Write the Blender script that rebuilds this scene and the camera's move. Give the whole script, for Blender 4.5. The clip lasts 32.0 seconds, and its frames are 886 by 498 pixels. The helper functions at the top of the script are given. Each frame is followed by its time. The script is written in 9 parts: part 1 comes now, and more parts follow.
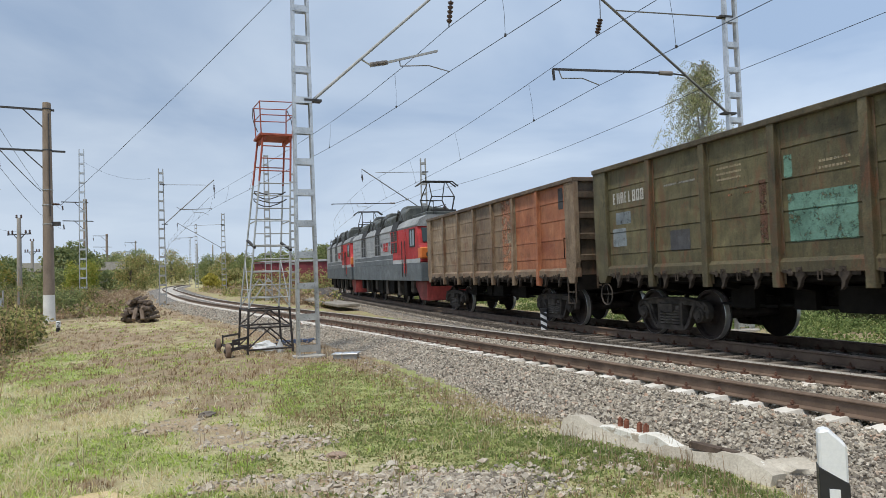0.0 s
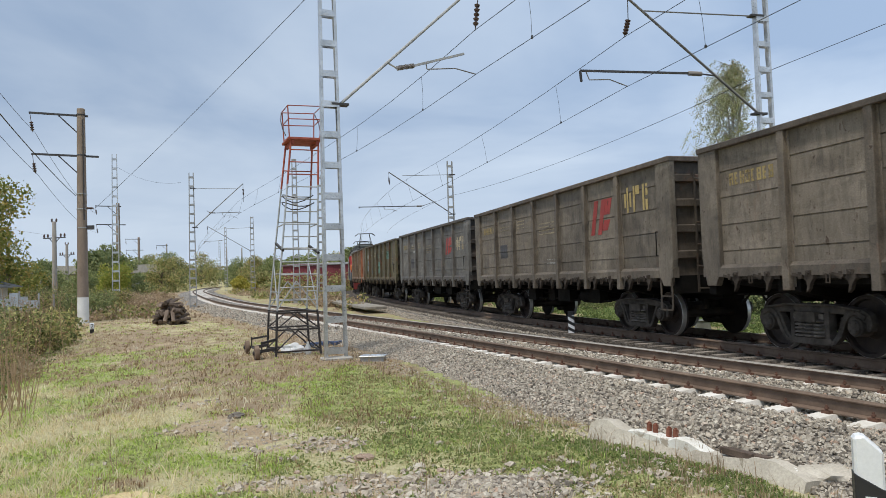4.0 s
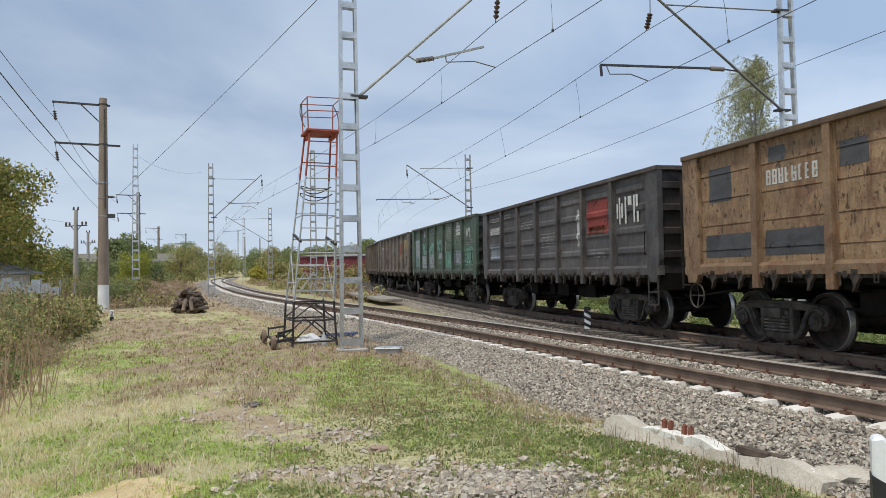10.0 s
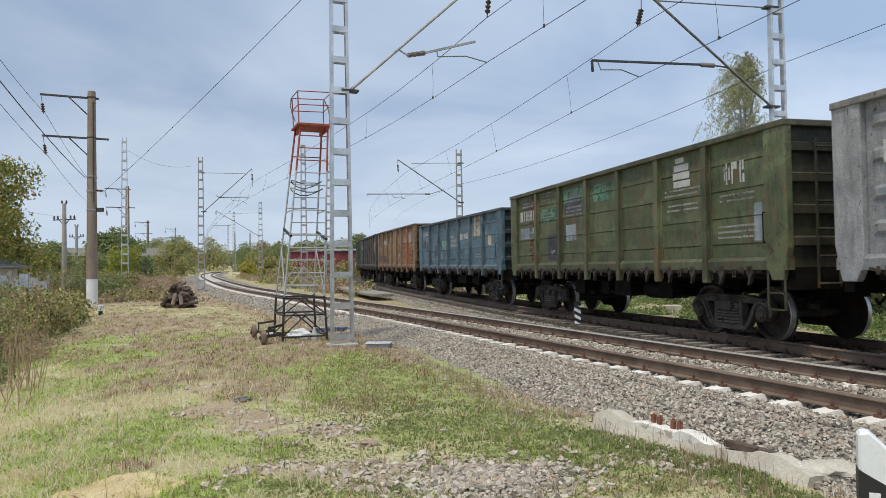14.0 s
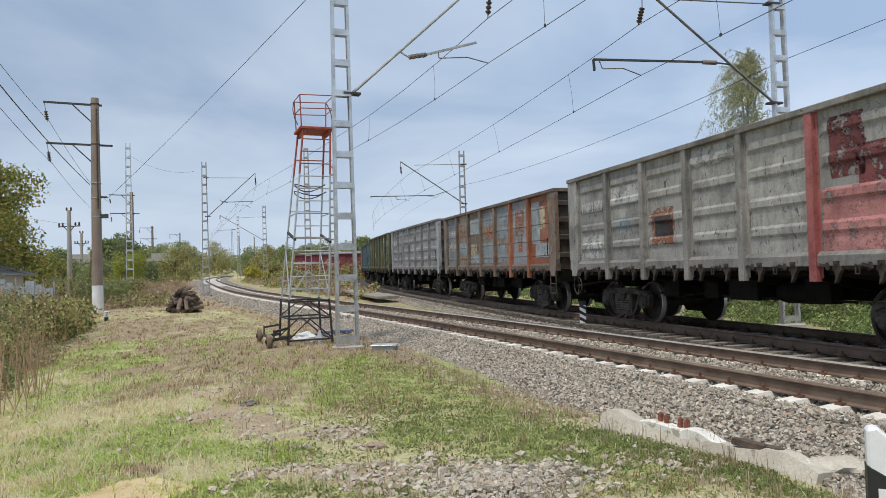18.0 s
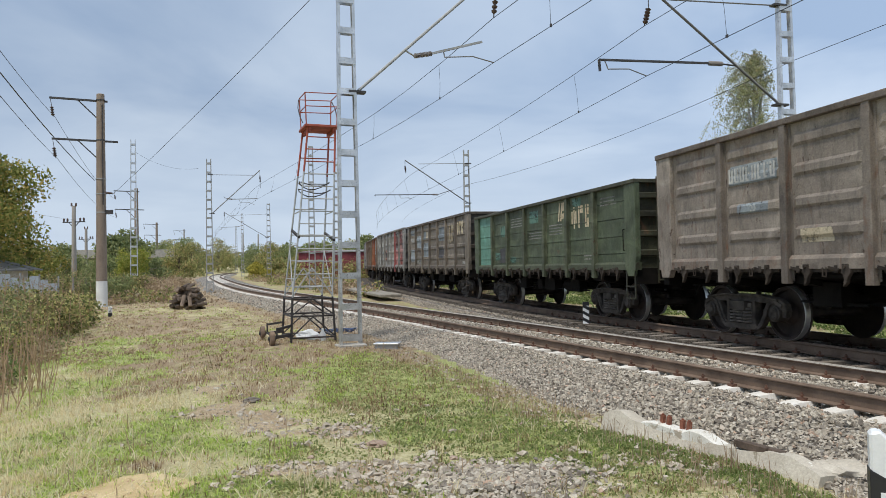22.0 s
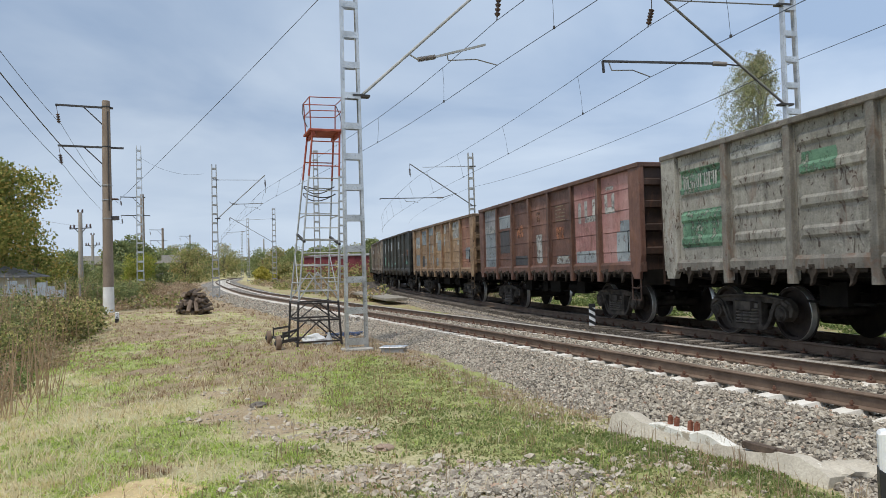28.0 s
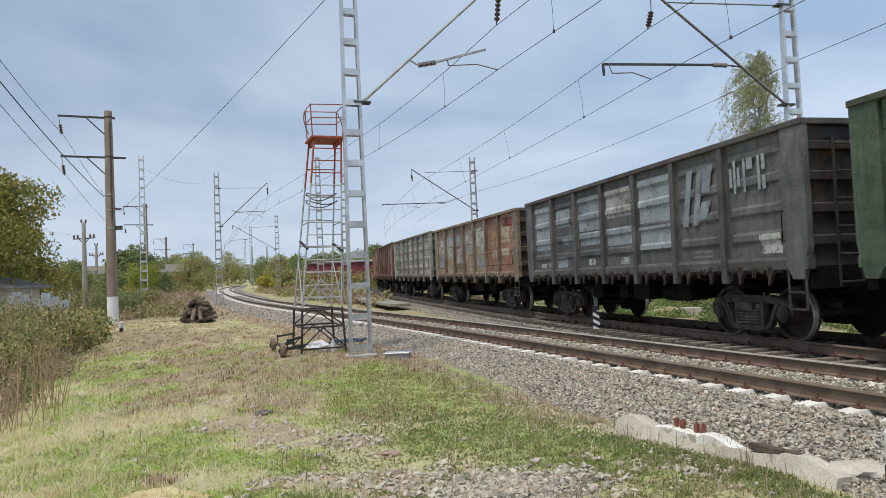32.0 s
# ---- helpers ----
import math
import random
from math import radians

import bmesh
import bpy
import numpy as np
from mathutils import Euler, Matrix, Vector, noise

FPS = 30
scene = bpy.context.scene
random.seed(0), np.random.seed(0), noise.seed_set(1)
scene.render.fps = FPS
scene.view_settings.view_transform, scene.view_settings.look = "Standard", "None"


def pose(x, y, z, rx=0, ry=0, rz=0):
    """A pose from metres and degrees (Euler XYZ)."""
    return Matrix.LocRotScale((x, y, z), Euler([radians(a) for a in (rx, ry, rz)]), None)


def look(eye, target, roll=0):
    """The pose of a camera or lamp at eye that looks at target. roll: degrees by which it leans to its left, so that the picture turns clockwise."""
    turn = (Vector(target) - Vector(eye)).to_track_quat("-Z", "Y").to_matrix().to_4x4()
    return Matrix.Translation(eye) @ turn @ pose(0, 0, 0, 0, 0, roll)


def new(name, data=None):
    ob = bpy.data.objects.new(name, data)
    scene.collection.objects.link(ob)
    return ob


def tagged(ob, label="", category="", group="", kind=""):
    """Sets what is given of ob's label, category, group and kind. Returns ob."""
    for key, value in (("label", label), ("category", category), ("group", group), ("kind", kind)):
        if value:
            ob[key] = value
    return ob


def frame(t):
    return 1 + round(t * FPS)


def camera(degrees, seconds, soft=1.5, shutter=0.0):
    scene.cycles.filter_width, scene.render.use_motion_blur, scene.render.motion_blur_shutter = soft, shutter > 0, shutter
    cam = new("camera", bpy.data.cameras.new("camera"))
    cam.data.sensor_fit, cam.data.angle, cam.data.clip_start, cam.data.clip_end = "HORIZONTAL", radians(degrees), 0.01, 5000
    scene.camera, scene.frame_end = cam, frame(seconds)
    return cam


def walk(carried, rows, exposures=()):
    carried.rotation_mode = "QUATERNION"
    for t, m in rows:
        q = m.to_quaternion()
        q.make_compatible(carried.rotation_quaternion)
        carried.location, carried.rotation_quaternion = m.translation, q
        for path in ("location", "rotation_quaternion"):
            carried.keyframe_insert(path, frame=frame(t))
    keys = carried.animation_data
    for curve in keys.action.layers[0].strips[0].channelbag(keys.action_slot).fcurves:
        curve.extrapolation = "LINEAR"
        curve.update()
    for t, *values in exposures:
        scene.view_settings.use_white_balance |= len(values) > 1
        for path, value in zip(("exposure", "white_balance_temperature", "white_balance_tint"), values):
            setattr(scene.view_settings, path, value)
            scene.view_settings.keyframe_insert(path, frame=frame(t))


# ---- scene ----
# Plan: metres, rail heads of the tracks at z = 0 beside the camera, y ahead.
EYE = (0.0, 0.0, 1.394)
cam = camera(63.25, 32.0, soft=0.65, shutter=0.06)
TURNS = [  # seconds and the camera's Euler angles
    (0, 92.157, 1.916, -3.653),
    (0.5, 91.912, 1.949, -3.540),
    (1, 91.838, 1.804, -3.204),
    (1.5, 91.737, 1.705, -2.978),
    (2, 91.849, 2.088, -2.640),
    (2.5, 92.194, 2.314, -2.295),
    (3, 92.461, 2.304, -2.276),
    (3.5, 92.471, 2.178, -1.738),
    (5.5, 92.310, 1.532, -1.427),
    (6, 92.517, 1.389, -1.132),
    (6.5, 92.851, 1.278, -0.851),
    (7, 92.860, 1.054, -0.767),
    (7.5, 92.932, 0.903, -0.463),
    (8, 92.998, 0.956, -0.453),
    (8.5, 92.755, 1.151, -0.248),
    (9, 92.352, 1.093, 0.045),
    (9.5, 92.026, 0.935, -0.091),
    (10, 91.940, 1.010, -0.217),
    (10.5, 91.978, 0.980, -0.270),
    (11, 92.114, 1.021, -0.066),
    (11.5, 91.963, 1.195, 0.158),
    (12, 92.040, 1.086, -0.281),
    (12.5, 91.868, 0.949, -0.528),
    (13, 91.812, 0.657, -0.672),
    (13.5, 91.752, 0.618, -0.815),
    (14, 91.529, 0.883, -0.955),
    (14.5, 91.327, 0.960, -0.771),
    (16.5, 91.192, 1.239, -0.447),
    (17, 91.234, 1.395, -0.659),
    (17.5, 91.520, 1.552, -0.689),
    (18, 91.644, 1.690, -0.606),
    (18.5, 91.603, 1.876, -0.312),
    (19, 91.589, 1.783, -0.389),
    (19.5, 91.697, 1.744, -0.671),
    (20, 91.948, 1.921, -0.572),
    (20.5, 92.060, 1.795, -0.123),
    (21, 91.976, 1.473, 0.059),
    (21.5, 91.840, 1.256, -0.246),
    (22, 91.577, 1.136, -0.334),
    (22.5, 91.323, 1.446, -0.073),
    (23, 91.130, 1.921, 0.074),
    (23.5, 91.285, 1.890, 0.102),
    (24, 91.207, 1.720, 0.130),
    (24.5, 91.047, 1.727, -0.029),
    (25, 91.167, 1.786, -0.065),
    (25.5, 91.230, 1.835, 0.059),
    (27.5, 91.836, 1.601, 0.030),
    (28, 91.828, 1.631, 0.104),
    (28.5, 91.792, 1.695, 0.173),
    (29, 91.807, 1.722, 0.124),
    (29.5, 91.887, 1.641, 0.134),
    (30, 92.047, 1.388, 0.289),
    (30.5, 92.486, 1.251, 0.157),
    (31, 92.534, 1.620, 0.211),
    (31.5, 92.467, 2.214, 0.458),
    (32, 92.239, 2.422, 0.367),
]
walk(cam, [(t, pose(*EYE, a, b, c)) for t, a, b, c in TURNS], exposures=[(0.0, 0.0), (32.0, 0.0)])

# ---- light: a bright overcast afternoon ----
world = bpy.data.worlds.new("overcast_sky")
scene.world = world
world.use_nodes = True
SUN_UP, SUN_ROUND = radians(66), radians(215)


def make_sky():
    nt = world.node_tree
    nt.nodes.clear()
    L = nt.links.new
    out = nt.nodes.new("ShaderNodeOutputWorld")
    bg = nt.nodes.new("ShaderNodeBackground")
    sky = nt.nodes.new("ShaderNodeTexSky")
    sky.sky_type, sky.sun_disc = "NISHITA", False
    sky.sun_elevation, sky.sun_rotation = SUN_UP, SUN_ROUND
    sky.air_density, sky.dust_density, sky.ozone_density = 1.0, 2.0, 1.5
    tc = nt.nodes.new("ShaderNodeTexCoord")
    sep = nt.nodes.new("ShaderNodeSeparateXYZ")
    L(tc.outputs["Generated"], sep.inputs[0])
    # cloud layer: the view direction laid onto a flat cloud ceiling
    up = nt.nodes.new("ShaderNodeMath"); up.operation = "ADD"; up.inputs[1].default_value = 0.16
    L(sep.outputs[2], up.inputs[0])
    dx = nt.nodes.new("ShaderNodeMath"); dx.operation = "DIVIDE"
    dy = nt.nodes.new("ShaderNodeMath"); dy.operation = "DIVIDE"
    L(sep.outputs[0], dx.inputs[0]); L(up.outputs[0], dx.inputs[1])
    L(sep.outputs[1], dy.inputs[0]); L(up.outputs[0], dy.inputs[1])
    com = nt.nodes.new("ShaderNodeCombineXYZ")
    L(dx.outputs[0], com.inputs[0]); L(dy.outputs[0], com.inputs[1])
    n1 = nt.nodes.new("ShaderNodeTexNoise")
    n1.inputs["Scale"].default_value, n1.inputs["Detail"].default_value, n1.inputs["Roughness"].default_value = 0.9, 6.0, 0.5
    n1.inputs["Distortion"].default_value = 0.4
    L(com.outputs[0], n1.inputs["Vector"])
    ramp = nt.nodes.new("ShaderNodeValToRGB")
    ramp.color_ramp.elements[0].position, ramp.color_ramp.elements[1].position = 0.36, 0.64
    ramp.color_ramp.elements[0].color, ramp.color_ramp.elements[1].color = (3.35, 4.5, 6.35, 1), (5.6, 6.65, 8.1, 1)
    L(n1.outputs["Fac"], ramp.inputs[0])
    # the cloud thins out to the east
    thin = nt.nodes.new("ShaderNodeMapRange")
    thin.inputs[1].default_value, thin.inputs[2].default_value, thin.inputs[3].default_value, thin.inputs[4].default_value = -0.35, 0.6, 0.96, 1.22
    L(sep.outputs[0], thin.inputs[0])
    east = nt.nodes.new("ShaderNodeVectorMath"); east.operation = "SCALE"
    L(ramp.outputs[0], east.inputs[0]); L(thin.outputs[0], east.inputs["Scale"])
    # brighter towards the horizon
    hz = nt.nodes.new("ShaderNodeMapRange")
    hz.inputs[1].default_value, hz.inputs[2].default_value, hz.inputs[3].default_value, hz.inputs[4].default_value = 0.0, 0.22, 0.85, 0.0
    L(sep.outputs[2], hz.inputs[0])
    mixh = nt.nodes.new("ShaderNodeMix"); mixh.data_type = "RGBA"
    L(hz.outputs[0], mixh.inputs[0]); L(east.outputs[0], mixh.inputs[6])
    mixh.inputs[7].default_value = (6.7, 7.75, 9.1, 1)
    mix = nt.nodes.new("ShaderNodeMix"); mix.data_type = "RGBA"
    mix.inputs[0].default_value = 0.93
    L(sky.outputs[0], mix.inputs[6]); L(mixh.outputs[2], mix.inputs[7])
    L(mix.outputs[2], bg.inputs[0])
    bg.inputs[1].default_value = 0.1
    L(bg.outputs[0], out.inputs[0])


make_sky()
sun = new("sun", bpy.data.lights.new("sun", "SUN"))
sun.data.energy, sun.data.angle, sun.data.color = 2.9, radians(10), (1.0, 0.95, 0.86)
sun.matrix_world = look((0, 0, 60), Vector((0, 0, 60)) - Vector((math.cos(SUN_UP) * math.sin(SUN_ROUND), math.cos(SUN_UP) * math.cos(SUN_ROUND), math.sin(SUN_UP))))
scene.view_settings.exposure = 0.0

# ---- materials ----
MATS = {}


def nodes_of(name):
    m = bpy.data.materials.new(name)
    m.use_nodes = True
    nt = m.node_tree
    return m, nt, nt.nodes["Principled BSDF"], nt.links.new


def coords(nt, scale=(1, 1, 1), world=False):
    """Object coordinates with an offset of their own for each object, or world coordinates."""
    L = nt.links.new
    mp = nt.nodes.new("ShaderNodeMapping")
    mp.inputs["Scale"].default_value = scale
    if world:
        g = nt.nodes.new("ShaderNodeNewGeometry")
        L(g.outputs["Position"], mp.inputs[0])
    else:
        tc = nt.nodes.new("ShaderNodeTexCoord")
        oi = nt.nodes.new("ShaderNodeObjectInfo")
        mul = nt.nodes.new("ShaderNodeMath"); mul.operation = "MULTIPLY"; mul.inputs[1].default_value = 37.0
        L(oi.outputs["Random"], mul.inputs[0])
        add = nt.nodes.new("ShaderNodeVectorMath"); add.operation = "ADD"
        L(tc.outputs["Object"], add.inputs[0]); L(mul.outputs[0], add.inputs[1])
        L(add.outputs[0], mp.inputs[0])
    return mp.outputs[0]


def noise_of(nt, vec, scale, detail=4.0, rough=0.55, dist=0.0):
    n = nt.nodes.new("ShaderNodeTexNoise")
    n.inputs["Scale"].default_value, n.inputs["Detail"].default_value = scale, detail
    n.inputs["Roughness"].default_value, n.inputs["Distortion"].default_value = rough, dist
    nt.links.new(vec, n.inputs["Vector"])
    return n.outputs["Fac"]


def ramp_of(nt, fac, stops):
    r = nt.nodes.new("ShaderNodeValToRGB")
    el = r.color_ramp.elements
    while len(el) < len(stops):
        el.new(0.5)
    for e, (p, c) in zip(el, stops):
        e.position = p
        e.color = (*c, 1) if len(c) == 3 else c
    nt.links.new(fac, r.inputs[0])
    return r.outputs[0]


def mixc(nt, fac, a, b, blend="MIX"):
    m = nt.nodes.new("ShaderNodeMix")
    m.data_type, m.blend_type = "RGBA", blend
    for src, i in ((fac, 0), (a, 6), (b, 7)):
        if isinstance(src, (int, float)):
            m.inputs[i].default_value = src
        elif isinstance(src, tuple):
            m.inputs[i].default_value = (*src[:3], 1)
        else:
            nt.links.new(src, m.inputs[i])
    return m.outputs[2]


def bump_of(nt, b, height, strength, distance=0.01):
    n = nt.nodes.new("ShaderNodeBump")
    n.inputs["Strength"].default_value, n.inputs["Distance"].default_value = strength, distance
    nt.links.new(height, n.inputs["Height"])
    nt.links.new(n.outputs[0], b.inputs["Normal"])


def plain(name, dark, light, scale=4.0, rough=0.8, metal=0.0, fine=60.0, bump=0.25, spots=None, spot_at=0.62, stretch=(1, 1, 1), world=False, vary=0.0, bdist=0.01):
    """A surface between two tones, grained at two scales, with stains of a third colour."""
    if name in MATS:
        return MATS[name]
    m, nt, b, L = nodes_of(name)
    v = coords(nt, stretch, world)
    big = noise_of(nt, v, scale, 5, 0.6, 0.3)
    small = noise_of(nt, v, fine, 3, 0.6)
    c = ramp_of(nt, big, [(0.3, dark), (0.7, light)])
    c = mixc(nt, 0.35, c, ramp_of(nt, small, [(0.3, (0.25, 0.25, 0.25)), (0.75, (0.75, 0.75, 0.75))]), "OVERLAY")
    if spots:
        sp = noise_of(nt, v, scale * 2.3, 6, 0.7, 0.5)
        c = mixc(nt, ramp_of(nt, sp, [(spot_at, (0, 0, 0)), (spot_at + 0.07, (1, 1, 1))]), c, spots)
    if vary:
        oi = nt.nodes.new("ShaderNodeObjectInfo")
        rv = ramp_of(nt, oi.outputs["Random"], [(0, (0.5 - vary,) * 3), (1, (0.5 + vary,) * 3)])
        c = mixc(nt, 1.0, c, rv, "SOFT_LIGHT")
    L(c, b.inputs["Base Color"])
    b.inputs["Metallic"].default_value = metal
    rr = ramp_of(nt, small, [(0.3, (max(rough - 0.12, 0.05),) * 3), (0.7, (min(rough + 0.1, 1),) * 3)])
    L(rr, b.inputs["Roughness"])
    bump_of(nt, b, small, bump, bdist)
    MATS[name] = m
    return m


# ---- mesh building ----
def bm_box(bm, x0, y0, z0, x1, y1, z1):
    vs = [bm.verts.new((x, y, z)) for z in (z0, z1) for x, y in ((x0, y0), (x1, y0), (x1, y1), (x0, y1))]
    for f in ((3, 2, 1, 0), (4, 5, 6, 7), (0, 1, 5, 4), (1, 2, 6, 5), (2, 3, 7, 6), (3, 0, 4, 7)):
        bm.faces.new([vs[i] for i in f])
    return vs


def bm_prism(bm, outline, axis, a, b):
    """A closed outline (u, v) drawn out along an axis ('x', 'y' or 'z') from a to b."""
    def at(u, v, w):
        return {"x": (w, u, v), "y": (u, w, v), "z": (u, v, w)}[axis]
    lo = [bm.verts.new(at(u, v, a)) for u, v in outline]
    hi = [bm.verts.new(at(u, v, b)) for u, v in outline]
    n = len(outline)
    for i in range(n):
        bm.faces.new((lo[i], lo[(i + 1) % n], hi[(i + 1) % n], hi[i]))
    bm.faces.new(lo[::-1]); bm.faces.new(hi)
    bmesh.ops.recalc_face_normals(bm, faces=bm.faces)


def bm_rod(bm, a, b, r0, r1=None, n=8, caps=True):
    """A round bar from a to b."""
    a, b = Vector(a), Vector(b)
    r1 = r0 if r1 is None else r1
    d = (b - a).normalized()
    u = d.orthogonal().normalized()
    w = d.cross(u)
    rings = []
    for p, r in ((a, r0), (b, r1)):
        rings.append([bm.verts.new(p + r * (math.cos(2 * math.pi * i / n) * u + math.sin(2 * math.pi * i / n) * w)) for i in range(n)])
    for i in range(n):
        bm.faces.new((rings[0][i], rings[0][(i + 1) % n], rings[1][(i + 1) % n], rings[1][i]))
    if caps:
        bm.faces.new(rings[0][::-1]); bm.faces.new(rings[1])


def bm_bar(bm, a, b, w, t, up=(0, 0, 1)):
    """A rectangular bar from a to b, w wide across 'up', t thick along it."""
    a, b = Vector(a), Vector(b)
    d = (b - a).normalized()
    up = Vector(up)
    if abs(d.dot(up)) > 0.98:
        up = Vector((1, 0, 0))
    s = d.cross(up).normalized() * (w / 2)
    u = s.cross(d).normalized() * (t / 2)
    vs = [bm.verts.new(p + i * s + j * u) for p in (a, b) for i, j in ((-1, -1), (1, -1), (1, 1), (-1, 1))]
    for f in ((3, 2, 1, 0), (4, 5, 6, 7), (0, 1, 5, 4), (1, 2, 6, 5), (2, 3, 7, 6), (3, 0, 4, 7)):
        bm.faces.new([vs[i] for i in f])


def bm_lathe(bm, profile, axis, centre=(0, 0, 0), n=20, caps=True):
    """A turned body: profile of (radius, along) about an axis."""
    c = Vector(centre)
    rings = []
    for r, w in profile:
        ring = []
        for i in range(n):
            ca, sa = r * math.cos(2 * math.pi * i / n), r * math.sin(2 * math.pi * i / n)
            ring.append(bm.verts.new(c + Vector({"x": (w, ca, sa), "y": (ca, w, sa), "z": (ca, sa, w)}[axis])))
        rings.append(ring)
    for a, b in zip(rings, rings[1:]):
        for i in range(n):
            bm.faces.new((a[i], a[(i + 1) % n], b[(i + 1) % n], b[i]))
    if caps:
        bm.faces.new(rings[0][::-1]); bm.faces.new(rings[-1])
    bmesh.ops.recalc_face_normals(bm, faces=bm.faces)


def mesh_of(bm, name, material, bevel=0.0, smooth=False):
    if bevel:
        bmesh.ops.bevel(bm, geom=list(bm.edges), offset=bevel, segments=1, affect="EDGES", clamp_overlap=True)
    me = bpy.data.meshes.new(name)
    bm.to_mesh(me)
    bm.free()
    if material:
        me.materials.append(material)
    if smooth:
        for p in me.polygons:
            p.use_smooth = True
        me.set_sharp_from_angle(angle=radians(40))
    return me


def part(name, bm, material, parent, label="", bevel=0.0, smooth=False, m=None):
    """One mesh object under a thing or a part; bm may be a finished mesh."""
    me = bm if isinstance(bm, bpy.types.Mesh) else mesh_of(bm, name, material, bevel, smooth)
    ob = new(name, me)
    ob.parent = parent
    if m is not None:
        ob.matrix_basis = m
    if label:
        ob["label"] = label
    return ob


def thing(name, label, category, group="", kind="", m=None, bm=None, material=None, bevel=0.0, smooth=False):
    ob = new(name, mesh_of(bm, name, material, bevel, smooth) if bm else None)
    if m is not None:
        ob.matrix_basis = m
    return tagged(ob, label, category, group, kind)


def np_mesh(name, verts, tris, material):
    """A mesh from arrays of vertices and triangles."""
    me = bpy.data.meshes.new(name)
    me.vertices.add(len(verts)); me.vertices.foreach_set("co", np.asarray(verts, np.float32).ravel())
    me.loops.add(3 * len(tris)); me.loops.foreach_set("vertex_index", np.asarray(tris, np.int32).ravel())
    me.polygons.add(len(tris))
    me.polygons.foreach_set("loop_start", np.arange(0, 3 * len(tris), 3, dtype=np.int32))
    me.polygons.foreach_set("loop_total", np.full(len(tris), 3, np.int32))
    me.polygons.foreach_set("use_smooth", np.zeros(len(tris), bool))
    me.update(calc_edges=True)
    me.validate()
    me.materials.append(material)
    return me


def curve_wire(name, pts, radius, material, parent=None, label="", category=""):
    """A round wire through points, as a mesh of joined rods."""
    bm = bmesh.new()
    rings = []
    pts = [Vector(p) for p in pts]
    for i, p in enumerate(pts):
        d = (pts[min(i + 1, len(pts) - 1)] - pts[max(i - 1, 0)]).normalized()
        u = d.orthogonal().normalized()
        if abs(d.z) < 0.9:
            u = d.cross(Vector((0, 0, 1))).normalized()
        w = d.cross(u)
        rings.append([bm.verts.new(p + radius * (math.cos(k * 2.0944) * u + math.sin(k * 2.0944) * w)) for k in range(3)])
    for a, b in zip(rings, rings[1:]):
        for i in range(3):
            bm.faces.new((a[i], a[(i + 1) % 3], b[(i + 1) % 3], b[i]))
    ob = new(name, mesh_of(bm, name, material))
    if parent:
        ob.parent = parent
    if label:
        tagged(ob, label, category)
    return ob


# ---- plan of the tracks ----
def rise(y):
    """The land and the tracks climb gently ahead."""
    y = max(0.0, min(y, 160.0) - 22.0)
    return 0.0105 * y * y / (y + 6.0)


class Line:
    """A track's centre line in plan: its foot beside the camera, its heading (degrees from ahead to the right) and bends (s_end, curvature to the left)."""

    def __init__(self, foot, heading, ahead, behind, s0, s1, step=0.5):
        th = radians(heading)
        n = np.array([math.cos(th), -math.sin(th)]) * foot
        self.pts = {}
        for sign, bends, end in ((1, ahead, s1), (-1, behind, -s0)):
            p, a, s = n.copy(), th, 0.0
            self.pts[0] = (p[0], p[1], a)
            while s < end:
                k = next(kk for e, kk in bends if s < e)
                a2 = a - sign * k * step
                am = (a + a2) / 2
                p = p + sign * step * np.array([math.sin(am), math.cos(am)])
                a, s = a2, s + step
                self.pts[sign * s] = (p[0], p[1], a)
        self.s = np.array(sorted(self.pts))
        self.xya = np.array([self.pts[k] for k in self.s])

    def at(self, s, off=0.0, z=0.0):
        """Place and heading at s; off: metres to the right, away from the camera."""
        x, y, a = (np.interp(s, self.s, self.xya[:, i]) for i in range(3))
        return Vector((x + off * math.cos(a), y - off * math.sin(a), rise(y) + z)), a

    def place(self, s, off=0.0, z=0.0):
        """The pose at s: x along the track ahead, y to its left, z up."""
        p, a = self.at(s, off, z)
        q, _ = self.at(s + 0.5, off, z)
        r, _ = self.at(s - 0.5, off, z)
        d = (q - r).normalized()
        left = Vector((0, 0, 1)).cross(d).normalized()
        up = d.cross(left)
        return Matrix.Translation(p) @ Matrix((d, left, up)).transposed().to_4x4()


NEAR = Line(7.5535, -19.818, [(18, 0.0008), (28, 0.00644), (45, 0.00041), (60, -0.00448), (80, -0.00133), (110, -0.00031), (190, -0.00263), (9e9, -0.004)], [(44, 0.0024), (9e9, 0.0)], -44, 260)
FAR = Line(9.8818, -13.7286, [(40, 0.0), (140, -1 / 300), (9e9, 0.0)], [(9e9, 0.0)], -380, 420)

# ---- ground, ballast, tracks ----
def offset_of(x, y):
    """Metres from the near track's centre line to the right of it, by the nearest of its points."""
    d = (NEAR.xya[:, 0] - x) ** 2 + (NEAR.xya[:, 1] - y) ** 2
    i = int(np.argmin(d))
    px, py, a = NEAR.xya[i]
    return (x - px) * math.cos(a) - (y - py) * math.sin(a)


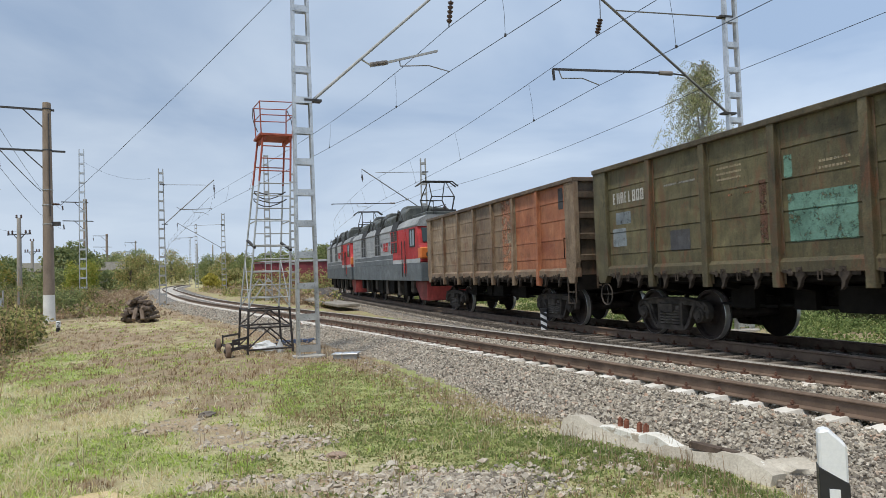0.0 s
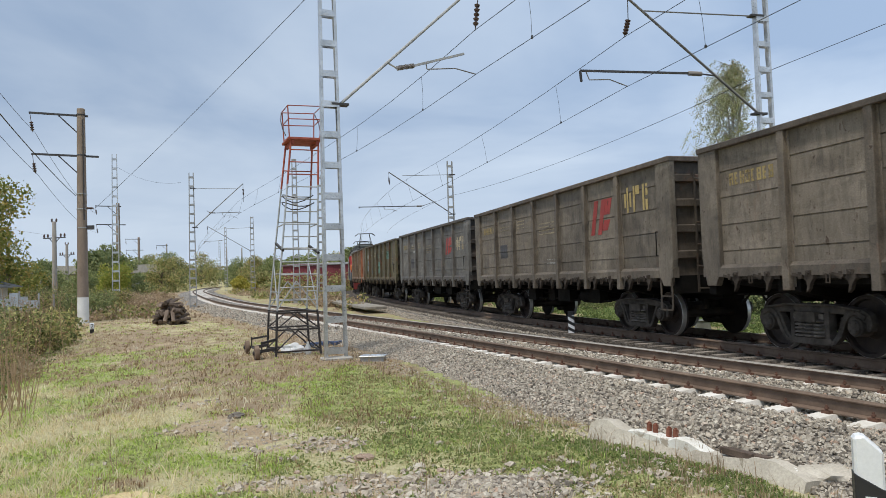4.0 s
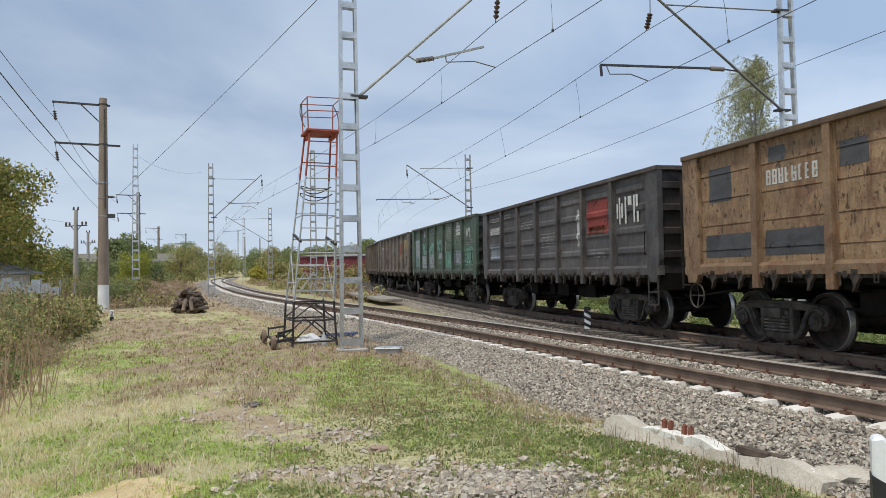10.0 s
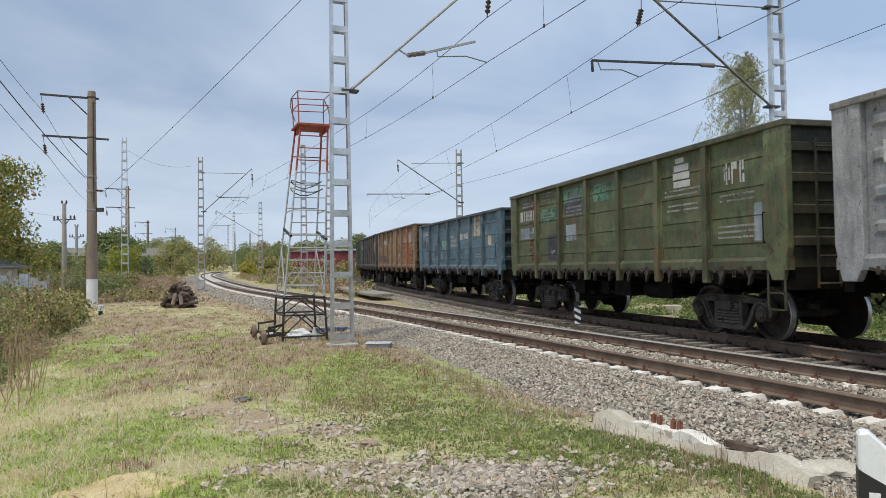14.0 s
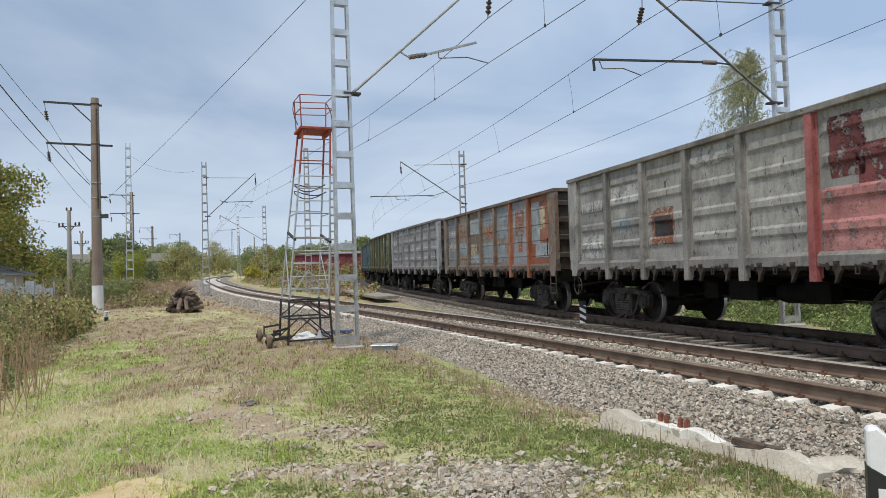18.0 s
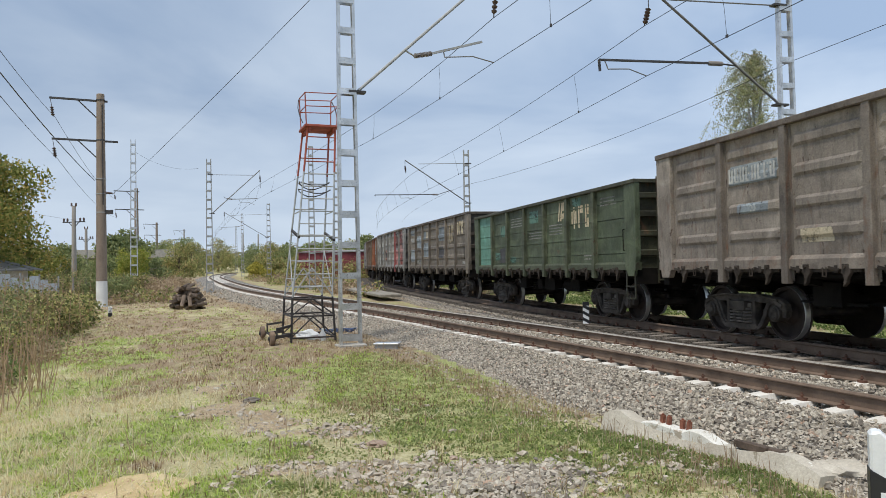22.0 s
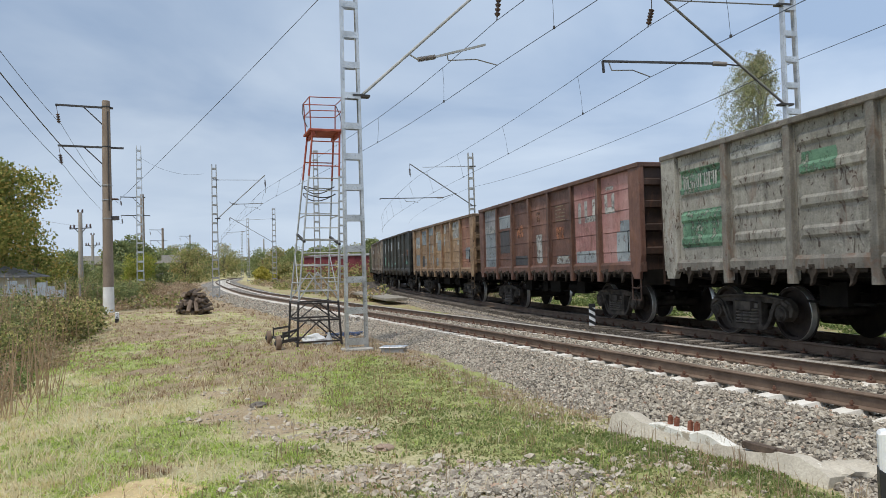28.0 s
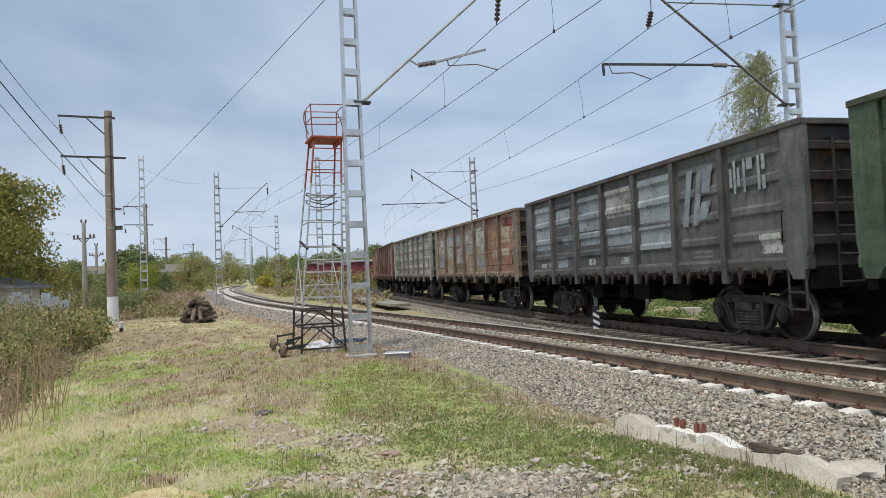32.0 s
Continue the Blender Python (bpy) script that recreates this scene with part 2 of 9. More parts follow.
def ground_z(x, y):
    """Height of the open ground beside the tracks."""
    o = offset_of(x, y)
    z = -0.38 + rise(y)
    r = math.hypot(x, y)
    z += 0.10 * math.exp(-((x + 2.8) ** 2 + (y - 16.5) ** 2) / 14.0)
    z += 0.05 * noise.noise((x * 0.35, y * 0.35, 3.1)) + 0.018 * noise.noise((x * 1.7, y * 1.7, 7.0))
    if o < -9.3:  # the side ditch and the rougher land beyond
        z -= 0.35 * min(1.0, (-9.3 - o) / 2.0)
        z += 0.25 * noise.noise((x * 0.15, y * 0.15, 9.0)) * min(1.0, (-9.3 - o) / 4.0)
    if o > 9:
        z += 0.3 * noise.noise((x * 0.1, y * 0.1, 5.0)) * min(1.0, (o - 9) / 6.0)
    r2 = max(0.0, r - 160)
    z += 0.028 * r2 * (0.6 + 0.4 * noise.noise((x * 0.004, y * 0.004, 1.0)))
    return z


def blob(x, y, cx, cy, rx, ry, turn=0.0):
    ca, sa = math.cos(radians(turn)), math.sin(radians(turn))
    a, b = ((x - cx) * ca + (y - cy) * sa) / rx, (-(x - cx) * sa + (y - cy) * ca) / ry
    return math.exp(-(a * a + b * b))


# patches of growth: place, half widths across and along, strength
GREENS = ((-3.2, 8.4, 0.45, 1.3, 1.2), (-5.7, 11.3, 0.6, 1.1, 1.0), (-4.3, 7.7, 0.35, 0.65, 0.9), (-3.7, 6.8, 0.3, 0.3, 0.8), (-3.1, 6.0, 0.45, 0.4, 0.9), (-8.6, 17.6, 0.9, 3.2, 1.0), (-6.6, 14.9, 0.75, 1.4, 0.8), (-1.7, 7.2, 0.26, 0.26, 1.1), (-1.2, 11.3, 0.55, 1.8, 1.1), (-1.6, 13.4, 0.6, 1.3, 0.9),
          (-0.3, 7.8, 0.3, 0.4, 1.2), (-1.8, 5.95, 0.5, 0.25, 1.1), (-0.2, 10.6, 0.6, 1.2, 0.9), (-2.6, 7.5, 0.4, 0.33, 0.9), (-6.3, 19.6, 0.5, 1.5, 0.7), (0.7, 8.6, 0.8, 1.3, 1.0), (1.7, 6.9, 0.9, 0.8, 1.1), (0.3, 12.6, 0.9, 1.6, 0.8))
RUSSETS = ((-5.9, 13.8, 0.7, 0.9, 1.0), (-4.4, 12.2, 0.5, 2.0, 1.2), (-9.2, 23.0, 0.75, 5.0, 1.0), (-5.1, 15.8, 0.85, 2.0, 1.1), (-2.9, 6.7, 0.35, 0.24, 1.1), (-4.9, 11.1, 0.4, 0.9, 0.8), (-3.7, 13.5, 0.7, 1.7, 0.9), (-2.8, 13.9, 0.7, 2.0, 0.8), (-0.6, 9.7, 0.35, 0.5, 1.0), (-6.6, 17.6, 0.5, 1.9, 0.7), (-2.7, 10.5, 0.5, 0.75, 0.8), (-1.3, 9.5, 0.45, 0.6, 0.7), (-7.8, 15.1, 0.4, 1.2, 0.6))
BARES = ((-3.4, 11.0, 0.32, 0.8, 1.1), (-3.0, 9.3, 0.4, 0.6, 1.0), (-1.9, 8.2, 0.7, 0.55, 1.1), (-2.3, 9.0, 0.36, 0.46, 0.7), (-1.3, 6.5, 0.5, 0.26, 1.2), (-0.5, 6.4, 0.5, 0.35, 1.2), (-5.4, 14.7, 0.32, 0.85, 0.9), (-8.5, 22.2, 0.3, 5.0, 0.9), (-2.0, 10.3, 0.26, 0.4, 0.8), (-1.1, 8.0, 0.35, 0.35, 0.9), (-4.5, 13.0, 0.22, 1.0, 0.8), (-2.8, 9.8, 0.32, 0.36, 0.8), (-0.8, 7.3, 0.25, 0.2, 0.7), (0.5, 6.2, 0.9, 0.5, 1.1), (1.9, 6.5, 0.6, 0.3, 0.7))


def grown(x, y, spots):
    return sum(k * blob(x, y, cx, cy, rx, ry, -6) for cx, cy, rx, ry, k in spots)


def cover(x, y, o):
    """What grows where: shares of green growth, russet weeds and bare earth, at a distance o from the track."""
    n1, n2, n3 = (noise.noise((x * f, y * f, 20.0 + f)) for f in (0.33, 1.05, 3.1))
    n2, n3 = n2 + 0.3 * n3, n3 + 0.6 * noise.noise((x * 7.0, y * 7.0, 31.0))
    left = min(1.0, max(0.0, (-3.6 - x) / 1.5))
    green = 1.15 * grown(x, y, GREENS) + 0.06 + 0.22 * left * (1.0 if y < 17 else 0.45) - 0.1 * min(1.0, max(0.0, (y - 13.0) / 4.0)) + 0.35 * n1 + 0.55 * n2 + 0.5 * n3
    russet = 1.1 * grown(x, y, RUSSETS) + min(0.8, max(0.0, (y - 11.0) * 0.11)) + 0.34 * min(1.0, max(0.0, (x + 4.6) / 2.0)) - 0.12 + 0.5 * n2 - 0.4 * n1 + 0.4 * n3
    bare = grown(x, y, BARES) - 0.26 + 0.6 * n2 + 0.6 * n3
    if x > -3.6 and y > 9.6:   # herbs and dead weeds in the tower's lee
        k = min(1.0, (x + 3.6) / 0.8) * min(1.0, (y - 9.6) / 1.5)
        green, russet = green + 0.12 * k, russet + 0.30 * k
    if -3.8 < o < -2.8 and y > 8.5:
        russet += 0.6
    if -3.6 < o < -2.9:   # stone dust and straw along the ballast
        bare += 0.35
        green -= 0.3
    if o > 2.4:   # oily weeds and cinders between and beyond the tracks
        green, russet, bare = 0.35 + 0.6 * n2, 1.0, 0.1 * n3
    return [min(1.0, max(0.0, q)) for q in (green, russet, bare)]


def ground_material():
    m, nt, b, L = nodes_of("ground_grass_and_dirt")
    v = coords(nt, world=True)
    mid = noise_of(nt, v, 2.3, 6, 0.7, 0.4)
    fine = noise_of(nt, v, 17.0, 5, 0.75)
    grit = noise_of(nt, v, 60.0, 3, 0.75)
    at = nt.nodes.new("ShaderNodeAttribute")
    at.attribute_name = "cover"
    sep = nt.nodes.new("ShaderNodeSeparateColor")
    L(at.outputs["Color"], sep.inputs[0])

    def share(k, lo, hi):
        ad = nt.nodes.new("ShaderNodeMath"); ad.operation = "MULTIPLY_ADD"
        ad.inputs[1].default_value, ad.inputs[2].default_value = 0.9, -0.45
        L(fine, ad.inputs[0])
        su = nt.nodes.new("ShaderNodeMath"); su.operation = "ADD"
        L(sep.outputs[k], su.inputs[0]); L(ad.outputs[0], su.inputs[1])
        return ramp_of(nt, su.outputs[0], [(lo, (0, 0, 0)), (hi, (1, 1, 1))])
    green = ramp_of(nt, fine, [(0.25, (0.21, 0.24, 0.075)), (0.5, (0.38, 0.405, 0.145)), (0.75, (0.56, 0.55, 0.26))])
    straw = ramp_of(nt, fine, [(0.25, (0.29, 0.26, 0.125)), (0.5, (0.56, 0.50, 0.27)), (0.75, (0.78, 0.70, 0.46))])
    russet = ramp_of(nt, fine, [(0.25, (0.19, 0.13, 0.075)), (0.5, (0.345, 0.255, 0.155)), (0.75, (0.50, 0.40, 0.27))])
    earth = ramp_of(nt, grit, [(0.28, (0.27, 0.195, 0.115)), (0.5, (0.50, 0.385, 0.24)), (0.72, (0.72, 0.60, 0.42))])
    earth = mixc(nt, ramp_of(nt, mid, [(0.45, (0, 0, 0)), (0.68, (0.7, 0.7, 0.7))]), earth, (0.34, 0.225, 0.13))
    c = mixc(nt, share(1, 0.25, 0.75), straw, russet)
    c = mixc(nt, share(0, 0.25, 0.7), c, green)
    c = mixc(nt, share(2, 0.3, 0.6), c, earth)
    L(c, b.inputs["Base Color"])
    b.inputs["Roughness"].default_value = 0.95
    bump_of(nt, b, mixc(nt, 0.5, fine, grit), 1.0, 0.05)
    return m


M_GROUND = ground_material()


def make_ground():
    xs = np.unique(np.concatenate([np.linspace(-1500, -120, 16), np.linspace(-120, -24, 30), np.arange(-24, -9, 0.4), np.arange(-9, 4, 0.16), np.arange(4, 24, 0.4), np.linspace(24, 120, 26), np.linspace(120, 1500, 14)]))
    ys = np.unique(np.concatenate([np.linspace(-400, -30, 12), np.linspace(-30, -4, 12), np.arange(-4, 4.5, 0.4), np.arange(4.5, 16, 0.16), np.arange(16, 30, 0.35), np.linspace(30, 120, 70), np.linspace(120, 400, 30), np.linspace(400, 2500, 14)]))
    gz = np.array([[ground_z(x, y) for x in xs] for y in ys])
    far_pts = FAR.xya[:, :2]
    for i, y in enumerate(ys):   # sink the sheet below the ballast beds
        for j, x in enumerate(xs):
            o = offset_of(x, y)
            if -2.7 < o and abs(x) < 60 and -44 < y < 120:
                d2 = np.min((far_pts[:, 0] - x) ** 2 + (far_pts[:, 1] - y) ** 2) ** 0.5
                if abs(o) < 2.6 or d2 < 2.6:
                    gz[i, j] -= 0.16
    X, Y = np.meshgrid(xs, ys)
    v = np.stack([X, Y, gz], -1).reshape(-1, 3)
    w = len(xs)
    i = (np.arange(len(ys) - 1)[:, None] * w + np.arange(w - 1)[None, :]).ravel()
    tris = np.concatenate([np.stack([i, i + 1, i + w + 1], 1), np.stack([i, i + w + 1, i + w], 1)])
    me = np_mesh("ground", v, tris, M_GROUND)
    tint = np.ones((len(v), 4), np.float32)
    tint[:, :3] = [cover(x, y, offset_of(x, y)) if -60 < x < 60 and y < 130 else (0.35, 0.5, 0.0) for y in ys for x in xs]
    me.attributes.new("cover", "FLOAT_COLOR", "POINT").data.foreach_set("color", tint.ravel())
    for p in me.polygons:
        p.use_smooth = True
    tagged(new("ground", me), "dry autumn grass and bare earth beside the railway", "ground", kind="structure")


make_ground()



def ballast_material():
    m, nt, b, L = nodes_of("crushed_stone")
    v = coords(nt, world=True)
    vo = nt.nodes.new("ShaderNodeTexVoronoi")
    vo.inputs["Scale"].default_value = 17.0
    L(v, vo.inputs["Vector"])
    tone = nt.nodes.new("ShaderNodeSeparateColor")
    L(vo.outputs["Color"], tone.inputs[0])
    # Toned darker than the loose stones: shade in their gaps is in the colour.
    c = ramp_of(nt, tone.outputs[0], [(0.0, (0.08, 0.07, 0.06)), (0.35, (0.17, 0.15, 0.13)), (0.7, (0.28, 0.255, 0.22)), (1.0, (0.42, 0.39, 0.35))])
    dirt = noise_of(nt, v, 0.8, 5, 0.6)
    c = mixc(nt, ramp_of(nt, dirt, [(0.45, (0, 0, 0)), (0.75, (0.5, 0.5, 0.5))]), c, (0.2, 0.16, 0.12))
    L(c, b.inputs["Base Color"])
    b.inputs["Roughness"].default_value = 0.9
    bump_of(nt, b, vo.outputs["Distance"], 1.0, 0.05)
    return m


def stone_material(single=False):
    m, nt, b, L = nodes_of("single_stone" if single else "loose_stone")
    g = nt.nodes.new("ShaderNodeObjectInfo" if single else "ShaderNodeNewGeometry")
    v = coords(nt, world=True)
    c = ramp_of(nt, g.outputs["Random" if single else "Random Per Island"], [(0.0, (0.13, 0.11, 0.088)), (0.22, (0.27, 0.235, 0.19)), (0.5, (0.43, 0.375, 0.30)), (0.7, (0.38, 0.34, 0.28)), (0.92, (0.56, 0.505, 0.415)), (1.0, (0.42, 0.28, 0.20))])
    c = mixc(nt, 0.4, c, ramp_of(nt, noise_of(nt, v, 55, 4, 0.7), [(0.3, (0.3, 0.3, 0.3)), (0.7, (0.7, 0.7, 0.7))]), "OVERLAY")
    L(c, b.inputs["Base Color"])
    b.inputs["Roughness"].default_value = 0.88
    return m


M_BALLAST = ballast_material()
M_STONE = stone_material()


def bed_height(o, full=True):
    """Ballast surface against the distance from the centre line; a full bed hides the sleepers' middles and ends."""
    o = abs(o)
    if full and o < 1.55:
        return -0.20 if o < 0.60 or o > 1.36 else (-0.25 if o < 1.14 else -0.212)
    if not full and o < 2.2:
        return -0.225 if o < 1.9 else -0.235
    if o < 1.5:
        return -0.245
    return -0.215 - (o - 1.5) * 0.15 if o < 3.0 else -0.44


def make_bed(line, name, label, s0, s1, left=3.0, right=3.0, step=1.0, full=True):
    offs = np.unique(np.concatenate([np.linspace(-left, -1.5, 6), [-1.42, -1.34, -1.18, -1.1, -0.7, -0.55, 0.0, 0.55, 0.7, 1.1, 1.18, 1.34, 1.42], np.linspace(1.5, right, 6)]))
    ss = np.arange(s0, s1 + step, step)
    v = []
    for s in ss:
        for o in offs:
            p, _ = line.at(s, o, bed_height(o, full) + 0.02 * noise.noise((s, o * 2, 1.0)))
            v.append(p)
    w = len(offs)
    i = (np.arange(len(ss) - 1)[:, None] * w + np.arange(w - 1)[None, :]).ravel()
    tris = np.concatenate([np.stack([i, i + 1, i + w + 1], 1), np.stack([i, i + w + 1, i + w], 1)])
    me = np_mesh(name, [tuple(p) for p in v], tris, M_BALLAST)
    if not full:   # black with oil and brake dust between the sleepers
        me.materials.append(M_OILBED)
        middle = np.tile(np.abs((offs[1:] + offs[:-1]) / 2) < 2.1, len(ss) - 1).astype(np.int32)
        me.polygons.foreach_set("material_index", np.concatenate([middle, middle]))
    ob = new(name, me)
    return tagged(ob, label, "ballast", kind="structure")


M_OILBED = plain("oily_ballast", (0.035, 0.028, 0.023), (0.11, 0.09, 0.072), 5.0, 0.9, 0, 22, 1.0, world=True, bdist=0.05)
bed_near = make_bed(NEAR, "ballast_bed_1", "grey crushed stone bed under the near track", -44, 250)
bed_far = make_bed(FAR, "ballast_bed_2", "dirty crushed stone bed under the train's track", -380, 400, right=3.0, full=False)
bed_far.location.z = -0.012

# twelve rough stones, thrown about in their thousands


def stone_shapes(count, seed):
    """Broken stones: uneven blocks with eight corners."""
    rng = np.random.default_rng(seed)
    base = np.array([(x, y, z) for z in (-1, 1) for y in (-1, 1) for x in (-1, 1)], float)
    tri = np.array([(0, 2, 3), (0, 3, 1), (4, 5, 7), (4, 7, 6), (0, 1, 5), (0, 5, 4), (2, 6, 7), (2, 7, 3), (0, 4, 6), (0, 6, 2), (1, 3, 7), (1, 7, 5)])
    return [base * rng.uniform(0.42, 1.05, 3) * rng.uniform(0.5, 1.15, (8, 3)) for _ in range(count)], tri


def scatter(name, label, category, centres, sizes, seed, material, kind="stuff", flat=1.0):
    rng = np.random.default_rng(seed)
    shapes, tri = stone_shapes(40, seed)
    n = len(centres)
    S = np.array(shapes)[rng.integers(0, 40, n)]
    q = rng.normal(size=(n, 4)); q /= np.linalg.norm(q, axis=1)[:, None]
    a, b_, c, d = q.T
    R = np.stack([1 - 2 * (c * c + d * d), 2 * (b_ * c - a * d), 2 * (b_ * d + a * c), 2 * (b_ * c + a * d), 1 - 2 * (b_ * b_ + d * d), 2 * (c * d - a * b_), 2 * (b_ * d - a * c), 2 * (c * d + a * b_), 1 - 2 * (b_ * b_ + c * c)], 1).reshape(n, 3, 3)
    V = np.einsum("nij,nkj->nki", R, S) * np.asarray(sizes)[:, None, None]
    V[:, :, 2] *= flat
    V = V + np.asarray(centres)[:, None, :]
    T = tri[None] + 8 * np.arange(n)[:, None, None]
    ob = new(name, np_mesh(name, V.reshape(-1, 3), T.reshape(-1, 3), material))
    return tagged(ob, label, category, kind=kind)


def scatter_bed(line, s0, s1, o0, o1, per_m2, seed, size, full=True):
    rng = np.random.default_rng(seed)
    n = int((s1 - s0) * (o1 - o0) * per_m2)
    out, sz = [], []
    for s, o, u, k in zip(rng.uniform(s0, s1, n), rng.uniform(o0, o1, n), rng.random(n), rng.uniform(0.6, 1.5, n)):
        p, _ = line.at(s, o, bed_height(o, full) + 0.004 + 0.022 * u * u)
        if abs(o) > 2.85 and u > 0.6:
            continue
        out.append(tuple(p)); sz.append(size * k)
    return out, sz


c1, z1 = scatter_bed(NEAR, 3.5, 24, -3.15, -1.15, 1000, 11, 0.0182)
c2, z2 = scatter_bed(NEAR, 3.5, 30, -1.15, 1.0, 430, 12, 0.021)
c3, z3 = scatter_bed(NEAR, 4.0, 40, 1.0, 2.6, 380, 13, 0.0215)
c4, z4 = scatter_bed(NEAR, 24, 60, -3.1, -1.42, 90, 14, 0.036)
scatter("ballast_stones", "grey and brown crushed ballast stones along the near track", "ballast", c1 + c2 + c3 + c4, z1 + z2 + z3 + z4, 5, M_STONE)
c5, z5 = scatter_bed(FAR, 5, 60, -2.1, 2.0, 110, 15, 0.019, False)
c6, z6 = scatter_bed(FAR, 5, 45, -2.9, -1.95, 300, 16, 0.021, False)
scatter("ballast_stones", "dusty grey-brown ballast stones between the tracks", "ballast", c6, z6, 7, M_STONE)
scatter("ballast_stones", "dark oily ballast stones under the train", "ballast", c5, z5, 6, plain("oily_stone", (0.055, 0.046, 0.038), (0.16, 0.135, 0.11), 6, 0.85, world=True))

# ---- rails and sleepers ----
M_RAIL = plain("rusty_rail_steel", (0.135, 0.092, 0.066), (0.245, 0.175, 0.128), 3.0, 0.75, 0.3, 50, 0.2, stretch=(0.3, 1, 1))
M_RAILTOP = plain("polished_rail_head", (0.66, 0.53, 0.39), (0.86, 0.74, 0.58), 2.0, 0.36, 0.9, 40, 0.05)
M_RUSTHEAD = plain("dull_rail_head", (0.26, 0.20, 0.15), (0.39, 0.32, 0.255), 2.0, 0.5, 0.5, 40, 0.08)
M_CONCRETE = plain("sleeper_concrete", (0.62, 0.575, 0.51), (0.80, 0.76, 0.69), 2.5, 0.9, 0, 45, 0.35, spots=(0.45, 0.39, 0.32), spot_at=0.64, vary=0.12)
M_DARKSLEEPER = plain("oily_sleeper", (0.16, 0.135, 0.11), (0.28, 0.24, 0.20), 2.5, 0.85, 0, 40, 0.4, spots=(0.12, 0.10, 0.08), spot_at=0.62, vary=0.15)
M_BOLT = plain("rusty_fastening", (0.095, 0.05, 0.034), (0.19, 0.095, 0.062), 12, 0.85, 0.2, 60, 0.4)


def rail_mesh(line, off, s0, s1, top, gauge=False):
    """A rail: foot, web and head; the running surface is a strip of its own material."""
    prof = [(-0.075, -0.180), (0.075, -0.180), (0.075, -0.166), (0.012, -0.150), (0.010, -0.046), (0.036, -0.034), (0.037, -0.022), (0.016, 0.0), (-0.016, 0.0), (-0.037, -0.022), (-0.036, -0.034), (-0.010, -0.046), (-0.012, -0.150), (-0.075, -0.166)]
    ss = np.concatenate([np.arange(s0, min(s1, 70), 1.0), np.arange(max(s0, 70), s1 + 0.1, 3.0)]) if s1 > 70 else np.arange(s0, s1 + 0.1, 1.0)
    bm = bmesh.new()
    rings = []
    for s in ss:
        rings.append([bm.verts.new(line.at(s, off + u, w)[0]) for u, w in prof])
    n = len(prof)
    for a, b in zip(rings, rings[1:]):
        for i in range(n):
            f = bm.faces.new((a[i], b[i], b[(i + 1) % n], a[(i + 1) % n]))
            f.material_index = 1 if i == (7 if not gauge else 8 if off > 0 else 6) else 2 if i == 7 else 0
    bm.faces.new(rings[0]); bm.faces.new(rings[-1][::-1])
    me = mesh_of(bm, "rail", M_RAIL)
    me.materials.append(top)
    me.materials.append(M_RUSTHEAD)   # a dull running surface beside the worn gauge corner
    return me


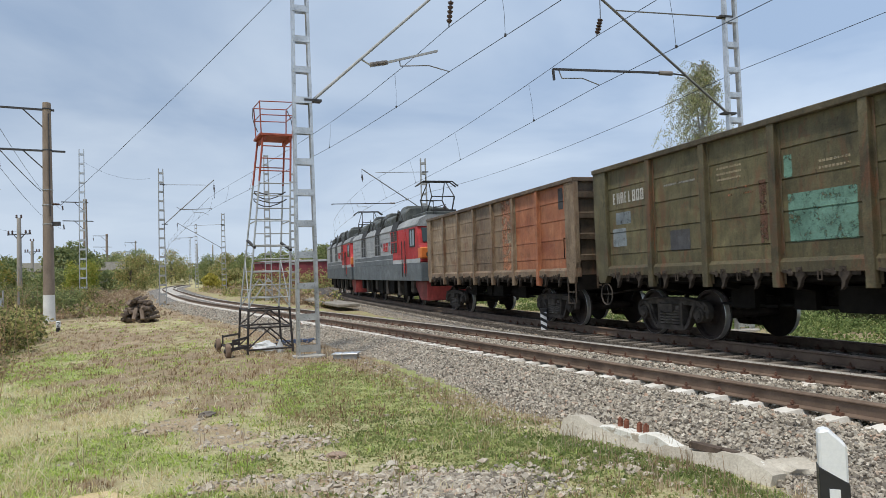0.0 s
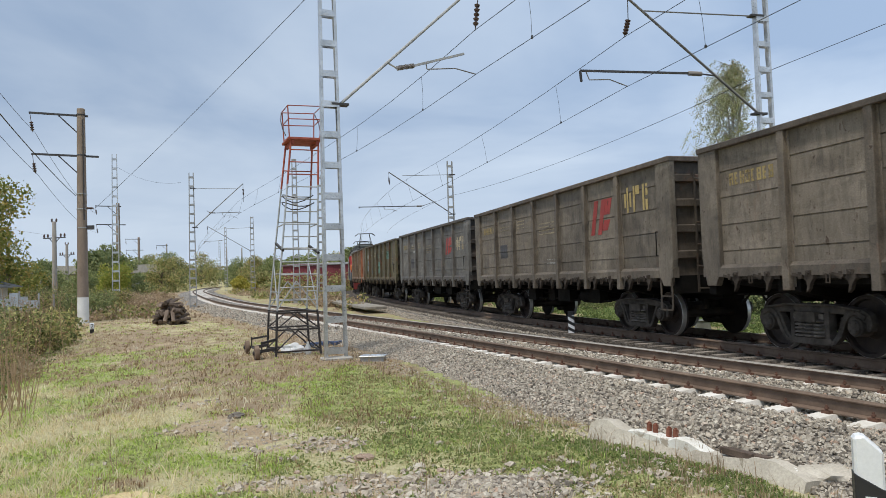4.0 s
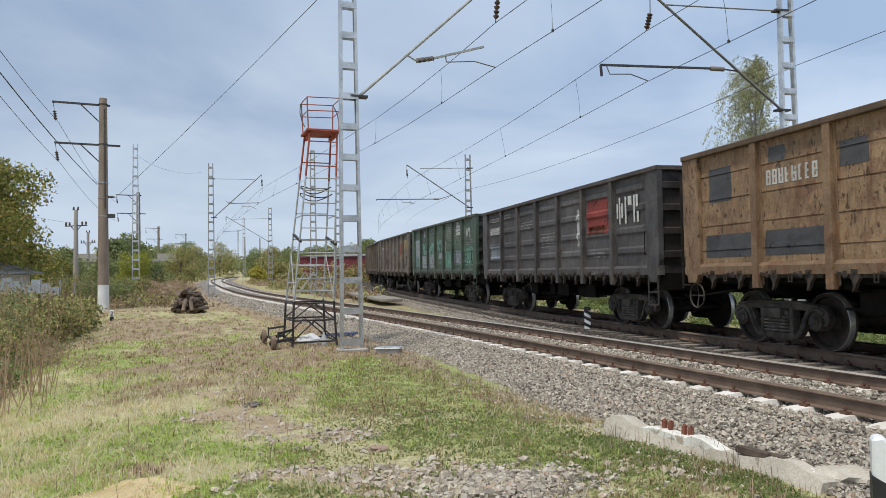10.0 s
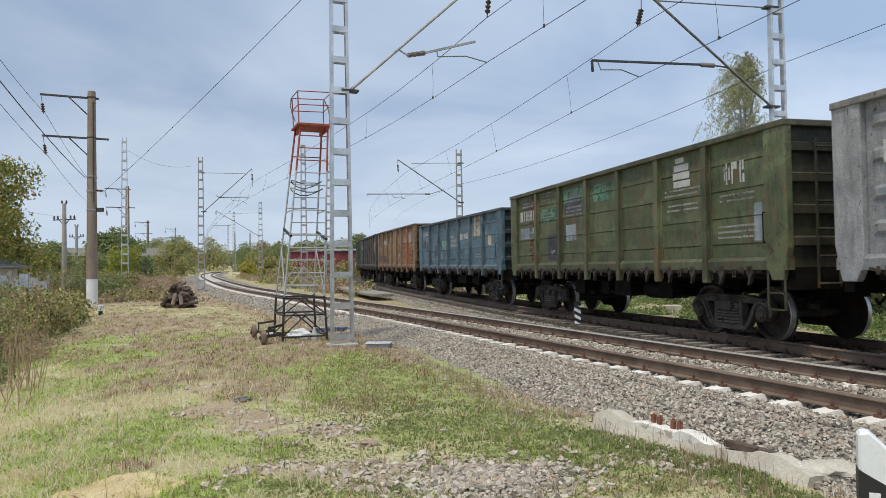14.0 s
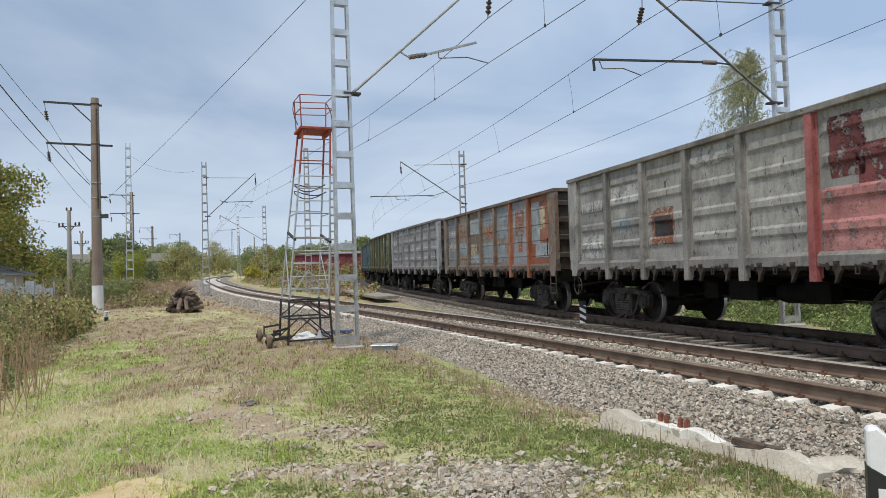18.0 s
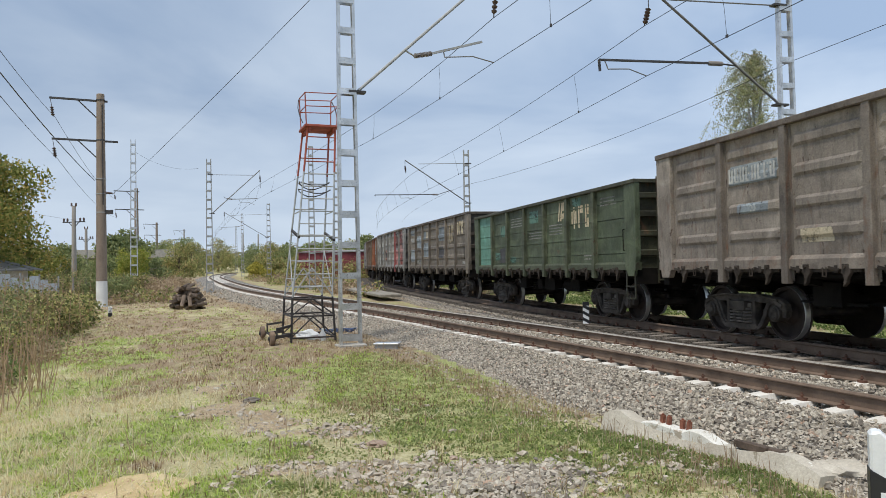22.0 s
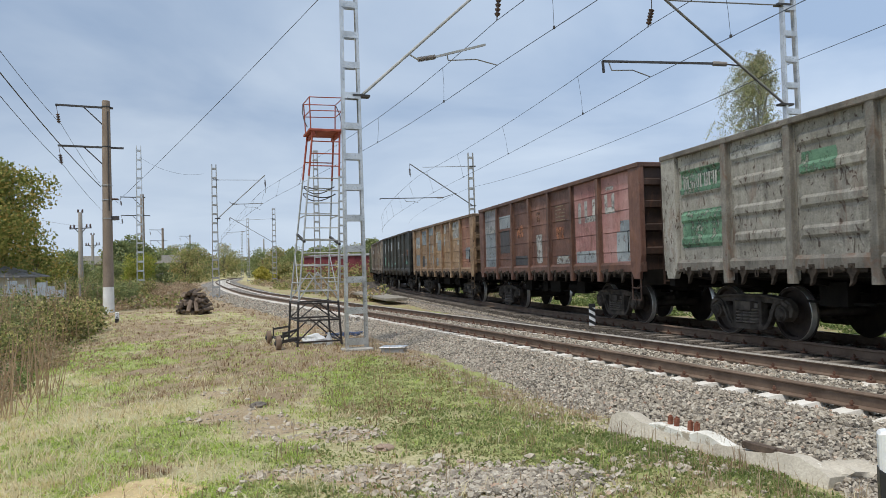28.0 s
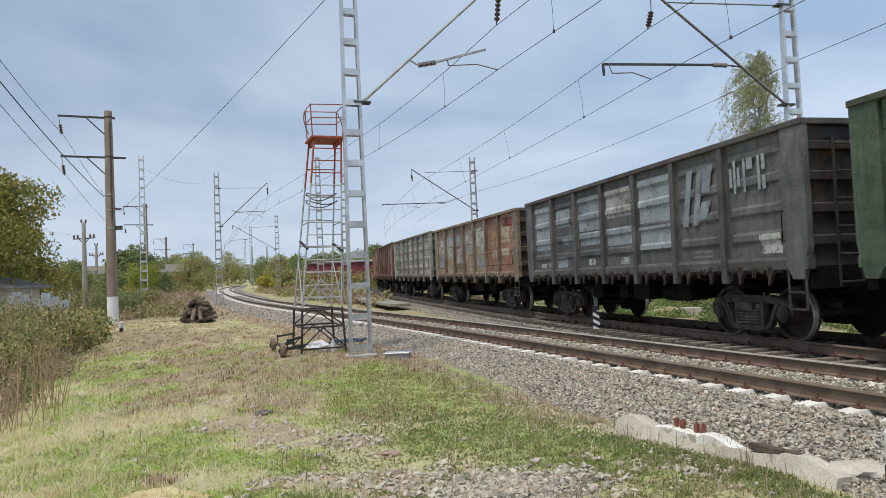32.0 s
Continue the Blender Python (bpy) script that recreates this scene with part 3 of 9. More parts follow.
def make_track(line, name, label, s0, s1, sleeper_mat, tops, flat=False, pitch=0.545, sleepers_to=60.0, fast_to=34.0):
    base = tagged(new(name), label, "railway track", kind="structure")
    for off, top in zip((-0.795, 0.795), tops):
        part("rail", rail_mesh(line, off, s0, s1, top, line is NEAR), None, base, "rusty brown rail with a worn head")
    # one concrete sleeper with sloped ends, lower in its middle
    bm = bmesh.new()
    prof = [(-1.35, -0.30, -0.215, 0.125), (-1.33, -0.30, -0.205, 0.125), (-0.95, -0.30, -0.178, 0.135), (-0.60, -0.30, -0.180, 0.135), (-0.35, -0.30, -0.225, 0.115), (0.35, -0.30, -0.225, 0.115), (0.60, -0.30, -0.180, 0.135), (0.95, -0.30, -0.178, 0.135), (1.33, -0.30, -0.205, 0.125), (1.35, -0.30, -0.215, 0.125)]
    if flat:   # an even top from end to end
        prof = [(y, -0.36, -0.188, 0.10) for y in (-1.48, -1.46, 1.46, 1.48)]
    rings = []
    for y, a, b, w in prof:
        k = 0.94 if flat else 0.72
        rings.append([bm.verts.new(q) for q in ((-w, y, a), (w, y, a), (w * k, y, b), (-w * k, y, b))])
    for a, b in zip(rings, rings[1:]):
        for i in range(4):
            bm.faces.new((a[i], a[(i + 1) % 4], b[(i + 1) % 4], b[i]))
    bm.faces.new(rings[0][::-1]); bm.faces.new(rings[-1])
    bmesh.ops.recalc_face_normals(bm, faces=bm.faces)
    sl = mesh_of(bm, "sleeper", sleeper_mat)
    bm = bmesh.new()   # the clips and bolts of one seat, on both sides of a rail
    for sg in (-1, 1):
        bm_box(bm, -0.05, sg * 0.10 - 0.032, -0.178, 0.05, sg * 0.10 + 0.032, -0.145)
        bm_rod(bm, (0, sg * 0.105, -0.15), (0, sg * 0.105, -0.085), 0.013, n=6)
        bm_rod(bm, (0, sg * 0.105, -0.13), (0, sg * 0.105, -0.108), 0.024, n=6)
    fast = mesh_of(bm, "rail_fastening", M_BOLT)
    s, k = max(s0, -40.0), 0
    near = []
    rng = random.Random(4)
    while s < sleepers_to:
        m = line.place(s + rng.uniform(-0.02, 0.02)) @ pose(0, 0, rng.uniform(-0.012, 0.006), 0, 0, rng.uniform(-0.8, 0.8))
        if s > 1.0:
            part("sleeper", sl, None, base, m=m)
            if s < fast_to:
                for y in (-0.795, 0.795):
                    part("rail_fastening", fast, None, base, m=m @ pose(0, y, 0))
        s += pitch
    # the sleepers further off, one joined piece
    bm = bmesh.new()
    for lo, hi, st in ((-40.0, 1.0, pitch), (sleepers_to, min(s1, 230.0), pitch)):
        s = lo
        while s < hi:
            m = line.place(s)
            vs = bm_box(bm, -0.1, -1.35, -0.3, 0.1, 1.35, -0.19)
            for q in vs:
                q.co = m @ q.co
            s += st
    tagged(part("distant_sleepers", bm, sleeper_mat, base), kind="stuff")
    return base


make_track(NEAR, "track_1", "near railway track on pale concrete sleepers", -43, 245, M_CONCRETE, (M_RUSTHEAD, M_RAILTOP), sleepers_to=80.0)
make_track(FAR, "track_2", "train's railway track on dark stained sleepers", -379, 399, M_DARKSLEEPER, (M_RUSTHEAD, M_RUSTHEAD), True, sleepers_to=50.0, fast_to=22.0)

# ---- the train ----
# Darker than black paint: gloom beneath the wagons is put into this colour.
M_UNDER = plain("shade_black_underframe", (0.004, 0.0036, 0.0032), (0.016, 0.014, 0.012), 3.0, 0.8, 0.1, 40, 0.3)
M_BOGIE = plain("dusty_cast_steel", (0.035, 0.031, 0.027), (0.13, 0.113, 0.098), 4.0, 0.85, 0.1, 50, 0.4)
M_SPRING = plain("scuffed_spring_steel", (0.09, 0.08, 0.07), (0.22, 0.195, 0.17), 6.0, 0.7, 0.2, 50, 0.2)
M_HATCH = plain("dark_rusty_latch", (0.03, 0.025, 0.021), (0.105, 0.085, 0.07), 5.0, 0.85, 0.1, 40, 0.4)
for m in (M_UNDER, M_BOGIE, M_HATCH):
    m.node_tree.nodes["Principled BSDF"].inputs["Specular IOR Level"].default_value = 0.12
M_WHEEL = plain("rusty_wheel_disc", (0.016, 0.012, 0.010), (0.055, 0.039, 0.032), 5.0, 0.75, 0.2, 50, 0.2)
M_TREAD = plain("bright_wheel_tread", (0.55, 0.54, 0.52), (0.72, 0.71, 0.69), 3.0, 0.42, 0.75, 40, 0.05)


def dim(c, k):
    return tuple(max(0.0, q * k) for q in c)


def paint(name, base, fade, rust=(0.16, 0.07, 0.035), rust_at=0.66, grime=0.5, patch=None, patch_at=0.63, chipped=0.0, scars=0.67):
    """Weathered wagon paint: faded, streaked downwards, with rust and old repainting."""
    dusty = min(1.0, 0.15 + 3.2 * sum(fade) / 3)   # dust shows less on black and oily paint
    m, nt, b, L = nodes_of(name)
    v = coords(nt)
    vs = coords(nt, (1.0, 1.0, 0.22))
    big = noise_of(nt, v, 1.1, 7, 0.68, 0.6)
    streak = noise_of(nt, vs, 7.0, 7, 0.74, 0.4)
    fine = noise_of(nt, v, 40.0, 4, 0.7)
    c = ramp_of(nt, big, [(0.32, base), (0.68, fade)])
    if patch:
        pn = noise_of(nt, coords(nt, (0.8, 0.8, 1.5)), 1.0, 2, 0.4)
        c = mixc(nt, ramp_of(nt, pn, [(patch_at, (0, 0, 0)), (patch_at + 0.03, (0.85, 0.85, 0.85))]), c, patch)
    c = mixc(nt, ramp_of(nt, streak, [(0.46, (0, 0, 0)), (0.66, (min(1.0, grime * 0.95),) * 3)]), c, dim(base, 0.35))
    rs = noise_of(nt, vs, 3.0, 8, 0.75, 0.8)
    c = mixc(nt, ramp_of(nt, rs, [(rust_at, (0, 0, 0)), (rust_at + 0.1, (0.85, 0.85, 0.85))]), c, rust)
    blot = noise_of(nt, v, 3.4, 8, 0.78, 1.2)
    c = mixc(nt, ramp_of(nt, blot, [(0.58, (0, 0, 0)), (0.70, (0.6, 0.6, 0.6))]), c, tuple(0.5 * f + 0.5 * g * dusty for f, g in zip(fade, (0.36, 0.33, 0.29))))
    c = mixc(nt, ramp_of(nt, blot, [(0.30, (0.75, 0.75, 0.75)), (0.42, (0, 0, 0))]), c, dim(base, 0.4))
    c = mixc(nt, 0.6, c, ramp_of(nt, fine, [(0.3, (0.3, 0.3, 0.3)), (0.7, (0.7, 0.7, 0.7))]), "OVERLAY")
    # scratches and chips down to dark rust, and dusty scuffs
    sc = noise_of(nt, coords(nt, (1.0, 1.0, 0.42)), 11.0, 3, 0.55, 1.5)
    c = mixc(nt, ramp_of(nt, sc, [(scars, (0, 0, 0)), (scars + 0.035, (0.9, 0.9, 0.9))]), c, (0.055, 0.03, 0.018))
    sf = noise_of(nt, coords(nt, (0.5, 0.5, 1.6)), 6.0, 6, 0.7, 0.8)
    c = mixc(nt, ramp_of(nt, sf, [(0.60, (0, 0, 0)), (0.72, (0.45, 0.45, 0.45))]), c, tuple(0.55 * f + 0.12 * dusty for f in fade))
    field = noise_of(nt, coords(nt, (0.9, 0.9, 1.3)), 1.25, 3, 0.5, 0.7)
    c = mixc(nt, 1.0, c, ramp_of(nt, field, [(0.34, (0.33, 0.33, 0.33)), (0.44, (0.5, 0.5, 0.5)), (0.56, (0.5, 0.5, 0.5)), (0.64, (0.68, 0.68, 0.67))]), "SOFT_LIGHT")
    smudge = noise_of(nt, coords(nt, (1.0, 1.0, 0.5)), 2.3, 7, 0.72, 1.0)
    c = mixc(nt, ramp_of(nt, smudge, [(max(rust_at - 0.06, 0.53), (0, 0, 0)), (max(rust_at + 0.06, 0.65), (0.7, 0.7, 0.7))]), c, tuple(0.75 * r + 0.12 * f for r, f in zip(rust, fade)))
    oi = nt.nodes.new("ShaderNodeObjectInfo")
    c = mixc(nt, 1.0, c, ramp_of(nt, oi.outputs["Random"], [(0, (0.36, 0.36, 0.36)), (1, (0.64, 0.63, 0.61))]), "SOFT_LIGHT")
    L(c, b.inputs["Base Color"])
    if chipped:
        ch = ramp_of(nt, noise_of(nt, v, 4.2, 9, 0.78, 0.0), [(chipped - 0.02, (0, 0, 0)), (chipped + 0.07, (1, 1, 1))])
        L(ch, b.inputs["Alpha"])
    b.inputs["Roughness"].default_value = 0.6
    bump_of(nt, b, mixc(nt, 0.85, fine, noise_of(nt, coords(nt, (1, 1, 0.6)), 1.7, 2, 0.5)), 0.9, 0.05)
    return m


HALF = 6.48     # half the body's length
SIDE = 1.56     # half its width over the posts
SILL, RIM = 1.30, 3.62
POSTS = [(-5.98 + i * 11.96 / 7) for i in range(8)]
YI = SIDE - 0.11
P_LOW, P_HIGH = SILL + 0.17, RIM - 0.06


def wheelset_meshes():
    bm = bmesh.new()
    bm_lathe(bm, [(0.085, -0.95), (0.095, -0.6), (0.08, 0.0), (0.095, 0.6), (0.085, 0.95)], "y", n=12)
    for sg in (-1, 1):
        bm_lathe(bm, [(0.12, sg * 0.86), (0.17, sg * 0.82), (0.20, sg * 0.775), (0.40, sg * 0.79), (0.415, sg * 0.862), (0.472, sg * 0.864), (0.475, sg * 0.80), (0.482, sg * 0.762), (0.507, sg * 0.752), (0.507, sg * 0.735), (0.42, sg * 0.73), (0.20, sg * 0.72)], "y", n=32)
    disc = mesh_of(bm, "wheel_and_axle", M_WHEEL, smooth=True)
    bm = bmesh.new()
    bm_lathe(bm, [(0.471, 0.8655), (0.4785, 0.860), (0.479, 0.80), (0.487, 0.763), (0.47, 0.77)], "y", n=40, caps=False)
    return disc, mesh_of(bm, "tread", M_TREAD, smooth=True)


WHEEL_ME, TREAD_ME = wheelset_meshes()


def side_frame_mesh():
    """The cast side frame: a trussed arch over two axle boxes, with a spring window between two round holes."""
    bm = bmesh.new()
    y0, y1 = -0.07, 0.06
    top = [(-1.16, 0.42), (-1.20, 0.54), (-1.16, 0.66), (-1.04, 0.735), (-0.50, 0.795), (0.50, 0.795), (1.04, 0.735), (1.16, 0.66), (1.20, 0.54), (1.16, 0.42)]
    under = [(1.09, 0.42), (1.09, 0.54), (0.99, 0.63), (0.62, 0.66), (0.0, 0.67), (-0.62, 0.66), (-0.99, 0.63), (-1.09, 0.54), (-1.09, 0.42)]
    bm_prism(bm, top + under, "y", y0, y1)
    bm_prism(bm, [(-1.02, 0.715), (-0.50, 0.775), (0.50, 0.775), (1.02, 0.715), (1.02, 0.745), (0.50, 0.81), (-0.50, 0.81), (-1.02, 0.745)], "y", y0 - 0.03, y1 + 0.05)
    for sg in (-1, 1):
        # the tension arm sweeps down from over the axle box, with a proud rim on its outer edge
        arm = [(0.80, 0.67), (0.72, 0.55), (0.66, 0.42), (0.60, 0.31), (0.52, 0.22), (0.40, 0.18)]
        for k, (a, b) in enumerate(zip(arm, arm[1:])):
            bm_prism(bm, [(sg * a[0], a[1]), (sg * (a[0] - 0.09), a[1] + 0.02), (sg * (b[0] - 0.09), b[1] + 0.02), (sg * b[0], b[1])], "y", y0, y1)
            bm_bar(bm, (sg * a[0], 0.075, a[1]), (sg * b[0], 0.075, b[1]), 0.07, 0.03, (0, 1, 0))
        bm_bar(bm, (sg * 0.80, 0.075, 0.66), (sg * 0.92, 0.075, 0.70), 0.07, 0.03, (0, 1, 0))
        bm_bar(bm, (sg * 0.92, 0.075, 0.70), (sg * 1.10, 0.075, 0.62), 0.07, 0.03, (0, 1, 0))
        bm_box(bm, sg * 0.37 - 0.045, y0, 0.24, sg * 0.37 + 0.045, y1 + 0.03, 0.70)
        # axle box with its cover and bolts
        bm_rod(bm, (sg * 0.925, -0.13, 0.478), (sg * 0.925, 0.10, 0.478), 0.150, 0.145, 18)
        bm_rod(bm, (sg * 0.925, 0.10, 0.478), (sg * 0.925, 0.135, 0.478), 0.115, 0.105, 16)
        for k in range(4):
            ang = math.pi / 4 + k * math.pi / 2
            bm_rod(bm, (sg * 0.925 + 0.08 * math.cos(ang), 0.13, 0.478 + 0.08 * math.sin(ang)), (sg * 0.925 + 0.08 * math.cos(ang), 0.155, 0.478 + 0.08 * math.sin(ang)), 0.016, n=6)
        bm_box(bm, sg * 0.925 - 0.17, -0.12, 0.55, sg * 0.925 + 0.17, 0.06, 0.65)
    bm_prism(bm, [(-0.46, 0.20), (-0.38, 0.155), (0.38, 0.155), (0.46, 0.20), (0.44, 0.265), (-0.44, 0.265)], "y", y0 - 0.04, y1 + 0.04)
    return mesh_of(bm, "side_frame", M_BOGIE, bevel=0.008)


def spring_mesh():
    bm = bmesh.new()
    for k in (-0.20, 0.0, 0.20):
        for yy in (-0.06, 0.06):
            z = 0.275
            while z < 0.54:
                bm_lathe(bm, [(0.075, z), (0.098, z + 0.010), (0.098, z + 0.030), (0.075, z + 0.040)], "z", (k, yy, 0), 8, False)
                z += 0.060
    bm_box(bm, -0.29, -0.04, 0.265, 0.29, 0.04, 0.58)
    bm_box(bm, -0.32, -0.11, 0.565, 0.32, 0.10, 0.645)
    return mesh_of(bm, "spring_nest", M_SPRING)


SIDE_ME, SPRING_ME = side_frame_mesh(), spring_mesh()


def bolster_mesh():
    bm = bmesh.new()
    bm_box(bm, -0.22, -1.2, 0.52, 0.22, 1.2, 0.68)
    bm_box(bm, -0.15, -0.6, 0.42, 0.15, 0.6, 0.52)
    bm_rod(bm, (0, 0, 0.68), (0, 0, 0.80), 0.17, n=16)
    for sg in (-1, 1):   # brake beams with shoes
        bm_bar(bm, (sg * 0.40, -0.85, 0.42), (sg * 0.40, 0.85, 0.42), 0.06, 0.16)
        for yy in (-0.45, 0.45):   # levers and pull rods
            bm_bar(bm, (sg * 0.46, yy, 0.30), (sg * 0.30, yy, 0.86), 0.10, 0.04)
        bm_bar(bm, (sg * 1.35, 0.25, 0.62), (sg * 0.35, 0.25, 0.55), 0.05, 0.10)
        for yy in (-0.79, 0.79):
            bm_box(bm, sg * 0.40 - 0.04, yy - 0.05, 0.34, sg * 0.40 + 0.04, yy + 0.05, 0.60)
    return mesh_of(bm, "bolster", M_BOGIE)


BOLSTER_ME = bolster_mesh()


def make_bogie(owner, x):
    bogie = part("bogie", BOLSTER_ME, None, owner, "dusty cast steel two-axle bogie", m=pose(x, 0, 0))
    for sg in (-1, 1):
        part("side_frame", SIDE_ME, None, bogie, m=pose(0, sg * 1.02, 0, 0, 0, 0 if sg > 0 else 180))
        part("spring_nest", SPRING_ME, None, bogie, m=pose(0, sg * 1.02, 0))
    return bogie


def add_wheelsets(owner, xs, found):
    """Wheelsets turn under their vehicle."""
    for x in xs:
        w = part("wheelset", WHEEL_ME, None, owner, "steel wheels with bright treads on an axle", m=pose(x, 0, 0.478))
        part("tread", TREAD_ME, None, w)
        part("tread", TREAD_ME, None, w, m=pose(0, 0, 0, 0, 0, 180))
        found.append((w, x))


def profile(kind):
    """The outward swell of a side sheet against height."""
    out = [(P_LOW, 0.0)]
    if kind == "ribbed":
        for zc in (1.84, 2.30, 2.80, 3.26):
            out += [(zc - 0.10, 0.0), (zc - 0.05, 0.036), (zc + 0.05, 0.036), (zc + 0.10, 0.0)]
    else:
        for zc in (1.72, 2.18, 2.66, 3.12):
            out += [(zc - 0.013, 0.0), (zc - 0.008, -0.014), (zc + 0.006, -0.014), (zc + 0.012, 0.007), (zc + 0.10, 0.0)]
    return out + [(P_HIGH, 0.0)]


def swell(kind, z):
    zs, ys = zip(*profile(kind))
    return float(np.interp(z, zs, ys))


def panel_mesh(kind):
    """One side sheet between two posts, from x = 0 back to -1.709, closed behind."""
    w = 11.96 / 7
    prof = profile(kind)
    xs = [(0.06, 0.0), (0.14, 0.0), (0.24, 1.0), (w - 0.24, 1.0), (w - 0.14, 0.0), (w - 0.06, 0.0)] if kind == "ribbed" else [(0.04, 1.0), (w - 0.04, 1.0)]
    bm = bmesh.new()
    grid = [[bm.verts.new((-x, YI + k * o, z)) for z, o in prof] for x, k in xs]
    for a, b in zip(grid, grid[1:]):
        for i in range(len(prof) - 1):
            bm.faces.new((a[i], a[i + 1], b[i + 1], b[i]))
    x0, x1 = -xs[0][0], -xs[-1][0]
    back = [bm.verts.new((x, YI - 0.06, z)) for x, z in ((x0, P_LOW), (x1, P_LOW), (x1, P_HIGH), (x0, P_HIGH))]
    bm.faces.new(back)
    bm.faces.new([g[0] for g in grid] + [back[1], back[0]])
    bm.faces.new([g[-1] for g in grid][::-1] + [back[3], back[2]])
    bm.faces.new(grid[0][::-1] + [back[0], back[3]])
    bm.faces.new(grid[-1] + [back[2], back[1]])
    bmesh.ops.recalc_face_normals(bm, faces=bm.faces)
    return mesh_of(bm, "side_panel", None)


def body_meshes(kind):
    """Meshes of one wagon body: 'ribbed' sheets have pressed ribs, 'flat' ones weld seams."""
    out = {"side_panel": panel_mesh(kind)}
    yi = YI
    bm = bmesh.new()   # lower chord of one side
    bm_prism(bm, [(yi - 0.07, SILL - 0.02), (SIDE - 0.03, SILL - 0.02), (SIDE - 0.03, SILL + 0.13), (yi + 0.02, SILL + 0.19), (yi - 0.07, SILL + 0.19)], "x", -HALF + 0.03, HALF - 0.03)
    out["side_sill"] = mesh_of(bm, "side_sill", None)
    bm = bmesh.new()   # an end wall: one sheet bent into horizontal beams
    xo = HALF - 0.10
    pts = [(xo, SILL - 0.03)]
    for zc in (1.72, 2.22, 2.72, 3.2):
        pts += [(xo, zc - 0.09), (xo + 0.075, zc - 0.06), (xo + 0.075, zc + 0.06), (xo, zc + 0.09)]
    pts += [(xo, RIM - 0.05), (xo - 0.05, RIM - 0.05), (xo - 0.05, SILL - 0.03)]
    bm_prism(bm, pts, "y", -yi, yi)
    out["end_wall"] = mesh_of(bm, "end_wall", None)
    bm = bmesh.new()
    for sg in (-1, 1):
        bm_box(bm, -HALF, sg * SIDE - (0.16 if sg > 0 else 0), RIM - 0.10, HALF, sg * SIDE + (0 if sg > 0 else 0.16), RIM)
        a, b = sorted((sg * HALF, sg * (HALF - 0.14)))
        bm_box(bm, a, -SIDE + 0.16, RIM - 0.10, b, SIDE - 0.16, RIM)
    out["top_rim"] = mesh_of(bm, "top_rim", None, bevel=0.012)
    bm = bmesh.new()   # a side post, wider and deeper at its foot, tapered off below
    bm_prism(bm, [(0, RIM - 0.08), (0.095, RIM - 0.08), (0.115, 1.5), (0.115, 1.05), (0, 1.05)], "x", -0.075, 0.075)
    bm_prism(bm, [(0.0, RIM - 0.10), (0.02, RIM - 0.10), (0.02, 1.10), (0.0, 1.10)], "x", -0.12, 0.12)
    out["post"] = mesh_of(bm, "post", None, bevel=0.008)
    bm = bmesh.new()   # corner plate: broad, cut back at its foot
    bm_prism(bm, [(-0.50, RIM - 0.08), (0.02, RIM - 0.08), (0.02, 1.62), (-0.10, 1.12), (-0.36, 1.12), (-0.50, 1.36)], "y", -0.05, 0.085)
    out["corner_post"] = mesh_of(bm, "corner_post", None, bevel=0.01)
    return out


def hatch_mesh():
    """The lower edge of a floor hatch with its two latches, hooks and a hanging ring."""
    bm = bmesh.new()
    bm_box(bm, -0.74, 1.30, 1.20, 0.74, 1.40, 1.28)
    bm_box(bm, -0.66, 1.45, 1.225, 0.66, 1.50, 1.275)
    for x in (-0.40, 0.40):
        # the long curved hook
        bm_prism(bm, [(x - 0.10, 1.28), (x + 0.06, 1.28), (x + 0.075, 1.22), (x + 0.035, 1.18), (x + 0.02, 1.11), (x + 0.045, 1.01), (x - 0.015, 1.06), (x - 0.045, 1.15), (x - 0.10, 1.22)], "y", 1.48, 1.545)
        bm_box(bm, x - 0.06, 1.46, 1.27, x + 0.05, 1.55, 1.35)
        bm_rod(bm, (x - 0.005, 1.53, 1.31), (x - 0.005, 1.575, 1.31), 0.03, n=8)
        bm_box(bm, x + 0.15, 1.46, 1.22, x + 0.21, 1.54, 1.33)
        bm_bar(bm, (x + 0.12, 1.53, 1.26), (x + 0.33, 1.53, 1.30), 0.03, 0.045)
    for a, b in (((-0.035, 1.30), (-0.035, 1.16)), ((-0.035, 1.16), (0.035, 1.16)), ((0.035, 1.16), (0.035, 1.30))):
        bm_rod(bm, (a[0], 1.545, a[1]), (b[0], 1.545, b[1]), 0.011, n=5)
    return mesh_of(bm, "hatch", None)


HATCH_ME = hatch_mesh()
BODIES = {"ribbed": body_meshes("ribbed"), "flat": body_meshes("flat")}


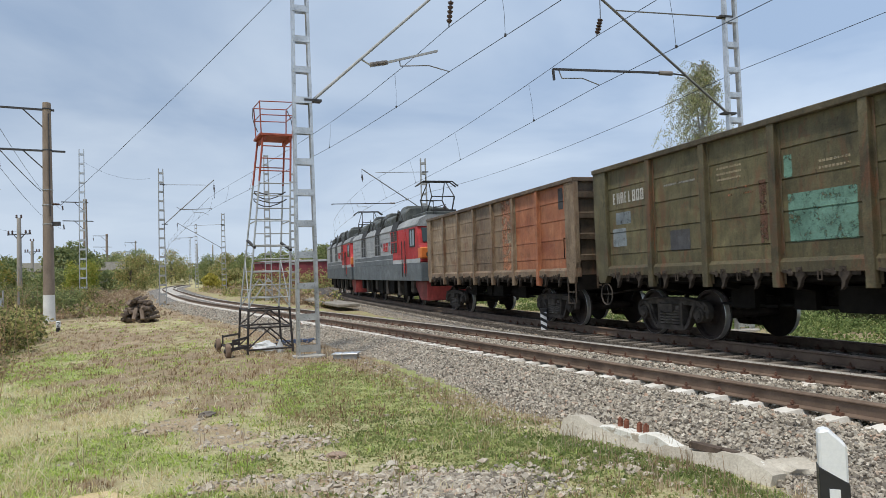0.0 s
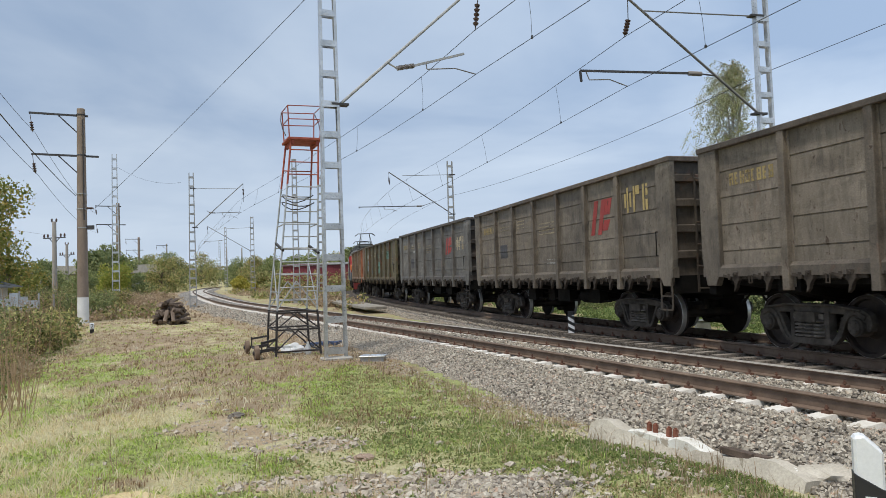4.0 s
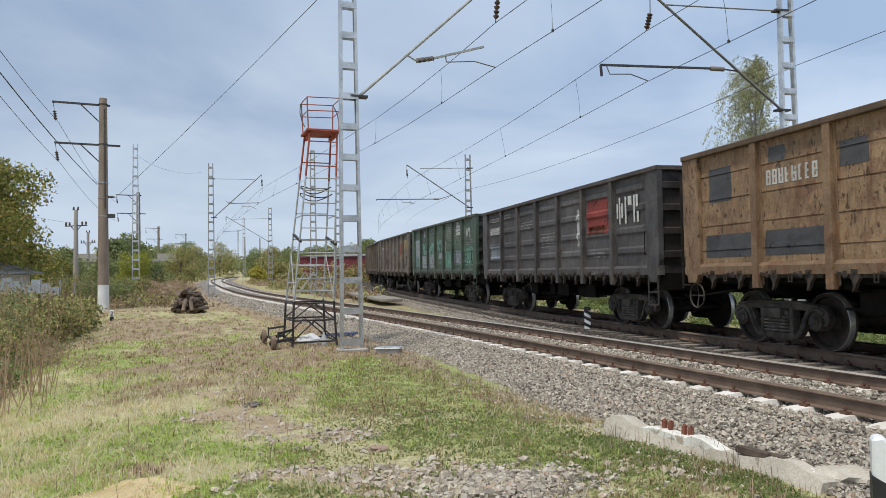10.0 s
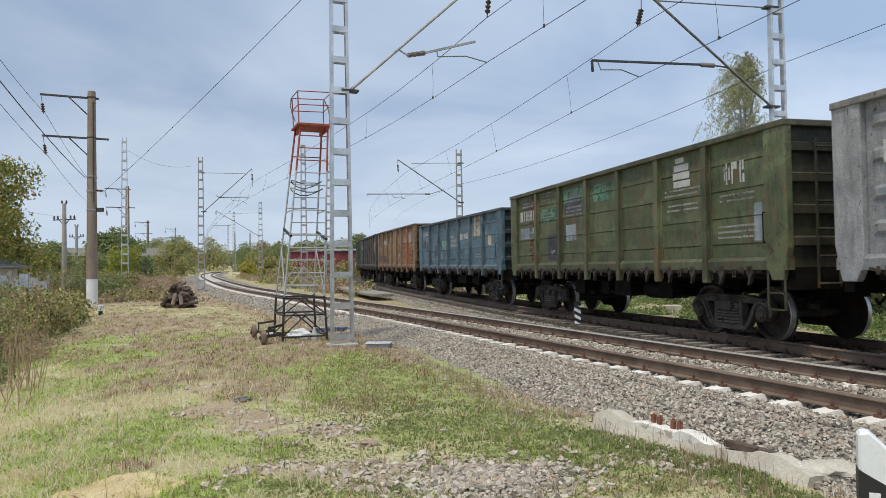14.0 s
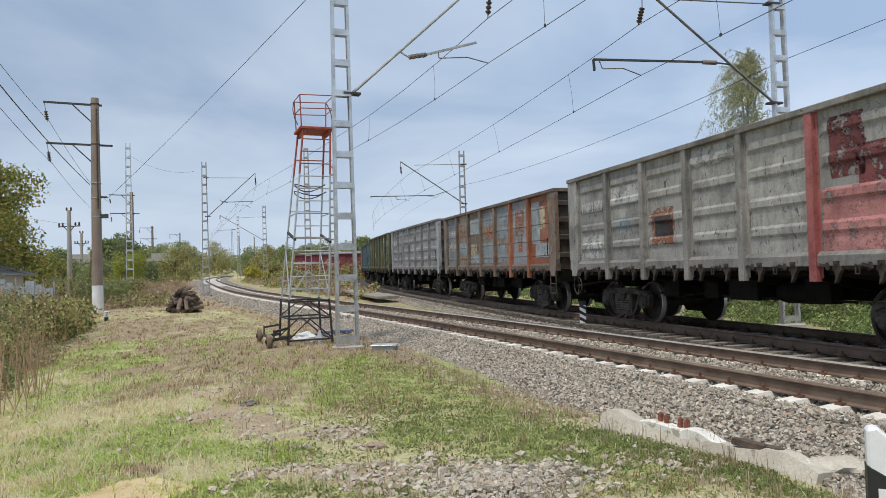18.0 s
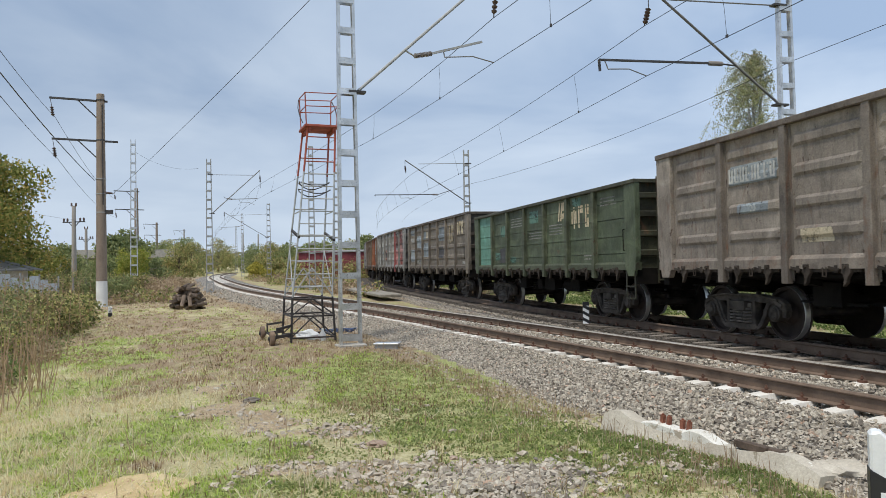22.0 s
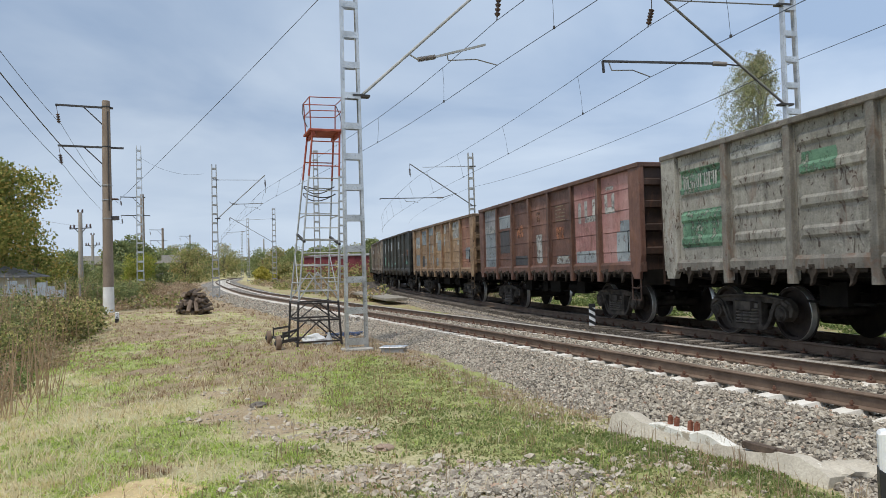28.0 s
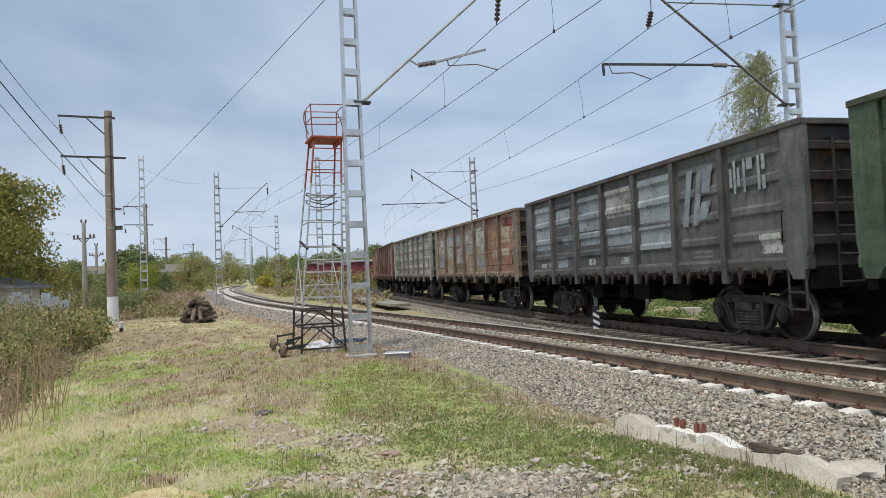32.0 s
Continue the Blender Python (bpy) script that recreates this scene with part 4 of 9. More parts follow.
def frame_mesh():
    bm = bmesh.new()
    bm_box(bm, -6.3, -0.26, 0.80, 6.3, 0.26, 1.26)
    bm_prism(bm, [(-3.1, 0.80), (-2.6, 0.70), (2.6, 0.70), (3.1, 0.80)], "y", -0.24, 0.24)
    for x, y, w in ((-2.1, 0.95, 0.28), (-0.3, 1.0, 0.4), (0.9, 0.85, 0.22), (2.2, 0.95, 0.3)):   # gear boxes and rod guides hung below
        bm_box(bm, x - w, y - 0.12, 0.66, x + w, y + 0.12, 1.05)
        bm_bar(bm, (x - w - 0.4, y, 0.70), (x + w + 0.4, y, 0.72), 0.04, 0.04)
        bm_box(bm, x - 0.8 * w, -0.75, 0.60, x + 0.8 * w, -0.5, 1.05)
    for x in (-4.325, 4.325):
        bm_prism(bm, [(-1.45, 1.26), (-1.45, 1.02), (-0.5, 0.84), (0.5, 0.84), (1.45, 1.02), (1.45, 1.26)], "x", x - 0.25, x + 0.25)
    for x in (-2.4, -0.8, 0.8, 2.4):
        bm_prism(bm, [(-1.4, 1.26), (-1.4, 1.05), (-0.3, 0.84), (0.3, 0.84), (1.4, 1.05), (1.4, 1.26)], "x", x - 0.12, x + 0.12)
    for sg in (-1, 1):
        bm_box(bm, sg * 6.3 - 0.10, -1.45, 0.95, sg * 6.3 + 0.10, 1.45, 1.32)
    bm_box(bm, -6.35, -1.42, 1.26, 6.35, 1.42, 1.31)
    for k in range(7):   # the floor hatches' stiffened undersides, sloping to the middle
        x = (POSTS[k] + POSTS[k + 1]) / 2
        for sg in (-1, 1):
            bm_prism(bm, [(sg * 1.40, 1.26), (sg * 1.40, 1.14), (sg * 0.40, 1.00), (sg * 0.40, 1.26)], "x", x - 0.70, x + 0.70)
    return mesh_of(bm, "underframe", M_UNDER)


def gear_meshes():
    out = {}
    bm = bmesh.new()
    bm_rod(bm, (-0.3, 0.75, 0.95), (0.4, 0.75, 0.95), 0.155, n=16)
    bm_rod(bm, (0.4, 0.75, 0.95), (1.15, 0.75, 0.95), 0.03, n=8)
    bm_box(bm, -0.1, 0.70, 0.95, 0.3, 0.80, 1.15)
    out["brake_cylinder"] = mesh_of(bm, "brake_cylinder", M_UNDER, smooth=True)
    bm = bmesh.new()
    bm_lathe(bm, [(0.02, -0.80), (0.17, -0.74), (0.195, -0.64), (0.195, 0.20), (0.17, 0.30), (0.02, 0.36)], "x", (-1.3, 0.8, 0.82), 16)
    bm_bar(bm, (-1.8, 0.8, 0.90), (-1.8, 0.8, 1.2), 0.08, 0.03)
    bm_bar(bm, (-1.1, 0.8, 0.90), (-1.1, 0.8, 1.2), 0.08, 0.03)
    out["air_reservoir"] = mesh_of(bm, "air_reservoir", M_UNDER, smooth=True)
    bm = bmesh.new()
    bm_rod(bm, (-3.6, 0.5, 0.72), (3.6, 0.5, 0.70), 0.022, n=6)
    for x in (-2.2, 1.6, 2.8):
        bm_bar(bm, (x, -0.35, 0.71), (x + 0.1, 0.75, 0.8), 0.05, 0.03)
    out["brake_rod"] = mesh_of(bm, "brake_rod", M_UNDER)
    bm = bmesh.new()
    bm_box(bm, 6.35, -0.20, 0.92, 6.60, 0.20, 1.20)
    bm_prism(bm, [(6.55, -0.13), (6.78, -0.20), (6.97, -0.17), (6.97, 0.02), (6.90, 0.06), (6.95, 0.18), (6.80, 0.22), (6.55, 0.14)], "z", 0.88, 1.20)
    bm_rod(bm, (6.45, 0.45, 1.02), (6.80, 0.42, 0.72), 0.028, n=8)
    bm_rod(bm, (6.80, 0.42, 0.72), (6.96, 0.30, 0.80), 0.028, n=8)
    out["coupler"] = mesh_of(bm, "coupler", M_UNDER, bevel=0.01)
    bm = bmesh.new()   # climbing rungs and corner step at the wagon's end
    for z in (1.05, 1.50, 1.95, 2.40, 2.85, 3.30):
        bm_rod(bm, (6.54, 0.55, z), (6.54, 0.98, z), 0.02, n=6)
    for y in (0.55, 0.98):
        bm_bar(bm, (6.52, y, 0.98), (6.52, y, 3.45), 0.05, 0.012, (1, 0, 0))
        bm_bar(bm, (6.36, y, 3.40), (6.53, y, 3.40), 0.04, 0.012)
    out["ladder"] = mesh_of(bm, "ladder", None)
    bm = bmesh.new()
    for x in (5.72, 6.12):
        bm_bar(bm, (x, 1.50, 0.62), (x, 1.50, 1.28), 0.05, 0.016, (0, 1, 0))
    for z in (0.62, 0.90):
        bm_bar(bm, (5.72, 1.50, z), (6.12, 1.50, z), 0.05, 0.03)
    out["footboard"] = mesh_of(bm, "footboard", None)
    bm = bmesh.new()
    ring = [(6.16 + 0.24 * math.cos(k * math.pi / 8), 1.46, 0.86 + 0.24 * math.sin(k * math.pi / 8)) for k in range(17)]
    for a, b in zip(ring, ring[1:]):
        bm_rod(bm, a, b, 0.016, n=6)
    for k in range(0, 16, 4):
        bm_rod(bm, ring[k], (6.16, 1.42, 0.86), 0.012, n=5)
    bm_rod(bm, (6.16, 1.44, 0.86), (6.16, 0.6, 0.95), 0.025, n=6)
    out["handbrake_wheel"] = mesh_of(bm, "handbrake_wheel", M_BOGIE)
    bm = bmesh.new()
    bm_rod(bm, (5.95, 1.57, 1.75), (5.95, 1.57, 2.25), 0.012, n=6)
    bm_rod(bm, (5.95, 1.50, 1.75), (5.95, 1.57, 1.75), 0.012, n=6)
    bm_rod(bm, (5.95, 1.50, 2.25), (5.95, 1.57, 2.25), 0.012, n=6)
    out["grab_handle"] = mesh_of(bm, "grab_handle", None)
    return out


FRAME_ME = frame_mesh()
GEAR = gear_meshes()
WHEELS = []      # (wheelset, its place along the vehicle)
TURNED = pose(0, 0, 0, 0, 0, 180)


def clad(ob, material):
    """Gives an object a material of its own on a shared mesh."""
    if not ob.data.materials:
        ob.data.materials.append(None)
    ob.material_slots[0].link = "OBJECT"
    ob.material_slots[0].material = material
    return ob


def make_wagon(label, kind, side, posts, rim, ends, height=0.0, over={}, plain_ends=True, wheel=False):
    base = thing("gondola_wagon", label, "freight wagon", "wagons of the train")
    B = BODIES[kind]
    sc = Matrix.Diagonal((1, 1, 1 + height, 1))
    lift = pose(0, 0, -1.3 * height) @ sc
    for turn in (Matrix(), TURNED):
        clad(part("side_sill", B["side_sill"], None, base, m=turn @ lift), posts)
        for k in range(7):
            clad(part("side_panel", B["side_panel"], None, base, m=turn @ lift @ pose(-POSTS[0] - k * 11.96 / 7, 0, 0)), over.get(k + 1, side) if turn is not TURNED else side)
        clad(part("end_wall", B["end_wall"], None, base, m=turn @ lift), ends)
    clad(part("top_rim", B["top_rim"], None, base, m=lift), rim)
    for sg in (-1, 1):
        turn = pose(0, 0, 0, 0, 0, 0 if sg > 0 else 180)
        for k, x in enumerate(POSTS[1:-1]):
            clad(part("post", B["post"], None, base, m=turn @ pose(x, SIDE - 0.11, 0) @ lift), over.get(-(6 - k), posts) if sg > 0 else posts)
        for x, mir in ((HALF - 0.03, 1), (-HALF + 0.03, -1)):
            clad(part("corner_post", B["corner_post"], None, base, m=turn @ pose(x, SIDE - 0.113, 0) @ lift @ Matrix.Diagonal((mir, 1, 1, 1))), side if plain_ends else posts)
        for i in range(7):
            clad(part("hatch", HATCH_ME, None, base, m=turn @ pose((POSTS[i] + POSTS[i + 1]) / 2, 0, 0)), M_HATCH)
        part("coupler", GEAR["coupler"], None, base, m=turn)
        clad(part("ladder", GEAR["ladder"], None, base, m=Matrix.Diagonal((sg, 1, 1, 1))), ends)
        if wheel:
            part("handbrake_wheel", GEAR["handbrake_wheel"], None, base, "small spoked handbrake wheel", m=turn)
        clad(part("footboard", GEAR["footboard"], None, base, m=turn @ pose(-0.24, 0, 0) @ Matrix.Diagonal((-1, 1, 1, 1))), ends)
        clad(part("grab_handle", GEAR["grab_handle"], None, base, m=turn @ Matrix.Diagonal((-1, 1, 1, 1))), M_UNDER)
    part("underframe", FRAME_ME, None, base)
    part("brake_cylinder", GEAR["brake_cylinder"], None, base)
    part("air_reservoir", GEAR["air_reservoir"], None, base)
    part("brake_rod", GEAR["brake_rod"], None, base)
    for x in (-4.325, 4.325):
        make_bogie(base, x)
    add_wheelsets(base, (-5.25, -3.40, 3.40, 5.25), WHEELS)
    return base


# colours of the wagons in their order behind the engine: kind, paint, faded paint, stains, words
FLEET = [
    ("flat", (0.215, 0.15, 0.096), (0.31, 0.235, 0.158), "rust-brown open wagon with an orange-red end"),
    ("flat", (0.088, 0.08, 0.04), (0.145, 0.125, 0.065), "olive green open wagon with turquoise paint patches"),
    ("flat", (0.122, 0.116, 0.106), (0.18, 0.17, 0.156), "dusty grey open wagon with cream lettering blocks"),
    ("flat", (0.135, 0.112, 0.086), (0.20, 0.17, 0.135), "dusty grey-brown open wagon with yellow lettering blocks"),
    ("flat", (0.138, 0.115, 0.088), (0.205, 0.172, 0.138), "dusty grey-brown open wagon with faded lettering blocks"),
    ("flat", (0.135, 0.113, 0.088), (0.20, 0.17, 0.137), "dusty grey-brown open wagon with white lettering blocks"),
    ("flat", (0.05, 0.08, 0.055), (0.09, 0.13, 0.10), "dark green open wagon with turquoise faded plates"),
    ("ribbed", (0.065, 0.06, 0.062), (0.105, 0.098, 0.098), "dark grey ribbed open wagon with a red patch"),
    ("flat", (0.225, 0.138, 0.075), (0.32, 0.21, 0.12), "ochre orange open wagon streaked with rust"),
    ("flat", (0.07, 0.125, 0.165), (0.115, 0.175, 0.215), "steel blue open wagon with cream paint patches"),
    ("flat", (0.066, 0.086, 0.038), (0.115, 0.13, 0.066), "moss green open wagon with blue-grey patches"),
    ("ribbed", (0.26, 0.26, 0.27), (0.36, 0.36, 0.365), "pale grey ribbed open wagon"),
    ("flat", (0.19, 0.135, 0.095), (0.25, 0.215, 0.18), "brown-orange open wagon with grey patches"),
    ("ribbed", (0.27, 0.26, 0.24), (0.37, 0.36, 0.34), "pale grey ribbed open wagon with a pink-red end"),
    ("ribbed", (0.165, 0.138, 0.108), (0.225, 0.195, 0.16), "grey-brown ribbed open wagon with blue-grey paint blocks"),
    ("flat", (0.062, 0.084, 0.046), (0.105, 0.13, 0.078), "dark green open wagon with a turquoise end"),
    ("ribbed", (0.20, 0.17, 0.145), (0.27, 0.235, 0.20), "beige-grey ribbed open wagon with faded lettering"),
    ("flat", (0.025, 0.03, 0.027), (0.048, 0.054, 0.049), "blackish green open wagon with blue-white plates"),
    ("flat", (0.27, 0.172, 0.096), (0.40, 0.275, 0.17), "ochre orange open wagon patched with grey"),
    ("flat", (0.125, 0.058, 0.043), (0.18, 0.095, 0.072), "red-brown open wagon with pale lettering"),
    ("ribbed", (0.28, 0.27, 0.235), (0.38, 0.365, 0.33), "dirty white ribbed open wagon with green patches"),
    ("flat", (0.235, 0.182, 0.13), (0.34, 0.275, 0.20), "brown open wagon with beige patches and rust"),
    ("ribbed", (0.076, 0.077, 0.078), (0.128, 0.129, 0.129), "slate grey ribbed open wagon with pale patches"),
    ("flat", (0.06, 0.095, 0.055), (0.10, 0.145, 0.09), "green open wagon with dusty sides"),
]
RUSTY = {10: 0.60, 20: 0.62, 16: 0.62, 1: 0.56, 0: 0.56, 8: 0.54, 12: 0.56, 18: 0.57, 19: 0.58, 21: 0.55}
SCARRED = {8: 0.60, 20: 0.605, 21: 0.60, 12: 0.61, 18: 0.60, 10: 0.62, 13: 0.64}
TALL = {0: 0.045, 1: 0.04, 2: 0.065, 3: 0.065, 4: 0.04, 5: 0.04, 6: 0.06, 7: 0.03, 8: 0.03, 9: -0.06, 10: 0.055, 11: 0.06, 12: 0.03, 13: 0.065, 14: 0.045, 15: -0.095, 16: 0.06, 17: 0.065, 18: 0.06, 19: 0.085, 20: 0.06, 21: 0.035, 22: 0.045, 23: 0.05}
WAGONS = []


# old repainting, stencils and emblems, as plain fields: colour keys
INKS = {k: paint("old_paint_" + n, c, dim(c, 1.35), rust_at=0.72, grime=0.3, chipped=ch) for k, n, c, ch in (
    ("T", "turquoise", (0.115, 0.225, 0.18), 0.42), ("B", "blue_grey", (0.21, 0.24, 0.26), 0.37), ("W", "white", (0.34, 0.34, 0.325), 0.43), ("G", "dark_grey", (0.05, 0.05, 0.055), 0.34),
    ("Y", "yellow", (0.34, 0.26, 0.11), 0.40), ("R", "red", (0.22, 0.035, 0.028), 0.36), ("P", "faded_pink", (0.40, 0.18, 0.17), 0.40), ("C", "cream", (0.38, 0.325, 0.23), 0.41),
    ("O", "orange", (0.33, 0.14, 0.075), 0.48), ("E", "green", (0.10, 0.20, 0.13), 0.44), ("M", "dark_red", (0.13, 0.035, 0.035), 0.46), ("D", "rust_brown", (0.125, 0.06, 0.034), 0.46))}
LETTERS = {k: paint("lettering_" + n, c, dim(c, 1.2), rust_at=0.75, grime=0.25, chipped=0.33) for k, n, c in (("C", "cream", (0.50, 0.42, 0.28)), ("W", "white", (0.46, 0.46, 0.44)), ("R", "red", (0.30, 0.04, 0.035)), ("Y", "yellow", (0.42, 0.32, 0.13)), ("P", "pink", (0.34, 0.16, 0.15)), ("G", "grey", (0.06, 0.06, 0.065)))}
INKS["u"] = paint("faint_cream_stencil", (0.26, 0.215, 0.14), (0.34, 0.28, 0.19), rust_at=0.7, grime=0.5, chipped=0.40)
INKS["v"] = paint("faint_stencil_paint", (0.25, 0.245, 0.23), (0.34, 0.335, 0.32), rust_at=0.7, grime=0.5, chipped=0.40)
INKS["w"] = paint("stencil_paint", (0.42, 0.42, 0.40), (0.55, 0.55, 0.53), rust_at=0.75, grime=0.4, chipped=0.36)
OVER_PAINT = {k: paint("panel_" + n, c, f, rust_at=0.64, grime=0.4) for k, n, c, f in (
    ("O", "orange", (0.30, 0.095, 0.045), (0.36, 0.15, 0.075)), ("P", "pink", (0.38, 0.17, 0.16), (0.42, 0.25, 0.23)), ("T", "turquoise", (0.13, 0.30, 0.23), (0.18, 0.37, 0.29)), ("B", "grey_blue", (0.24, 0.25, 0.27), (0.30, 0.31, 0.33)), ("R", "red_brown", (0.24, 0.10, 0.062), (0.31, 0.165, 0.11)), ("K", "bright_red", (0.28, 0.07, 0.07), (0.36, 0.13, 0.12)))}
OVER = {0: {6: "O", 7: "O", -6: "O"}, 8: {-6: "O"}, 12: {1: "B", 6: "B", 7: "O", -5: "O", -6: "O"}, 13: {7: "P", -5: "K"}, 15: {1: "T"}, 18: {7: "R"}, 19: {6: "P", 7: "P", 1: "B"}, 21: {6: "R", 7: "R"}}


def mark(wagon, kind, lift, p, u0, u1, z0, z1, ink, name="paint_patch"):
    """A field of paint on panel p, in hundredths of its width and height, laid over the sheet's swells."""
    w = 11.96 / 7
    x0, x1 = -POSTS[0] - (p - 1) * w, -POSTS[0] - p * w
    xa, xb = x0 + (x1 - x0) * (0.1 + 0.008 * u0), x0 + (x1 - x0) * (0.1 + 0.008 * u1)
    za, zb = P_LOW + (P_HIGH - P_LOW) * z0 / 100, P_LOW + (P_HIGH - P_LOW) * z1 / 100
    zs = sorted({za, zb} | {z for z, _ in profile(kind) if za < z < zb} | set(np.arange(za + 0.05, zb - 0.02, 0.07)))
    rough = min(0.022, abs(xa - xb) * 0.08)
    seed = p * 7.3 + u0 * 0.31 + z0 * 0.17
    rag = lambda z, q: rough * (noise.noise((z * 5.0, seed, q)) + 0.6 * noise.noise((z * 17.0, seed, q + 5.0)))
    bm = bmesh.new()
    rows = []
    for z in zs:
        pinch = 0.5 * rough * (1.0 if z in (za, zb) else 0.0)
        a1, b1 = xa + rag(z, 0.0) - pinch, xb + rag(z, 9.0) + pinch
        rows.append([bm.verts.new((x, YI + swell(kind, z) + d, z)) for x, d in ((a1, 0.004), (b1, 0.004), (b1, 0.001), (a1, 0.001))])
    for a, b in zip(rows, rows[1:]):
        for i in range(4):
            bm.faces.new((a[i], a[(i + 1) % 4], b[(i + 1) % 4], b[i]))
    bm.faces.new(rows[0][::-1]); bm.faces.new(rows[-1])
    bmesh.ops.recalc_face_normals(bm, faces=bm.faces)
    part(name, bm, INKS[ink], wagon, m=lift)


def strokes(wagon, kind, lift, p, u0, u1, z0, z1, ink, style):
    """Writing as plain bars: '#' a row of figure-high bars, '=' lines of small bars, 'L' three broad letter blocks, 'S' a slanting emblem."""
    w = 11.96 / 7
    x0 = -POSTS[0] - (p - 1) * w
    at_x = lambda u: x0 - w * (0.1 + 0.008 * u)
    at_z = lambda z: P_LOW + (P_HIGH - P_LOW) * z / 100
    bm = bmesh.new()

    def bar(ua, ub, a, b, sl=0.0):
        zm = (at_z(a) + at_z(b)) / 2
        y = YI + max(swell(kind, at_z(a)), swell(kind, zm), swell(kind, at_z(b)))
        lo = [bm.verts.new((at_x(u), y + d, at_z(a))) for u, d in ((ua, 0.005), (ub, 0.005), (ub, 0.002), (ua, 0.002))]
        hi = [bm.verts.new((at_x(u + sl), y + d, at_z(b))) for u, d in ((ua, 0.005), (ub, 0.005), (ub, 0.002), (ua, 0.002))]
        for i in range(4):
            bm.faces.new((lo[i], lo[(i + 1) % 4], hi[(i + 1) % 4], hi[i]))
        bm.faces.new(lo[::-1]); bm.faces.new(hi)
    rng = random.Random(p * 100 + int(u0) + int(z0))
    if style == "#":
        st = (u1 - u0) / 8
        for k in range(8):
            u = u0 + k * st
            bar(u, u + st * 0.28, z0, z1)
            if rng.random() < 0.7:
                bar(u + st * 0.5, u + st * 0.75, z0, z1)
            for zz in (z0, (z0 + z1) / 2 - 0.5, z1 - 1.6):
                if rng.random() < 0.7:
                    bar(u + st * 0.28, u + st * 0.5, zz, zz + 1.6)
    elif style == "=":
        z = z1
        while z > z0:
            u = u0
            while u < u1:
                d = rng.uniform(1.4, 4)
                bar(u, min(u1, u + d), z - 1.7, z)
                u += d + rng.uniform(0.9, 2.2)
            z -= 4.6
    elif style == "L":
        # three plain upright shapes
        st, h = (u1 - u0) / 3, z1 - z0
        for k in range(3):
            u, t = u0 + k * st, st * 0.2
            bar(u + t * (1.5 if k == 0 else 0), u + t * (2.3 if k == 0 else 0.9), z0, z1)
            if k == 0:
                bar(u, u + t * 0.9, z0 + h * 0.22, z0 + h * 0.78)
                bar(u + t * 2.9, u + t * 3.8, z0 + h * 0.22, z0 + h * 0.78)
            elif k == 1:
                bar(u + t * 1.3, u + t * 3.4, z0 + h * 0.66, z1)
            else:
                bar(u + t * 1.5, u + t * 2.6, z0, z0 + h * 0.40)
                bar(u + t * 1.5, u + t * 2.6, z0 + h * 0.56, z1)
    elif style == "D":   # a disc of four broad stripes
        um, hw, h = (u0 + u1) / 2, (u1 - u0) / 2, z1 - z0
        for k, (wa, wb) in enumerate(((0.95, 0.98), (0.98, 0.95), (0.86, 0.86), (0.70, 0.30))):
            za = z0 + h * (0.05 + 0.25 * k)
            bar(um - hw * wa, um + hw * wb, za, za + h * (0.20 if k < 3 else 0.16))
    else:
        d = u1 - u0
        bar(u0, u0 + d * 0.16, z0, z1, d * 0.2)
        bar(u0 + d * 0.3, u0 + d * 0.46, z0, z1, d * 0.2)
        bar(u0 + d * 0.52, u0 + d * 0.8, z1 - (z1 - z0) * 0.45, z1, d * 0.12)
        bar(u0 + d * 0.46, u0 + d * 0.7, z0 + (z1 - z0) * 0.1, z0 + (z1 - z0) * 0.4, d * 0.12)
    bmesh.ops.recalc_face_normals(bm, faces=bm.faces)
    ob = part({"#": "stencilled_number", "=": "stencilled_note", "L": "lettering_block", "S": "emblem", "D": "emblem"}[style], bm, LETTERS.get(ink, INKS[ink]) if style in "LSD" else INKS[ink], wagon, m=lift)
    if style in "#=":
        tagged(ob, kind="stuff")


